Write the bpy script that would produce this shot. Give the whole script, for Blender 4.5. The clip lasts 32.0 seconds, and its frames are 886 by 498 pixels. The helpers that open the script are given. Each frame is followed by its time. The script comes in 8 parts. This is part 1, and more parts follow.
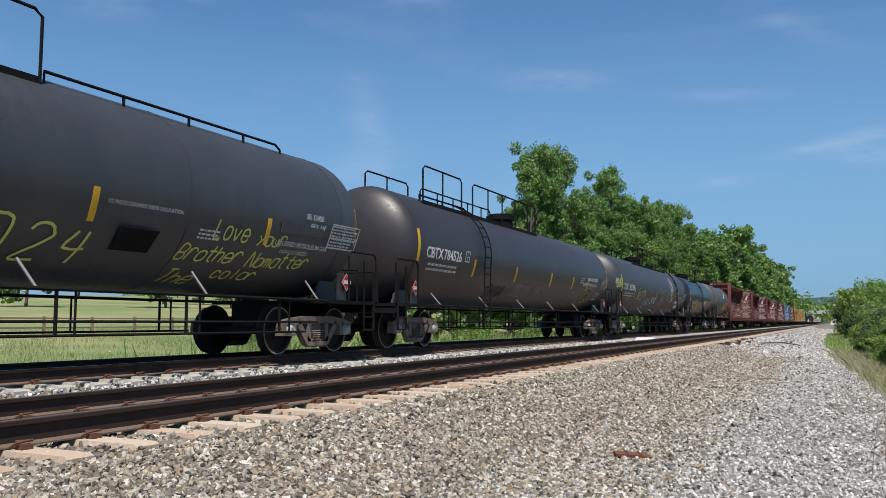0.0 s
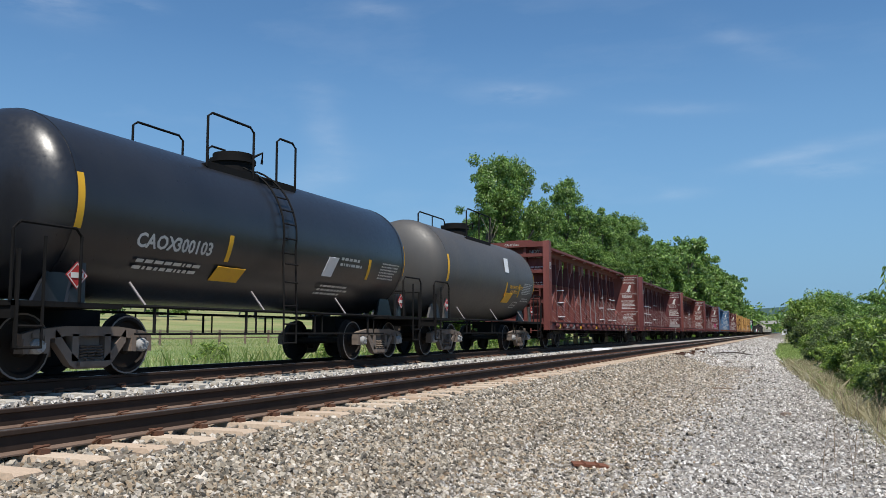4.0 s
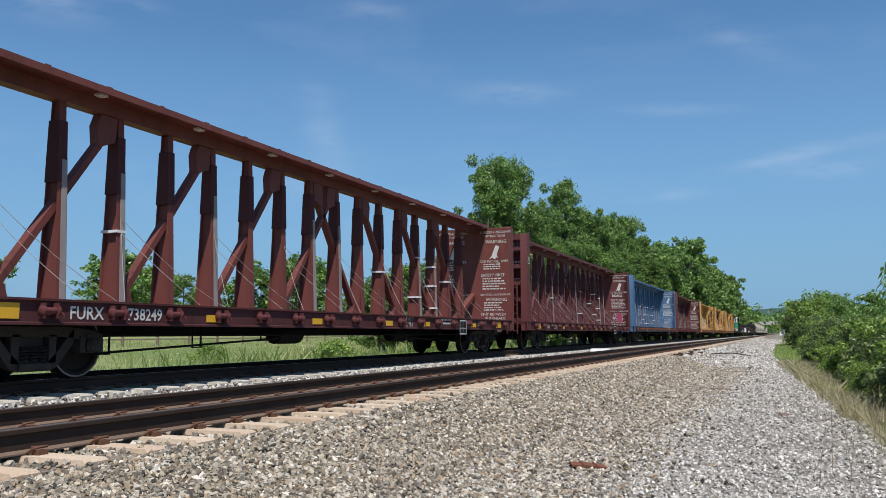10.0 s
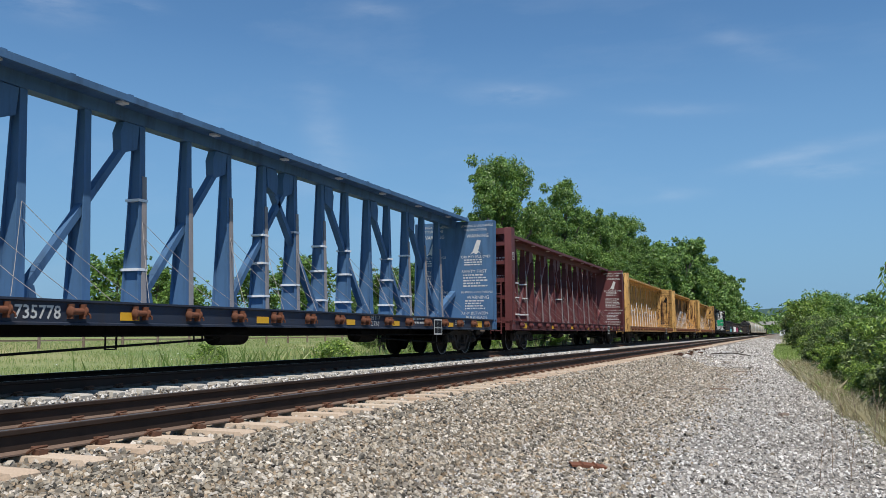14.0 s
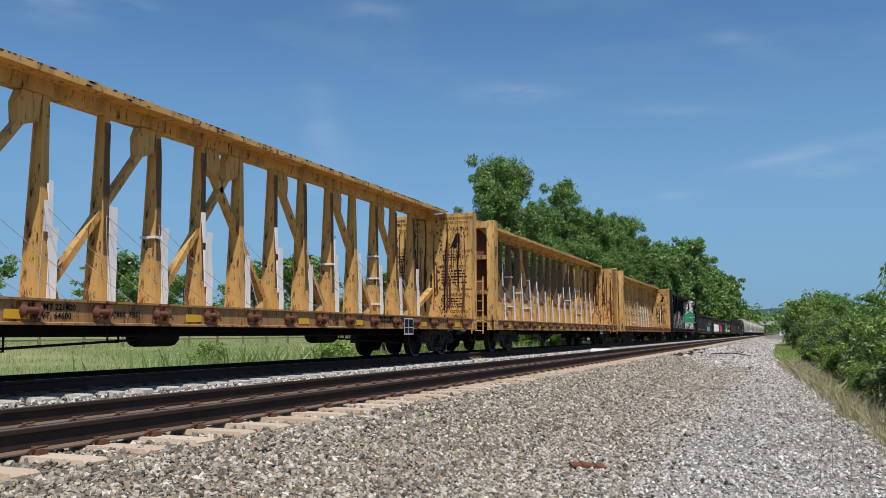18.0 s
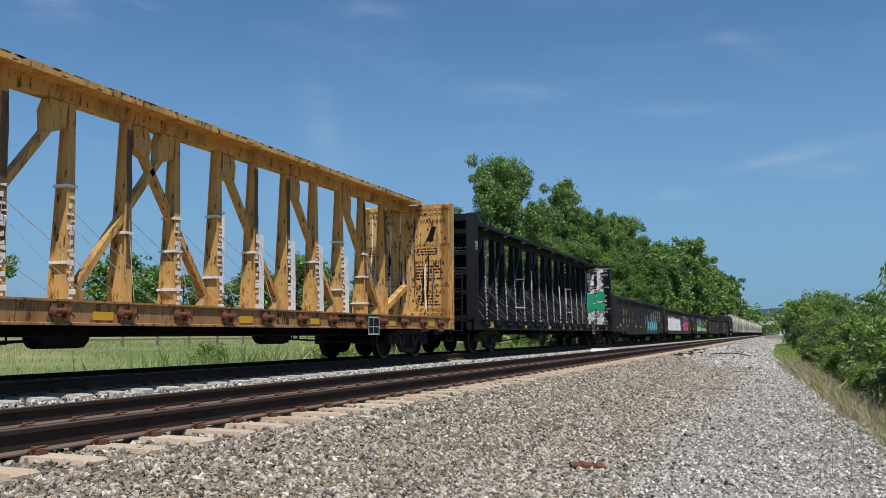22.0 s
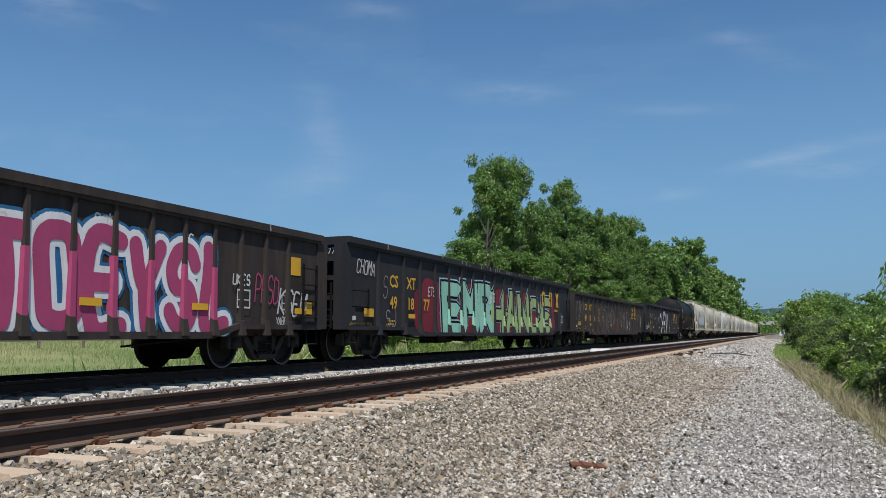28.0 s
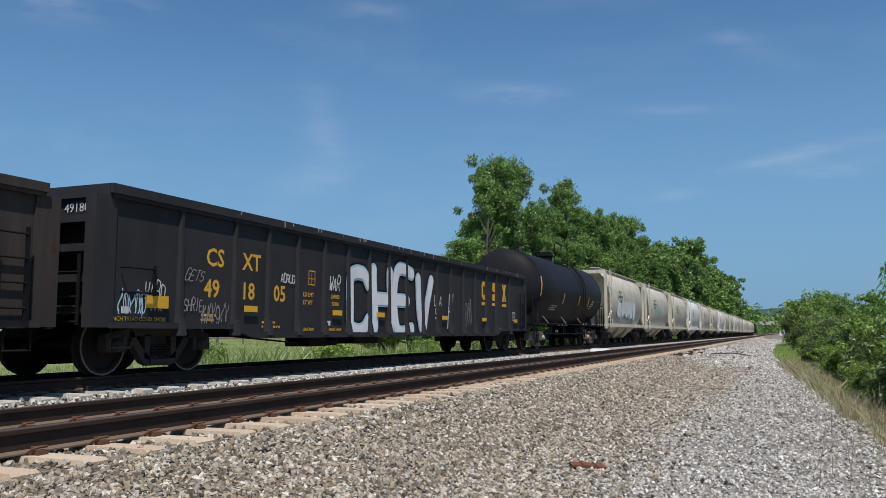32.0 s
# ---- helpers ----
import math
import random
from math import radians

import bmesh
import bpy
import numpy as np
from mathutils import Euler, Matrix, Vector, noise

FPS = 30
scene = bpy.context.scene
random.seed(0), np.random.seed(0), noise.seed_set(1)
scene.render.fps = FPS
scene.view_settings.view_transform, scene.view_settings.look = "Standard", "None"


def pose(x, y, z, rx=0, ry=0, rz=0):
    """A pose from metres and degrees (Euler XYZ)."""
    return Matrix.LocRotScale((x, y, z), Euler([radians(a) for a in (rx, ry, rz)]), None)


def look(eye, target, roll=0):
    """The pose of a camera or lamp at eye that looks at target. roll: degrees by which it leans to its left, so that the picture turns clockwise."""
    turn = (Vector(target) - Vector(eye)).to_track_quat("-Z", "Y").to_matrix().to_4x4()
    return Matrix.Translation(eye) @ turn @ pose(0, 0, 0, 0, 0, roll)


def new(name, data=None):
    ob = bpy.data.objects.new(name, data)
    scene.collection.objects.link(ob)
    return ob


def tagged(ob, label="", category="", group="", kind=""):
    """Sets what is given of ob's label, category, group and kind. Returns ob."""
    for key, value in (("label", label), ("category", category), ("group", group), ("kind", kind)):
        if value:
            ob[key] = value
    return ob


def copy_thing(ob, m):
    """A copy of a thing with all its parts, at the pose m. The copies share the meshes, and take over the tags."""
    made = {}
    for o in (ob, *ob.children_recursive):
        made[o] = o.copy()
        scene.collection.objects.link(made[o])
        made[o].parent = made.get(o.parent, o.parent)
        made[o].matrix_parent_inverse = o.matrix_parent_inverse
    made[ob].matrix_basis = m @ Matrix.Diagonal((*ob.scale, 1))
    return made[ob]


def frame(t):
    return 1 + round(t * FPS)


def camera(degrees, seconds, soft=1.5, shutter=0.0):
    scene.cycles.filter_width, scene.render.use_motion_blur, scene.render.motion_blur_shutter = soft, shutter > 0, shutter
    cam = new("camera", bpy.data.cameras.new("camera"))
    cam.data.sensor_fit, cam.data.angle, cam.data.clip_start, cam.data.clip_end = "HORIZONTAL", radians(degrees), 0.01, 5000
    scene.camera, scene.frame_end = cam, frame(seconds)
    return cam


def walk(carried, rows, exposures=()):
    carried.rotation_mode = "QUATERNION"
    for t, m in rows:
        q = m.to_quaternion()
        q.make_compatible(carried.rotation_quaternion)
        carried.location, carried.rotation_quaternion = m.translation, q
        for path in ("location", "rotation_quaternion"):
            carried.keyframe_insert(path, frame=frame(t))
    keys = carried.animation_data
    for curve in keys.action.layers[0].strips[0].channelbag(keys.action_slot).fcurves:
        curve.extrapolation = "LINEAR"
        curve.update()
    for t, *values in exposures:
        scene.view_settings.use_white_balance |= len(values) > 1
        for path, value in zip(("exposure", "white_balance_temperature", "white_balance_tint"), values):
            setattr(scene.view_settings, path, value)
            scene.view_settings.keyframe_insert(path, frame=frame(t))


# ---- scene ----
# Camera on a tripod beside the line. World: z = 0 at the rail head of the train's track,
# +y runs along the tracks away from the camera, the tracks lie on the -x side.
SPEED = 12.76            # metres a second, towards -y
TX, NX = -10.3, -6.05    # centre lines of the train's track and of the near track
NZ = -0.075              # rail head of the near track
GZ = -0.9                # gravel service path

cam = camera(56.18, 32.0, soft=0.7)


def view(yaw, pitch, roll):
    return pose(0, 0, 0.625) @ pose(0, 0, 0, 0, 0, yaw) @ pose(0, 0, 0, 90 + pitch, 0, 0) @ pose(0, 0, 0, 0, 0, roll)


walk(cam, [(0.0, view(25.113, 5.012, 0.095)), (0.5, view(23.928, 5.478, -0.099)), (1.0, view(23.366, 5.778, -0.141)),
           (1.5, view(23.213, 5.838, -0.185)), (2.0, view(23.023, 5.761, -0.139)), (2.5, view(22.72, 5.786, -0.172)),
           (3.0, view(22.495, 5.77, -0.148)), (3.5, view(22.344, 5.765, -0.121)), (5.5, view(22.116, 5.82, -0.086)),
           (9.0, view(22.113, 5.82, -0.082)), (32.0, view(22.105, 5.822, -0.09))],
     exposures=[(0.0, 0.08), (13.0, 0.05), (19.0, -0.07), (32.0, -0.13)])

# ---- light ----
SUN = Vector((0.25, -0.40, 0.88)).normalized()
world = bpy.data.worlds.new("world")
scene.world = world
world.use_nodes = True
wn, wl = world.node_tree.nodes, world.node_tree.links
sky = wn.new("ShaderNodeTexSky")
sky.sky_type, sky.sun_disc = "NISHITA", False
sky.sun_elevation = math.asin(SUN.z)
sky.sun_rotation = math.atan2(SUN.x, SUN.y)
sky.air_density, sky.dust_density, sky.ozone_density = 1.0, 0.15, 4.0
co = wn.new("ShaderNodeTexCoord")


def sky_math(op, a, b=None):
    m = wn.new("ShaderNodeMath")
    m.operation = op
    for k, v in ((0, a), (1, b)):
        if isinstance(v, bpy.types.NodeSocket):
            wl.new(v, m.inputs[k])
        elif v is not None:
            m.inputs[k].default_value = v
    return m.outputs[0]


def sky_noise(scale, stretch, detail=6.0):
    mp = wn.new("ShaderNodeMapping")
    mp.inputs["Scale"].default_value = stretch
    cn = wn.new("ShaderNodeTexNoise")
    cn.inputs["Scale"].default_value, cn.inputs["Detail"].default_value, cn.inputs["Roughness"].default_value = scale, detail, 0.6
    wl.new(co.outputs["Generated"], mp.inputs["Vector"])
    wl.new(mp.outputs["Vector"], cn.inputs["Vector"])
    return cn.outputs["Fac"]


def sky_dot(v):
    d = wn.new("ShaderNodeVectorMath")
    d.operation = "DOT_PRODUCT"
    d.inputs[1].default_value = v
    wl.new(co.outputs["Generated"], d.inputs[0])
    return d.outputs["Value"]


# thin wisps of cloud: bearing and height in degrees, half length and half width, tilt, strength
clouds = None
shred = sky_math("MULTIPLY", sky_math("MAXIMUM", sky_math("SUBTRACT", sky_noise(9.0, (1, 1, 4.0)), 0.36), 0.0), 2.6)
for bearing, high, hl, hw, tilt, amount in ((16.9, 16.3, 3.0, 0.75, 2, 0.50), (-1.5, 11.3, 5.5, 0.55, -8, 0.42), (-2.8, 10.2, 3.2, 0.6, 3, 0.62), (6.0, 14.8, 4.5, 0.5, 4, 0.22), (6.4, 9.2, 2.5, 0.5, 0, 0.25),
                                            (30.5, 14.0, 3.4, 1.5, 70, 0.25), (31.0, 10.5, 4.5, 1.6, -25, 0.2), (49.5, 21.0, 4.0, 1.6, 10, 0.75), (43.0, 20.8, 1.6, 0.6, 0, 0.4), (27.0, 21.8, 2.2, 0.7, 0, 0.4), (1.5, 18.5, 4.5, 1.0, 25, 0.25)):
    be, hi = radians(bearing), radians(high)
    d = Vector((-math.sin(be) * math.cos(hi), math.cos(be) * math.cos(hi), math.sin(hi)))
    along = Vector((math.cos(be), math.sin(be), 0))
    over = along.cross(d)
    ca, sa = math.cos(radians(tilt)), math.sin(radians(tilt))
    u = sky_math("DIVIDE", sky_math("SUBTRACT", sky_dot(along * ca - over * sa), (along * ca - over * sa).dot(d)), radians(hl))
    v = sky_math("DIVIDE", sky_math("SUBTRACT", sky_dot(over * ca + along * sa), (over * ca + along * sa).dot(d)), radians(hw))
    r2 = sky_math("ADD", sky_math("POWER", sky_math("ABSOLUTE", u), 2.0), sky_math("POWER", sky_math("ABSOLUTE", v), 2.0))
    ahead = sky_math("GREATER_THAN", sky_dot(d), 0.8)
    w = sky_math("MULTIPLY", sky_math("MULTIPLY", sky_math("EXPONENT", sky_math("MULTIPLY", r2, -1.6)), amount), ahead)
    clouds = w if clouds is None else sky_math("ADD", clouds, w)
veil = sky_math("MULTIPLY", sky_math("MAXIMUM", sky_math("SUBTRACT", sky_noise(2.2, (1.0, 2.5, 5.0)), 0.5), 0.0), 0.30)
cm = wn.new("ShaderNodeMixRGB")
cm.inputs[2].default_value = (7.0, 7.6, 8.4, 1)
wl.new(sky_math("ADD", sky_math("MULTIPLY", clouds, sky_math("MULTIPLY", shred, 0.6)), veil), cm.inputs["Fac"])
tint = wn.new("ShaderNodeMixRGB")
tint.blend_type = "MULTIPLY"
tint.inputs[0].default_value, tint.inputs[2].default_value = 1.0, (0.73, 0.985, 1.10, 1)
wl.new(sky.outputs["Color"], tint.inputs[1])
even = wn.new("ShaderNodeMixRGB")
even.inputs[2].default_value = (1.70, 3.28, 5.4, 1)
up = wn.new("ShaderNodeSeparateXYZ")
haze = wn.new("ShaderNodeMapRange")
haze.inputs["From Min"].default_value, haze.inputs["From Max"].default_value = 0.02, 0.34
haze.inputs["To Min"].default_value, haze.inputs["To Max"].default_value = 0.9, 0.0
wl.new(co.outputs["Generated"], up.inputs[0])
wl.new(up.outputs["Z"], haze.inputs["Value"])
wl.new(haze.outputs[0], even.inputs[0])
wl.new(tint.outputs["Color"], even.inputs[1])
wl.new(even.outputs["Color"], cm.inputs[1])
wl.new(cm.outputs["Color"], wn["Background"].inputs["Color"])
wn["Background"].inputs["Strength"].default_value = 0.106
sun = new("sun", bpy.data.lights.new("sun", "SUN"))
sun.data.energy, sun.data.angle, sun.data.color = 5.0, radians(0.5), (1.0, 0.95, 0.87)
sun.matrix_world = look(SUN * 50, (0, 0, 0))


# ---- materials ----
def tree_of(name):
    m = bpy.data.materials.new(name)
    m.use_nodes = True
    return m, m.node_tree.nodes, m.node_tree.links, m.node_tree.nodes["Principled BSDF"]


def noise_at(n, l, scale, detail=5.0, stretch=(1, 1, 1), rough=0.6):
    c = n.new("ShaderNodeTexCoord")
    mpg = n.new("ShaderNodeMapping")
    mpg.inputs["Scale"].default_value = stretch
    t = n.new("ShaderNodeTexNoise")
    t.inputs["Scale"].default_value, t.inputs["Detail"].default_value, t.inputs["Roughness"].default_value = scale, detail, rough
    l.new(c.outputs["Object"], mpg.inputs["Vector"])
    l.new(mpg.outputs["Vector"], t.inputs["Vector"])
    return t.outputs["Fac"]


def ramp(n, l, fac, a, b):
    r = n.new("ShaderNodeValToRGB")
    r.color_ramp.elements[0].position, r.color_ramp.elements[1].position = a, b
    l.new(fac, r.inputs["Fac"])
    return r.outputs["Color"]


def mix(n, l, fac, a, b, mode="MIX"):
    m = n.new("ShaderNodeMixRGB")
    m.blend_type = mode
    for k, v in ((0, fac), (1, a), (2, b)):
        if isinstance(v, bpy.types.NodeSocket):
            l.new(v, m.inputs[k])
        elif k == 0:
            m.inputs[0].default_value = v
        else:
            m.inputs[k].default_value = (*v, 1) if len(v) == 3 else v
    return m.outputs["Color"]


def bump(n, l, bsdf, fac, strength, dist):
    b = n.new("ShaderNodeBump")
    b.inputs["Strength"].default_value, b.inputs["Distance"].default_value = strength, dist
    l.new(fac, b.inputs["Height"])
    l.new(b.outputs["Normal"], bsdf.inputs["Normal"])


def paint(name, color, dirt=(0.06, 0.045, 0.035), wear=0.5, rough=0.5, rust=0.0, metal=0.0, spread=0.25):
    """Weathered paint: broad fading, vertical dirt streaks, rust spots."""
    m, n, l, b = tree_of(name)
    big = noise_at(n, l, 0.7, 4)
    fine = noise_at(n, l, 14, 6)
    streak = noise_at(n, l, 3.0, 5, (1, 1, 0.12))
    light = tuple(min(1, c * (1 + spread) + 0.012) for c in color)
    dark = tuple(c * (1 - spread) for c in color)
    c = mix(n, l, big, dark, light)
    c = mix(n, l, mix(n, l, 1.0, ramp(n, l, streak, 0.48, 0.78), (wear, wear, wear), "MULTIPLY"), c, dirt)
    if rust:
        c = mix(n, l, ramp(n, l, noise_at(n, l, 11.0, 8, (1, 1, 0.25), 0.75), 0.68 - rust * 0.16, 0.74 - rust * 0.14), c, (0.075, 0.03, 0.015))
    c = mix(n, l, 0.18, c, mix(n, l, fine, (0, 0, 0), (0.5, 0.5, 0.5)), "OVERLAY")
    l.new(c, b.inputs["Base Color"])
    rr = n.new("ShaderNodeMapRange")
    rr.inputs["To Min"].default_value, rr.inputs["To Max"].default_value = rough - 0.12, rough + 0.2
    l.new(fine, rr.inputs["Value"])
    l.new(rr.outputs[0], b.inputs["Roughness"])
    b.inputs["Metallic"].default_value = metal
    b.inputs["Specular IOR Level"].default_value = 0.22
    bump(n, l, b, fine, 0.25, 0.004)
    return m


def pieces(name, colors, rough=0.85, per_object=False, grain=40.0, depth=0.004, blotch=6.0):
    """Stone-like pieces, each with a shade of its own."""
    m, n, l, b = tree_of(name)
    if per_object:
        r = n.new("ShaderNodeObjectInfo").outputs["Random"]
    else:
        r = n.new("ShaderNodeNewGeometry").outputs["Random Per Island"]
    cr2 = n.new("ShaderNodeValToRGB")
    cr2.color_ramp.interpolation = "LINEAR"
    e = cr2.color_ramp.elements
    e[0].color, e[1].color = (*colors[0], 1), (*colors[-1], 1)
    for i, col in enumerate(colors[1:-1]):
        x = e.new((i + 1) / (len(colors) - 1))
        x.color = (*col, 1)
    l.new(r, cr2.inputs["Fac"])
    fine = noise_at(n, l, grain, 6)
    blot = noise_at(n, l, blotch, 4)
    c = mix(n, l, 0.5, cr2.outputs["Color"], mix(n, l, fine, (0.12, 0.12, 0.12), (0.85, 0.85, 0.85)), "OVERLAY")
    c = mix(n, l, 0.35, c, mix(n, l, blot, (0.25, 0.22, 0.2), (0.8, 0.8, 0.8)), "OVERLAY")
    l.new(c, b.inputs["Base Color"])
    b.inputs["Roughness"].default_value = rough
    bump(n, l, b, fine, 0.5, depth)
    return m


def leafy(name, a, c, d):
    m, n, l, b = tree_of(name)
    r = n.new("ShaderNodeNewGeometry").outputs["Random Per Island"]
    cr2 = n.new("ShaderNodeValToRGB")
    cr2.color_ramp.elements[0].color, cr2.color_ramp.elements[1].color = (*a, 1), (*d, 1)
    x = cr2.color_ramp.elements.new(0.55)
    x.color = (*c, 1)
    l.new(r, cr2.inputs["Fac"])
    col = mix(n, l, 0.6, cr2.outputs["Color"], mix(n, l, noise_at(n, l, 0.35, 3), (0.2, 0.2, 0.2), (0.8, 0.8, 0.8)), "OVERLAY")
    l.new(col, b.inputs["Base Color"])
    b.inputs["Roughness"].default_value = 0.42
    t = n.new("ShaderNodeBsdfTranslucent")
    l.new(mix(n, l, 0.6, col, (0.16, 0.26, 0.03)), t.inputs["Color"])
    ms = n.new("ShaderNodeMixShader")
    ms.inputs[0].default_value = 0.3
    l.new(b.outputs[0], ms.inputs[1])
    l.new(t.outputs[0], ms.inputs[2])
    l.new(ms.outputs[0], n["Material Output"].inputs["Surface"])
    return m


def ground_mat():
    """Field grass, ballast grit and path grit on one sheet, parted by where they lie."""
    m, n, l, b = tree_of("ground_cover")
    c = n.new("ShaderNodeTexCoord")
    sep = n.new("ShaderNodeSeparateXYZ")
    l.new(c.outputs["Object"], sep.inputs[0])
    wob = noise_at(n, l, 0.6, 5)
    fine = noise_at(n, l, 30, 6)
    mid = noise_at(n, l, 3.0, 6)

    def edge(lo, hi, plus=None):
        """0 below lo, 1 above hi along x, with a ragged line."""
        a = n.new("ShaderNodeMath")
        a.operation = "MULTIPLY_ADD"
        a.inputs[1].default_value, a.inputs[2].default_value = 1.6, -0.8
        l.new(wob, a.inputs[0])
        s = n.new("ShaderNodeMath")
        l.new(a.outputs[0], s.inputs[0])
        l.new(sep.outputs["X"], s.inputs[1])
        r = n.new("ShaderNodeMapRange")
        r.inputs["From Min"].default_value, r.inputs["From Max"].default_value = lo, hi
        if plus is not None:
            q = n.new("ShaderNodeMath")
            l.new(s.outputs[0], q.inputs[0])
            l.new(plus, q.inputs[1])
            l.new(q.outputs[0], r.inputs["Value"])
        else:
            l.new(s.outputs[0], r.inputs["Value"])
        return r.outputs[0]

    vor = n.new("ShaderNodeTexVoronoi")
    vor.inputs["Scale"].default_value = 22
    l.new(c.outputs["Object"], vor.inputs["Vector"])
    stone = mix(n, l, vor.outputs["Color"], (0.06, 0.052, 0.045), (0.46, 0.43, 0.38))
    stone = mix(n, l, 0.6, stone, mix(n, l, vor.outputs["Distance"], (0.7, 0.7, 0.7), (0.2, 0.2, 0.2)), "OVERLAY")
    ballast = mix(n, l, ramp(n, l, mid, 0.3, 0.7), stone, (0.36, 0.28, 0.20), "MIX")
    ballast = mix(n, l, 0.55, stone, ballast)
    # ballast sheet darkened for the shaded gaps between the loose stones
    ballast = mix(n, l, 1.0, ballast, (0.62, 0.58, 0.54), "MULTIPLY")
    path = mix(n, l, mid, (0.25, 0.235, 0.21), (0.46, 0.44, 0.41))
    path = mix(n, l, ramp(n, l, noise_at(n, l, 0.55, 6), 0.52, 0.72), path, (0.15, 0.13, 0.115))
    path = mix(n, l, 0.65, path, mix(n, l, fine, (0.15, 0.15, 0.15), (0.85, 0.85, 0.85)), "OVERLAY")
    path = mix(n, l, 0.72, path, stone)
    # path sheet darkened too: shade between its stones, put into the colour
    path = mix(n, l, 1.0, path, (0.72, 0.70, 0.68), "MULTIPLY")
    grass = mix(n, l, mid, (0.11, 0.17, 0.045), (0.21, 0.25, 0.085))
    grass = mix(n, l, ramp(n, l, noise_at(n, l, 0.06, 4), 0.4, 0.65), grass, (0.30, 0.27, 0.12))
    grass = mix(n, l, 0.5, grass, mix(n, l, fine, (0.2, 0.2, 0.2), (0.8, 0.8, 0.8)), "OVERLAY")
    col = mix(n, l, edge(-14.4, -14.0), grass, ballast)
    col = mix(n, l, edge(-3.6, -2.2), col, path)
    taper = n.new("ShaderNodeMapRange")
    taper.inputs["From Min"].default_value, taper.inputs["From Max"].default_value = 12.0, 58.0
    taper.inputs["To Min"].default_value, taper.inputs["To Max"].default_value = 0.0, 1.75
    l.new(sep.outputs["Y"], taper.inputs["Value"])
    col = mix(n, l, edge(0.95, 1.5, taper.outputs[0]), col, mix(n, l, mid, (0.10, 0.12, 0.045), (0.22, 0.22, 0.10)))
    l.new(col, b.inputs["Base Color"])
    b.inputs["Roughness"].default_value = 0.95
    bump(n, l, b, vor.outputs["Distance"], 0.6, 0.03)
    return m


M_GROUND = ground_mat()
M_STONE = pieces("crushed_stone", [(0.028, 0.026, 0.022), (0.32, 0.275, 0.21), (0.065, 0.057, 0.046), (0.45, 0.40, 0.32), (0.30, 0.22, 0.14), (0.09, 0.08, 0.063), (0.64, 0.58, 0.50), (0.19, 0.155, 0.112)])
M_WSTONE = pieces("pale_stone", [(0.06, 0.053, 0.047), (0.46, 0.43, 0.39), (0.13, 0.118, 0.105), (0.60, 0.575, 0.535), (0.33, 0.30, 0.26), (0.72, 0.695, 0.66), (0.22, 0.20, 0.18)])
M_TIE = pieces("tie_concrete", [(0.40, 0.29, 0.20), (0.50, 0.40, 0.30), (0.45, 0.34, 0.245)], per_object=True, grain=60, blotch=3)
M_TIEW = pieces("pale_tie_concrete", [(0.38, 0.355, 0.31), (0.46, 0.435, 0.39)], per_object=True, grain=60, blotch=3)
M_RAIL = paint("rail_steel", (0.045, 0.029, 0.022), (0.02, 0.014, 0.011), 0.5, 0.6, 0.2)
M_FOOT = paint("rail_foot_rust", (0.17, 0.115, 0.085), (0.08, 0.05, 0.035), 0.6, 0.8, 0.3)
M_HEAD = paint("rail_head_steel", (0.30, 0.27, 0.25), (0.12, 0.1, 0.09), 0.3, 0.35, 0.0, 0.8)
M_CLIP = paint("clip_rust", (0.13, 0.06, 0.035), rough=0.8)
M_BLACK = paint("tank_black", (0.034, 0.036, 0.040), (0.062, 0.060, 0.058), 0.5, 0.46)
M_BROWNBLACK = paint("tank_brown_black", (0.030, 0.024, 0.025), (0.05, 0.042, 0.04), 0.4, 0.42)
M_GLOSSY = paint("tank_glossy_black", (0.012, 0.013, 0.017), (0.03, 0.03, 0.032), 0.3, 0.30)
M_GREYTANK = paint("tank_dusty", (0.062, 0.058, 0.054), (0.10, 0.085, 0.07), 0.6, 0.5)
for gloss in (M_BLACK, M_BROWNBLACK, M_GREYTANK, M_GLOSSY):
    gloss.node_tree.nodes["Principled BSDF"].inputs["Specular IOR Level"].default_value = 0.6
M_IRON = paint("underframe_iron", (0.007, 0.0065, 0.0065), (0.022, 0.018, 0.015), 0.5, 0.7)
M_TRUCK = paint("truck_iron", (0.185, 0.145, 0.118), (0.07, 0.052, 0.04), 0.5, 0.75, 0.2)
M_TRUCKD = paint("dark_truck_iron", (0.046, 0.040, 0.036), (0.075, 0.06, 0.05), 0.5, 0.75)
M_WHEEL = paint("wheel_steel", (0.022, 0.017, 0.014), (0.013, 0.011, 0.01), 0.6, 0.6, 0.2)
M_CAP = paint("bearing_cap_paint", (0.40, 0.40, 0.40), rough=0.7, rust=0.3)
M_RED = paint("oxide_red_paint", (0.165, 0.048, 0.040), (0.06, 0.028, 0.022), 0.55, 0.55, 0.15)
M_RED2 = paint("dark_oxide_paint", (0.125, 0.035, 0.036), (0.05, 0.022, 0.02), 0.5, 0.55, 0.1)
M_BLUE = paint("faded_blue_paint", (0.072, 0.155, 0.285), (0.03, 0.04, 0.055), 0.65, 0.55, 0.15)
M_YELLOW = paint("faded_yellow_paint", (0.60, 0.36, 0.12), (0.20, 0.095, 0.04), 0.85, 0.6, 0.85)
M_YSILL = paint("rusty_yellow_sill", (0.40, 0.215, 0.085), (0.10, 0.042, 0.022), 0.95, 0.7, 0.9)
M_REDSILL = paint("dirty_maroon_sill", (0.085, 0.030, 0.032), (0.04, 0.02, 0.018), 0.55, 0.6, 0.15)
M_GUARD = paint("dark_guard_paint", (0.055, 0.023, 0.021), (0.02, 0.012, 0.01), 0.5, 0.6, 0.1)
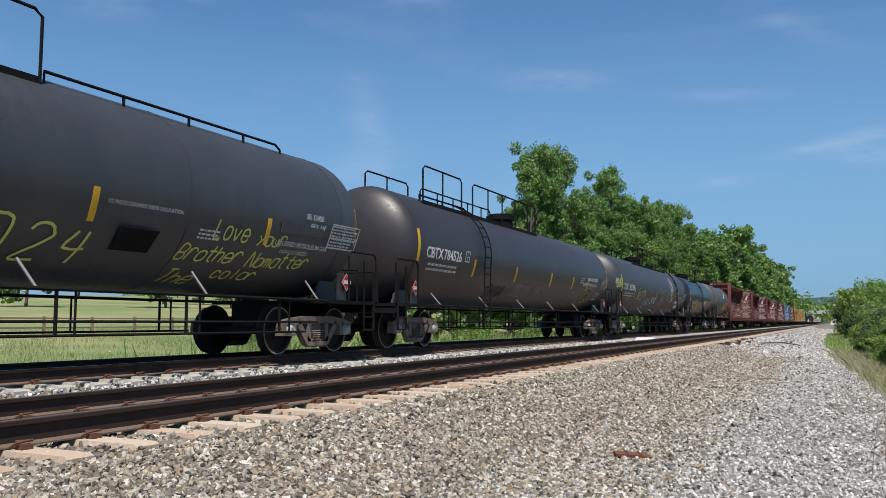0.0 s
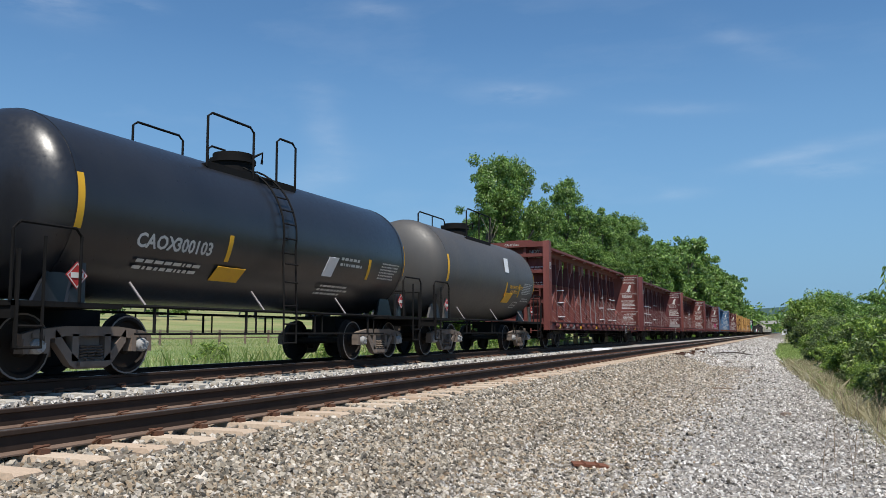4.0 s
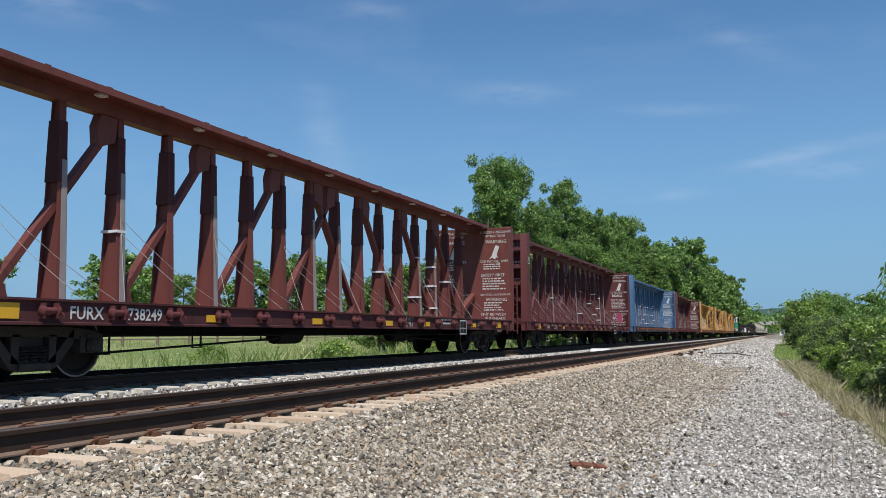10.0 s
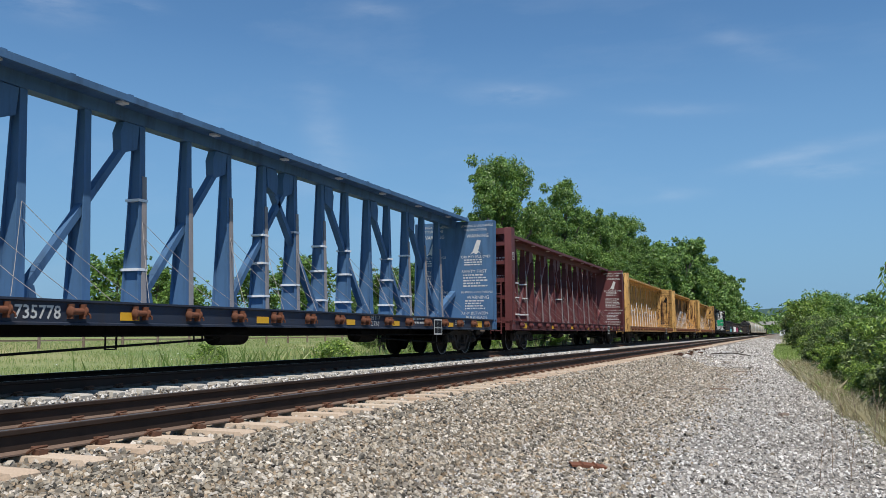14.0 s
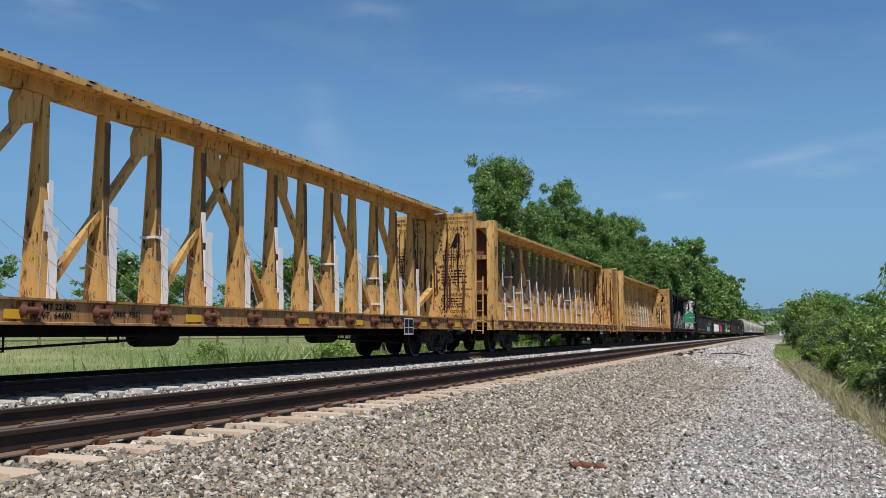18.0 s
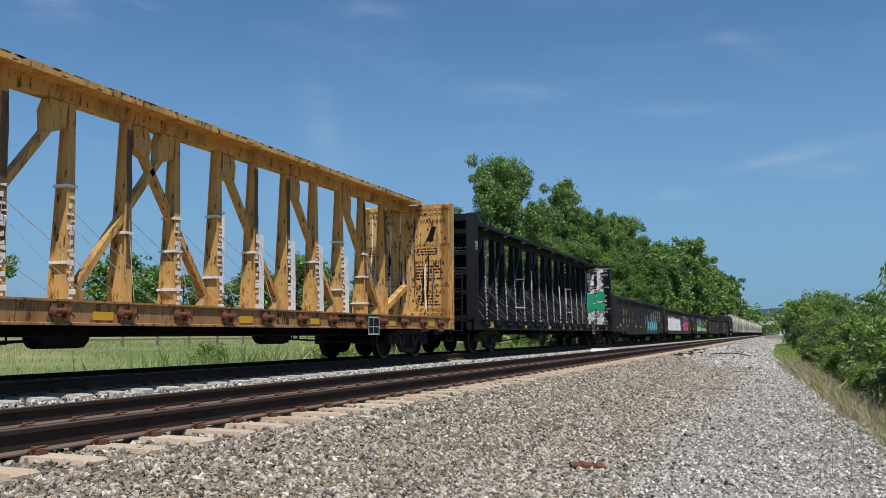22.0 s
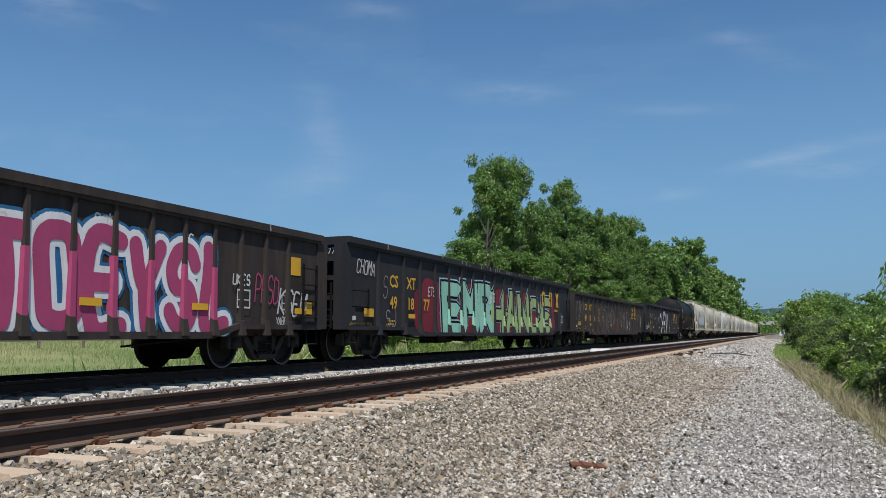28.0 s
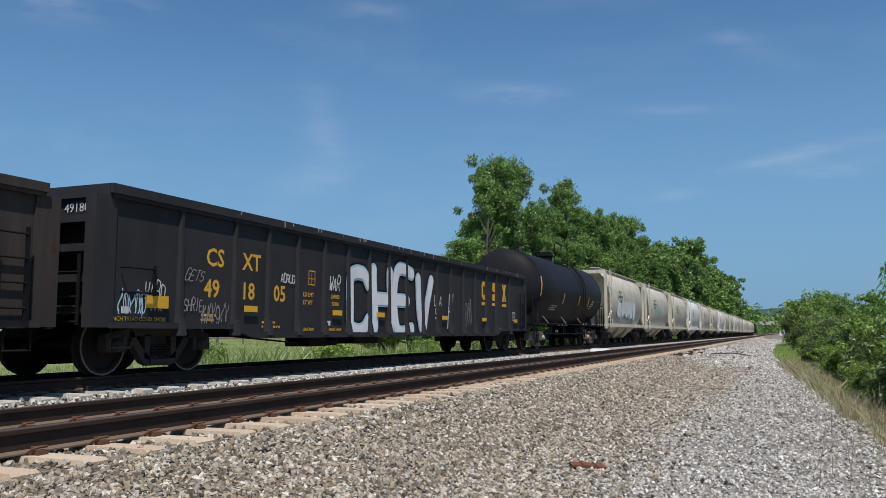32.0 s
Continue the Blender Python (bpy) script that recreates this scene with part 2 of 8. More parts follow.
M_RIMST = paint("worn_wheel_rim", (0.22, 0.20, 0.185), (0.08, 0.06, 0.05), 0.5, 0.5)
M_CBLACK = paint("car_black_paint", (0.012, 0.012, 0.015), (0.03, 0.028, 0.026), 0.4, 0.5)
M_GON = paint("gondola_black_paint", (0.030, 0.030, 0.034), (0.052, 0.045, 0.040), 0.6, 0.6, 0.3)
M_GONB = paint("gondola_brown_paint", (0.044, 0.036, 0.033), (0.095, 0.075, 0.062), 0.75, 0.65, 0.5)
M_HOP = paint("hopper_grey_paint", (0.60, 0.56, 0.47), (0.24, 0.19, 0.13), 0.7, 0.6, 0.3)
M_HOP2 = paint("hopper_white_paint", (0.72, 0.71, 0.67), (0.25, 0.22, 0.18), 0.5, 0.6, 0.1)
M_WHITE = paint("white_lettering", (0.62, 0.62, 0.60), (0.3, 0.28, 0.26), 0.4, 0.6)
M_YEL = paint("yellow_marking", (0.72, 0.42, 0.03), (0.3, 0.18, 0.04), 0.3, 0.5)
M_LIME = paint("lime_paint", (0.58, 0.60, 0.16), (0.4, 0.4, 0.15), 0.3, 0.6)
M_GREYB = paint("grey_stencil_block", (0.10, 0.10, 0.10), rough=0.6)
M_SKYB = paint("pale_blue_spray", (0.42, 0.60, 0.70), (0.3, 0.42, 0.5), 0.4, 0.6)
M_PLAS = paint("torn_white_plastic", (0.74, 0.74, 0.75), (0.35, 0.33, 0.3), 0.3, 0.4)
M_STRIP = paint("grey_rub_strip", (0.30, 0.27, 0.265), (0.16, 0.12, 0.1), 0.5, 0.6)
M_CABLE = paint("steel_cable", (0.30, 0.28, 0.27), rough=0.6)
M_REDP = paint("placard_red", (0.42, 0.03, 0.03), rough=0.5, wear=0.1)
M_PINK = paint("pink_spray", (0.42, 0.065, 0.16), (0.3, 0.05, 0.14), 0.4, 0.6)
M_MAROON = paint("maroon_spray", (0.20, 0.018, 0.03), (0.1, 0.02, 0.02), 0.4, 0.6)
M_SBLUE = paint("blue_spray", (0.03, 0.16, 0.34), (0.02, 0.08, 0.2), 0.4, 0.6)
M_MINT = paint("mint_spray", (0.34, 0.62, 0.50), (0.08, 0.42, 0.22), 0.8, 0.6)
M_LEAFG = paint("leaf_green_spray", (0.38, 0.50, 0.22), (0.2, 0.3, 0.1), 0.5, 0.6)
M_GREEN = paint("clover_green_spray", (0.02, 0.36, 0.16), (0.01, 0.2, 0.08), 0.4, 0.6)
M_TEAL = paint("teal_spray", (0.10, 0.38, 0.42), (0.4, 0.5, 0.5), 0.5, 0.6)
M_LEAF = leafy("tree_leaves", (0.038, 0.088, 0.020), (0.115, 0.22, 0.048), (0.31, 0.46, 0.12))
M_LEAF2 = leafy("bush_leaves", (0.06, 0.12, 0.022), (0.17, 0.28, 0.05), (0.42, 0.54, 0.11))
M_LEAF3 = leafy("dusty_leaves", (0.04, 0.065, 0.022), (0.105, 0.15, 0.05), (0.27, 0.33, 0.12))
M_BARK = paint("bark", (0.13, 0.11, 0.095), rough=0.9)
M_DRYSTALK = paint("dry_stalk", (0.26, 0.19, 0.13), rough=0.9)
M_VERGE = leafy("verge_grass", (0.18, 0.28, 0.06), (0.30, 0.42, 0.11), (0.50, 0.55, 0.22))
M_GRASS = leafy("meadow_grass", (0.14, 0.23, 0.06), (0.25, 0.33, 0.11), (0.42, 0.43, 0.20))
M_DRY = leafy("dry_grass", (0.24, 0.19, 0.10), (0.48, 0.41, 0.25), (0.68, 0.61, 0.43))
M_PETAL = paint("white_petals", (0.75, 0.75, 0.70), rough=0.7)
M_WOOD = pieces("weathered_wood", [(0.14, 0.10, 0.075), (0.26, 0.20, 0.16), (0.20, 0.14, 0.10)], per_object=True, grain=25)
M_RUSTP = paint("rusty_scrap", (0.17, 0.065, 0.035), rough=0.85, rust=0.4)
M_SILLBLUE = paint("dirty_navy_paint", (0.025, 0.036, 0.062), (0.05, 0.04, 0.035), 0.6, 0.6)
M_RUSTY = paint("bare_rust", (0.085, 0.038, 0.022), rough=0.85, rust=0.3)
for matt in (M_IRON, M_TRUCKD, M_CBLACK, M_GON, M_GONB, M_WHEEL, M_GUARD, M_RAIL, M_REDSILL):
    matt.node_tree.nodes["Principled BSDF"].inputs["Specular IOR Level"].default_value = 0.07
M_SCRAPED = paint("scraped_post_steel", (0.17, 0.105, 0.06), (0.028, 0.02, 0.016), 1.0, 0.7, 1.0)
M_CONC = pieces("grey_concrete", [(0.42, 0.41, 0.39), (0.55, 0.54, 0.52)], per_object=True)


# ---- mesh building ----
class Shape:
    """Gathers vertices and faces of one mesh."""

    def __init__(self):
        self.v, self.f, self.k = [], [], []

    def add(self, verts, faces, slot=0):
        o = len(self.v)
        self.v += [tuple(p) for p in verts]
        self.f += [tuple(o + i for i in q) for q in faces]
        self.k += [slot] * len(faces)
        return self

    def box(self, x0, x1, y0, y1, z0, z1, slot=0):
        return self.hexa([(x0, y0, z0), (x1, y0, z0), (x1, y1, z0), (x0, y1, z0), (x0, y0, z1), (x1, y0, z1), (x1, y1, z1), (x0, y1, z1)], slot)

    def hexa(self, p, slot=0):
        return self.add(p, [(3, 2, 1, 0), (4, 5, 6, 7), (0, 1, 5, 4), (1, 2, 6, 5), (2, 3, 7, 6), (3, 0, 4, 7)], slot)

    def prism(self, poly, axis, a, b, slot=0):
        """A flat outline pushed from a to b along an axis; outline in (y, z), (x, z) or (x, y)."""
        def at(p, h):
            return {"x": (h, p[0], p[1]), "y": (p[0], h, p[1]), "z": (p[0], p[1], h)}[axis]
        n = len(poly)
        return self.add([at(p, a) for p in poly] + [at(p, b) for p in poly],
                        [tuple(range(n)), tuple(range(2 * n - 1, n - 1, -1))] + [(i, (i + 1) % n, n + (i + 1) % n, n + i) for i in range(n)], slot)

    def lathe(self, prof, axis, c=(0, 0, 0), n=16, slot=0, closed=False):
        """Profile of (along, radius) turned about an axis through c."""
        pts = []
        for a, r in prof:
            for i in range(n):
                u, w = r * math.cos(2 * math.pi * i / n), r * math.sin(2 * math.pi * i / n)
                d = {"x": (a, u, w), "y": (u, a, w), "z": (u, w, a)}[axis]
                pts.append((c[0] + d[0], c[1] + d[1], c[2] + d[2]))
        k = len(prof)
        faces = [(j * n + i, j * n + (i + 1) % n, (j + 1) * n + (i + 1) % n, (j + 1) * n + i) for j in range(k - 1) for i in range(n)]
        if not closed:
            faces += [tuple(range(n)), tuple((k - 1) * n + i for i in range(n))]
        return self.add(pts, faces, slot)

    def tube(self, pts, r, n=6, slot=0):
        pts = [Vector(p) for p in pts]
        rings = []
        for i, p in enumerate(pts):
            d = (pts[min(i + 1, len(pts) - 1)] - pts[max(i - 1, 0)]).normalized()
            u = d.cross(Vector((0, 0, 1)) if abs(d.z) < 0.9 else Vector((1, 0, 0))).normalized()
            w = d.cross(u)
            rings += [p + (u * math.cos(2 * math.pi * k / n) + w * math.sin(2 * math.pi * k / n)) * r for k in range(n)]
        m = len(pts)
        faces = [(j * n + i, j * n + (i + 1) % n, (j + 1) * n + (i + 1) % n, (j + 1) * n + i) for j in range(m - 1) for i in range(n)]
        return self.add(rings, faces + [tuple(range(n)), tuple((m - 1) * n + i for i in range(n))], slot)

    def bar(self, p, q, w, h, side=(1, 0, 0), slot=0):
        """A rectangular bar from p to q: w across 'side', h the other way."""
        p, q, s = Vector(p), Vector(q), Vector(side)
        d = (q - p).normalized()
        u = (s - d * s.dot(d)).normalized() * w / 2
        o = d.cross(u).normalized() * h / 2
        return self.hexa([p - u - o, p + u - o, p + u + o, p - u + o, q - u - o, q + u - o, q + u + o, q - u + o], slot)


MESHES = {}


def mesh_of(name, shape, mats):
    me = bpy.data.meshes.new(name)
    me.from_pydata(shape.v, [], shape.f)
    for m in mats if isinstance(mats, (list, tuple)) else [mats]:
        me.materials.append(m)
    if len(me.materials) > 1:
        me.polygons.foreach_set("material_index", shape.k)
    if len(shape.f) < 20000:
        bm = bmesh.new()
        bm.from_mesh(me)
        bmesh.ops.recalc_face_normals(bm, faces=bm.faces)
        bm.to_mesh(me)
        bm.free()
        me.shade_smooth()
        me.set_sharp_from_angle(angle=radians(38))
    me.update()
    return me


def part(name, shape, material, parent=None, label="", at=None):
    """One mesh object; under a thing or a part, at a pose in its space."""
    me = shape if isinstance(shape, bpy.types.Mesh) else mesh_of(name, shape, material)
    ob = new(name, me)
    if parent is not None:
        ob.parent = parent
    if at is not None:
        ob.matrix_basis = at
    return tagged(ob, label)


def thing(name, m, label, category, group="", kind=""):
    ob = new(name)
    ob.empty_display_size = 0.3
    ob.matrix_basis = m
    return tagged(ob, label, category, group, kind)


FONT_CACHE = {}


def letters(text, size, bold=0.0, shear=0.0, wide=1.0):
    """A flat mesh of one line or several, x to the right and y up, its lower left corner at the origin."""
    key = (text, size, bold, shear, wide)
    if key not in FONT_CACHE:
        cu = bpy.data.curves.new("letters", "FONT")
        cu.body, cu.size, cu.resolution_u, cu.offset, cu.shear = text, size / 0.73, 2, bold, shear
        cu.space_line = 0.95
        ob = bpy.data.objects.new("letters", cu)
        scene.collection.objects.link(ob)
        dg = bpy.context.evaluated_depsgraph_get()
        me = bpy.data.meshes.new_from_object(ob.evaluated_get(dg))
        bpy.data.objects.remove(ob)
        bpy.data.curves.remove(cu)
        if wide != 1.0:
            me.transform(Matrix.Diagonal((wide, 1, 1, 1)))
        FONT_CACHE[key] = me
    return FONT_CACHE[key].copy()


def write(name, text, size, m, mat, parent, label="", bold=0.0, shear=0.0, wide=1.0):
    me = letters(text, size, bold, shear, wide)
    me.materials.clear()
    me.materials.append(mat)
    ob = new(name, me)
    ob.parent, ob.matrix_basis = parent, m
    return tagged(ob, label)


def side(x, y, z):
    """Pose on a face that looks to +x: text runs to +y."""
    return Matrix.Translation((x, y, z)) @ Matrix(((0, 0, 1, 0), (1, 0, 0, 0), (0, 1, 0, 0), (0, 0, 0, 1)))


def back(x, y, z):
    """Pose on a face that looks to -y: text runs to +x."""
    return Matrix.Translation((x, y, z)) @ pose(0, 0, 0, 90, 0, 0)


# ---- ground ----
def ground_z(x, y):
    """Height of the ground: meadow slope, two ballast beds, service path."""
    def lerp(pts):
        for (a, za), (b, zb) in zip(pts, pts[1:]):
            if x <= b:
                return za + (zb - za) * max(0.0, min(1.0, (x - a) / (b - a)))
        return pts[-1][1]
    z = lerp([(-16, -0.95), (-13.2, -0.85), (-12.0, -0.225), (-8.95, -0.235), (-8.75, -0.27), (-8.2, -0.36), (-7.4, -0.36), (-4.75, -0.305), (-4.55, -0.315), (-4.35, -0.36), (-3.0, -0.84), (-2.0, GZ), (0.9, GZ), (2.2, -1.05), (6.0, -1.2)])
    if x < -16:
        z += 0.036 * min(-x - 16, 200)
        if y > 60:
            z += 0.02 * min(y - 60, 200) * min(1, (-x - 16) / 60)
    return z + 0.025 * noise.noise((x * 0.9, y * 0.9, 0)) * (1 if x > -3 or x < -13 else 0.4)


def build_ground():
    xs = [-2500, -1200, -600, -300, -216, -160, -120, -90, -70, -50, -40, -32, -26, -22, -19, -17, -16, -15, -14.2, -13.6, -13.2, -12.6, -12.0, -11, -10, -9.2, -8.6, -8.2, -7.4, -6.5, -5.5, -4.75]
    xs += [-4.75 + 0.25 * i for i in range(1, 28)] + [2.6, 3.2, 4, 5, 6, 9, 14, 30, 80, 200, 600, 2500]
    ys = [-1500, -400, -100, -40, -20, -10, -5, -2] + [0.4 * i for i in range(70)] + [28 + 3 * i for i in range(25)] + [110, 130, 160, 200, 260, 350, 500, 800, 1400, 3000]
    v = [(x, y, ground_z(x, y)) for y in ys for x in xs]
    n = len(xs)
    f = [(j * n + i, j * n + i + 1, (j + 1) * n + i + 1, (j + 1) * n + i) for j in range(len(ys) - 1) for i in range(n - 1)]
    s = Shape().add(v, f)
    ob = part("ground", s, M_GROUND)
    tagged(ob, "gravel service path, stone ballast beds and grassy meadow", "ground", kind="structure")


build_ground()


# ---- track ----
RAIL_PROFILE = [(-0.076, -0.186), (0.076, -0.186), (0.076, -0.174), (0.014, -0.158), (0.010, -0.05), (0.036, -0.036), (0.036, -0.006), (0.028, 0.0),
                (-0.028, 0.0), (-0.036, -0.006), (-0.036, -0.036), (-0.010, -0.05), (-0.014, -0.158), (-0.076, -0.174)]


def rail(x, z, label):
    s = Shape()
    n = len(RAIL_PROFILE)
    a = [(x + p, -60, z + q) for p, q in RAIL_PROFILE]
    b = [(x + p, 900, z + q) for p, q in RAIL_PROFILE]
    for i in range(n):
        j = (i + 1) % n
        s.add([a[i], a[j], b[j], b[i]], [(0, 1, 2, 3)], {1: 1, 2: 1, 12: 1, 13: 1, 7: 2}.get(i, 0))
    ob = part("rail", s, [M_RAIL, M_FOOT, M_HEAD])
    return tagged(ob, label, "rail", "rails of the two tracks", "structure")


for cx, cz, lab in ((NX, NZ, "rusty steel rail of the empty near track"), (TX, 0.0, "dark steel rail under the passing train")):
    for sx in (-0.7525, 0.7525):
        rail(cx + sx, cz, lab)


def tie_mesh(name, mat):
    s = Shape()
    L, w, h = 1.45, 0.135, 0.2
    pts = []
    for x, z, hw in ((-L, -h, w + .02), (L, -h, w + .02), (L, -0.02, w - .02), (L - .03, 0, w - .03), (-L + .03, 0, w - .03), (-L, -0.02, w - .02)):
        pts += [(x, -hw, z), (x, hw, z)]
    s.add(pts, [(0, 2, 4, 6, 8, 10), (1, 11, 9, 7, 5, 3)] + [(2 * i, 2 * i + 1, (2 * i + 3) % 12, (2 * i + 2) % 12) for i in range(6)])
    return mesh_of(name, s, mat)


def clip_mesh():
    s = Shape()
    pts = [(0.03, -0.07, 0.0), (0.085, -0.06, 0.035), (0.10, 0.0, 0.045), (0.085, 0.06, 0.04), (0.02, 0.05, 0.03), (-0.01, 0.0, 0.03)]
    s.tube(pts, 0.011, 5)
    s.box(0.05, 0.12, -0.045, 0.045, -0.02, 0.02)
    return mesh_of("rail_clip", s, M_CLIP)


TIE_N, TIE_W, CLIP = tie_mesh("tie", M_TIE), tie_mesh("pale_tie", M_TIEW), clip_mesh()


def ties(cx, cz, me, phase, label, group, near):
    bed = tagged(new("track_ties"), label, "railway ties", group, "structure")
    rest = Shape()
    base = [tuple(v.co) for v in me.vertices]
    faces = [tuple(p.vertices) for p in me.polygons]
    for k in range(-30, 560):
        y = phase + 0.61 * k
        top = cz - 0.186 - 0.006
        if 0 <= k < near:
            t = part("tie", me, None, bed, at=pose(cx + random.uniform(-.015, .015), y, top + random.uniform(-.004, 0.0), 0, 0, random.uniform(-.6, .6)))
            for sx in (-0.7525, 0.7525):
                for e in (-1, 1):
                    part("rail_clip", CLIP, None, t, at=pose(sx + e * 0.06, 0, 0.016, 0, 0, 0 if e > 0 else 180))
        else:
            rest.add([(cx + a, y + b, top + c) for a, b, c in base], faces)
    part("distant_ties", rest, me.materials[0], bed)


ties(NX, NZ, TIE_N, 4.71 - 0.61 * 4, "tan concrete ties with spring clips, half buried in ballast", "ties of the two tracks", 110)
ties(TX, 0.0, TIE_W, 4.55 - 0.61 * 4, "pale concrete ties, half buried in white ballast", "ties of the two tracks", 90)


# ---- railway car building blocks (a car: y along its length, z = 0 at the rail head, +x the side towards the path) ----
WHEEL_R = 0.457
WHEEL_Y = 0.97           # half the wheelbase of a truck


def wheel_shape():
    s = Shape()
    for e in (-1, 1):
        prof = [(0.0, 0.10), (0.0, 0.36), (0.05, 0.38), (0.05, 0.485), (0.02, 0.487), (0.0, 0.462), (-0.10, 0.452), (-0.10, 0.38), (-0.04, 0.35), (-0.03, 0.15), (-0.09, 0.11)]
        s.lathe([(e * (0.73 - a), r) for a, r in prof], "x", n=22)
        s.lathe([(e * 0.82, 0.085), (e * 1.10, 0.085)], "x", n=10)
        s.lathe([(e * 0.93, 0.105), (e * 1.12, 0.105), (e * 1.14, 0.085), (e * 1.17, 0.08), (e * 1.18, 0.03)], "x", n=14, slot=1)
        for a in range(3):
            c, d = 0.055 * math.cos(a * 2.094), 0.055 * math.sin(a * 2.094)
            s.lathe([(e * 1.17, 0.018), (e * 1.195, 0.016)], "x", (0, c, d), 6, 1)
        s.lathe([(e * 0.832, 0.425), (e * 0.836, 0.448), (e * 0.825, 0.453)], "x", n=22, slot=2, closed=True)
    s.lathe([(-0.75, 0.085), (-0.4, 0.075), (0.4, 0.075), (0.75, 0.085)], "x", n=12)
    return s


def side_frame_shape():
    s = Shape()
    a, b = 0.95, 1.08

    def strip(pts, w):
        for (y0, z0, h0), (y1, z1, h1) in zip(pts, pts[1:]):
            s.hexa([(a, y0, z0 - h0), (a, y1, z1 - h1), (b, y1, z1 - h1), (b, y0, z0 - h0), (a, y0, z0 + h0), (a, y1, z1 + h1), (b, y1, z1 + h1), (b, y0, z0 + h0)])
    strip([(-1.20, 0.56, 0.06), (-1.0, 0.60, 0.075), (-0.5, 0.66, 0.07), (0.5, 0.66, 0.07), (1.0, 0.60, 0.075), (1.20, 0.56, 0.06)], 0)
    strip([(-0.66, 0.60, 0.10), (-0.38, 0.28, 0.10), (-0.25, 0.20, 0.07), (0.25, 0.20, 0.07), (0.38, 0.28, 0.10), (0.66, 0.60, 0.10)], 0)
    for e in (-1, 1):
        s.box(a, b, e * 0.30 - 0.06, e * 0.30 + 0.06, 0.24, 0.62)
        s.box(a - 0.02, b + 0.02, e * 1.14 - 0.05, e * 1.14 + 0.05, 0.36, 0.56)
        s.box(a - 0.02, b + 0.02, e * 0.81 - 0.045, e * 0.81 + 0.045, 0.36, 0.60)
        s.box(b, b + 0.03, e * 0.97 - 0.09, e * 0.97 + 0.09, 0.57, 0.63)
    s.box(a - 0.05, b + 0.05, -0.26, 0.26, 0.16, 0.235)
    return s


def spring_shape():
    s = Shape()
    for y in (-0.15, 0.0, 0.15):
        for x in (0.98, 1.06):
            pts = [(x + 0.062 * math.cos(t), y + 0.062 * math.sin(t), 0.24 + 0.21 * t / (10 * math.pi)) for t in [i * math.pi / 3 for i in range(0, 31)]]
            s.tube(pts, 0.014, 3)
    return s


def build_truck_meshes(mat, cap):
    bol = Shape().box(-1.0, 1.0, -0.21, 0.21, 0.46, 0.60).box(-0.35, 0.35, -0.25, 0.25, 0.60, 0.70)
    for y in (-0.52, 0.52):
        bol.box(-0.8, 0.8, y - 0.06, y + 0.06, 0.40, 0.50)
        for e in (-1, 1):
            bol.box(e * 0.75 - 0.05, e * 0.75 + 0.05, y - 0.05, y + 0.05, 0.30, 0.62)
    left = side_frame_shape()
    right = Shape()
    right.v, right.f, right.k = [(-x, y, z) for x, y, z in left.v], left.f, left.k
    sp = spring_shape()
    sp2 = Shape()
    sp2.v, sp2.f, sp2.k = [(-x, y, z) for x, y, z in sp.v], sp.f, sp.k
    return {"truck": mesh_of("truck", bol, mat), "side_frame": [mesh_of("side_frame", q, mat) for q in (left, right)],
            "spring": [mesh_of("spring_group", q, mat) for q in (sp, sp2)], "wheelset": mesh_of("wheelset", wheel_shape(), [M_WHEEL, cap, M_RIMST])}


TRUCK_RUSTY = build_truck_meshes(M_TRUCK, M_CAP)
TRUCK_DARK = build_truck_meshes(M_TRUCKD, M_TRUCKD)
WHEELSETS = []


def truck(car, y, kit):
    t = part("truck", kit["truck"], None, car, "three-piece cast steel freight truck", pose(0, y, 0))
    for q in kit["side_frame"]:
        part("side_frame", q, None, t)
    for q in kit["spring"]:
        part("spring_group", q, None, t)
    for e in (-1, 1):
        w = part("wheelset", kit["wheelset"], None, t, "pair of steel wheels on an axle", pose(0, e * WHEEL_Y, WHEEL_R))
        WHEELSETS.append((w, e))


def coupler_shape(y0, y1):
    s = Shape()
    e = 1 if y1 > y0 else -1
    s.box(-0.09, 0.09, min(y0, y1 - e * .2), max(y0, y1 - e * .2), 0.76, 0.92)
    s.prism([(-0.17, y1 - e * .32), (0.15, y1 - e * .32), (0.20, y1 - e * .1), (0.12, y1), (0.02, y1 - e * .03), (-0.02, y1 - e * .15), (-0.12, y1 - e * .02), (-0.19, y1 - e * .06)], "z", 0.71, 0.99)
    s.box(-0.35, 0.35, y0 - 0.05, y0 + 0.05, 0.70, 0.98)
    return s


def hose_shape(y0, y1):
    s = Shape()
    e = 1 if y1 > y0 else -1
    pts = []
    for i in range(9):
        t = i / 8
        pts.append((0.32 - 0.22 * t, y0 + (y1 - y0) * t, 0.72 - 0.34 * math.sin(math.pi * t * 0.55)))
    return s.tube(pts, 0.028, 6)


def couplers(car, body_end, length, y_off=0.0):
    for e in (-1, 1):
        part("coupler", coupler_shape(e * (body_end - 0.1), e * length / 2), M_TRUCK, car, "rusty knuckle coupler")
        part("air_hose", hose_shape(e * (body_end - 0.1), e * (length / 2 - 0.05)), M_IRON, car, "black rubber brake hose")


def stirrup_shape(x, y, w=0.4, z0=0.42, z1=0.8):
    return Shape().tube([(x, y - w / 2, z1), (x, y - w / 2, z0), (x, y + w / 2, z0), (x, y + w / 2, z1)], 0.02, 5)


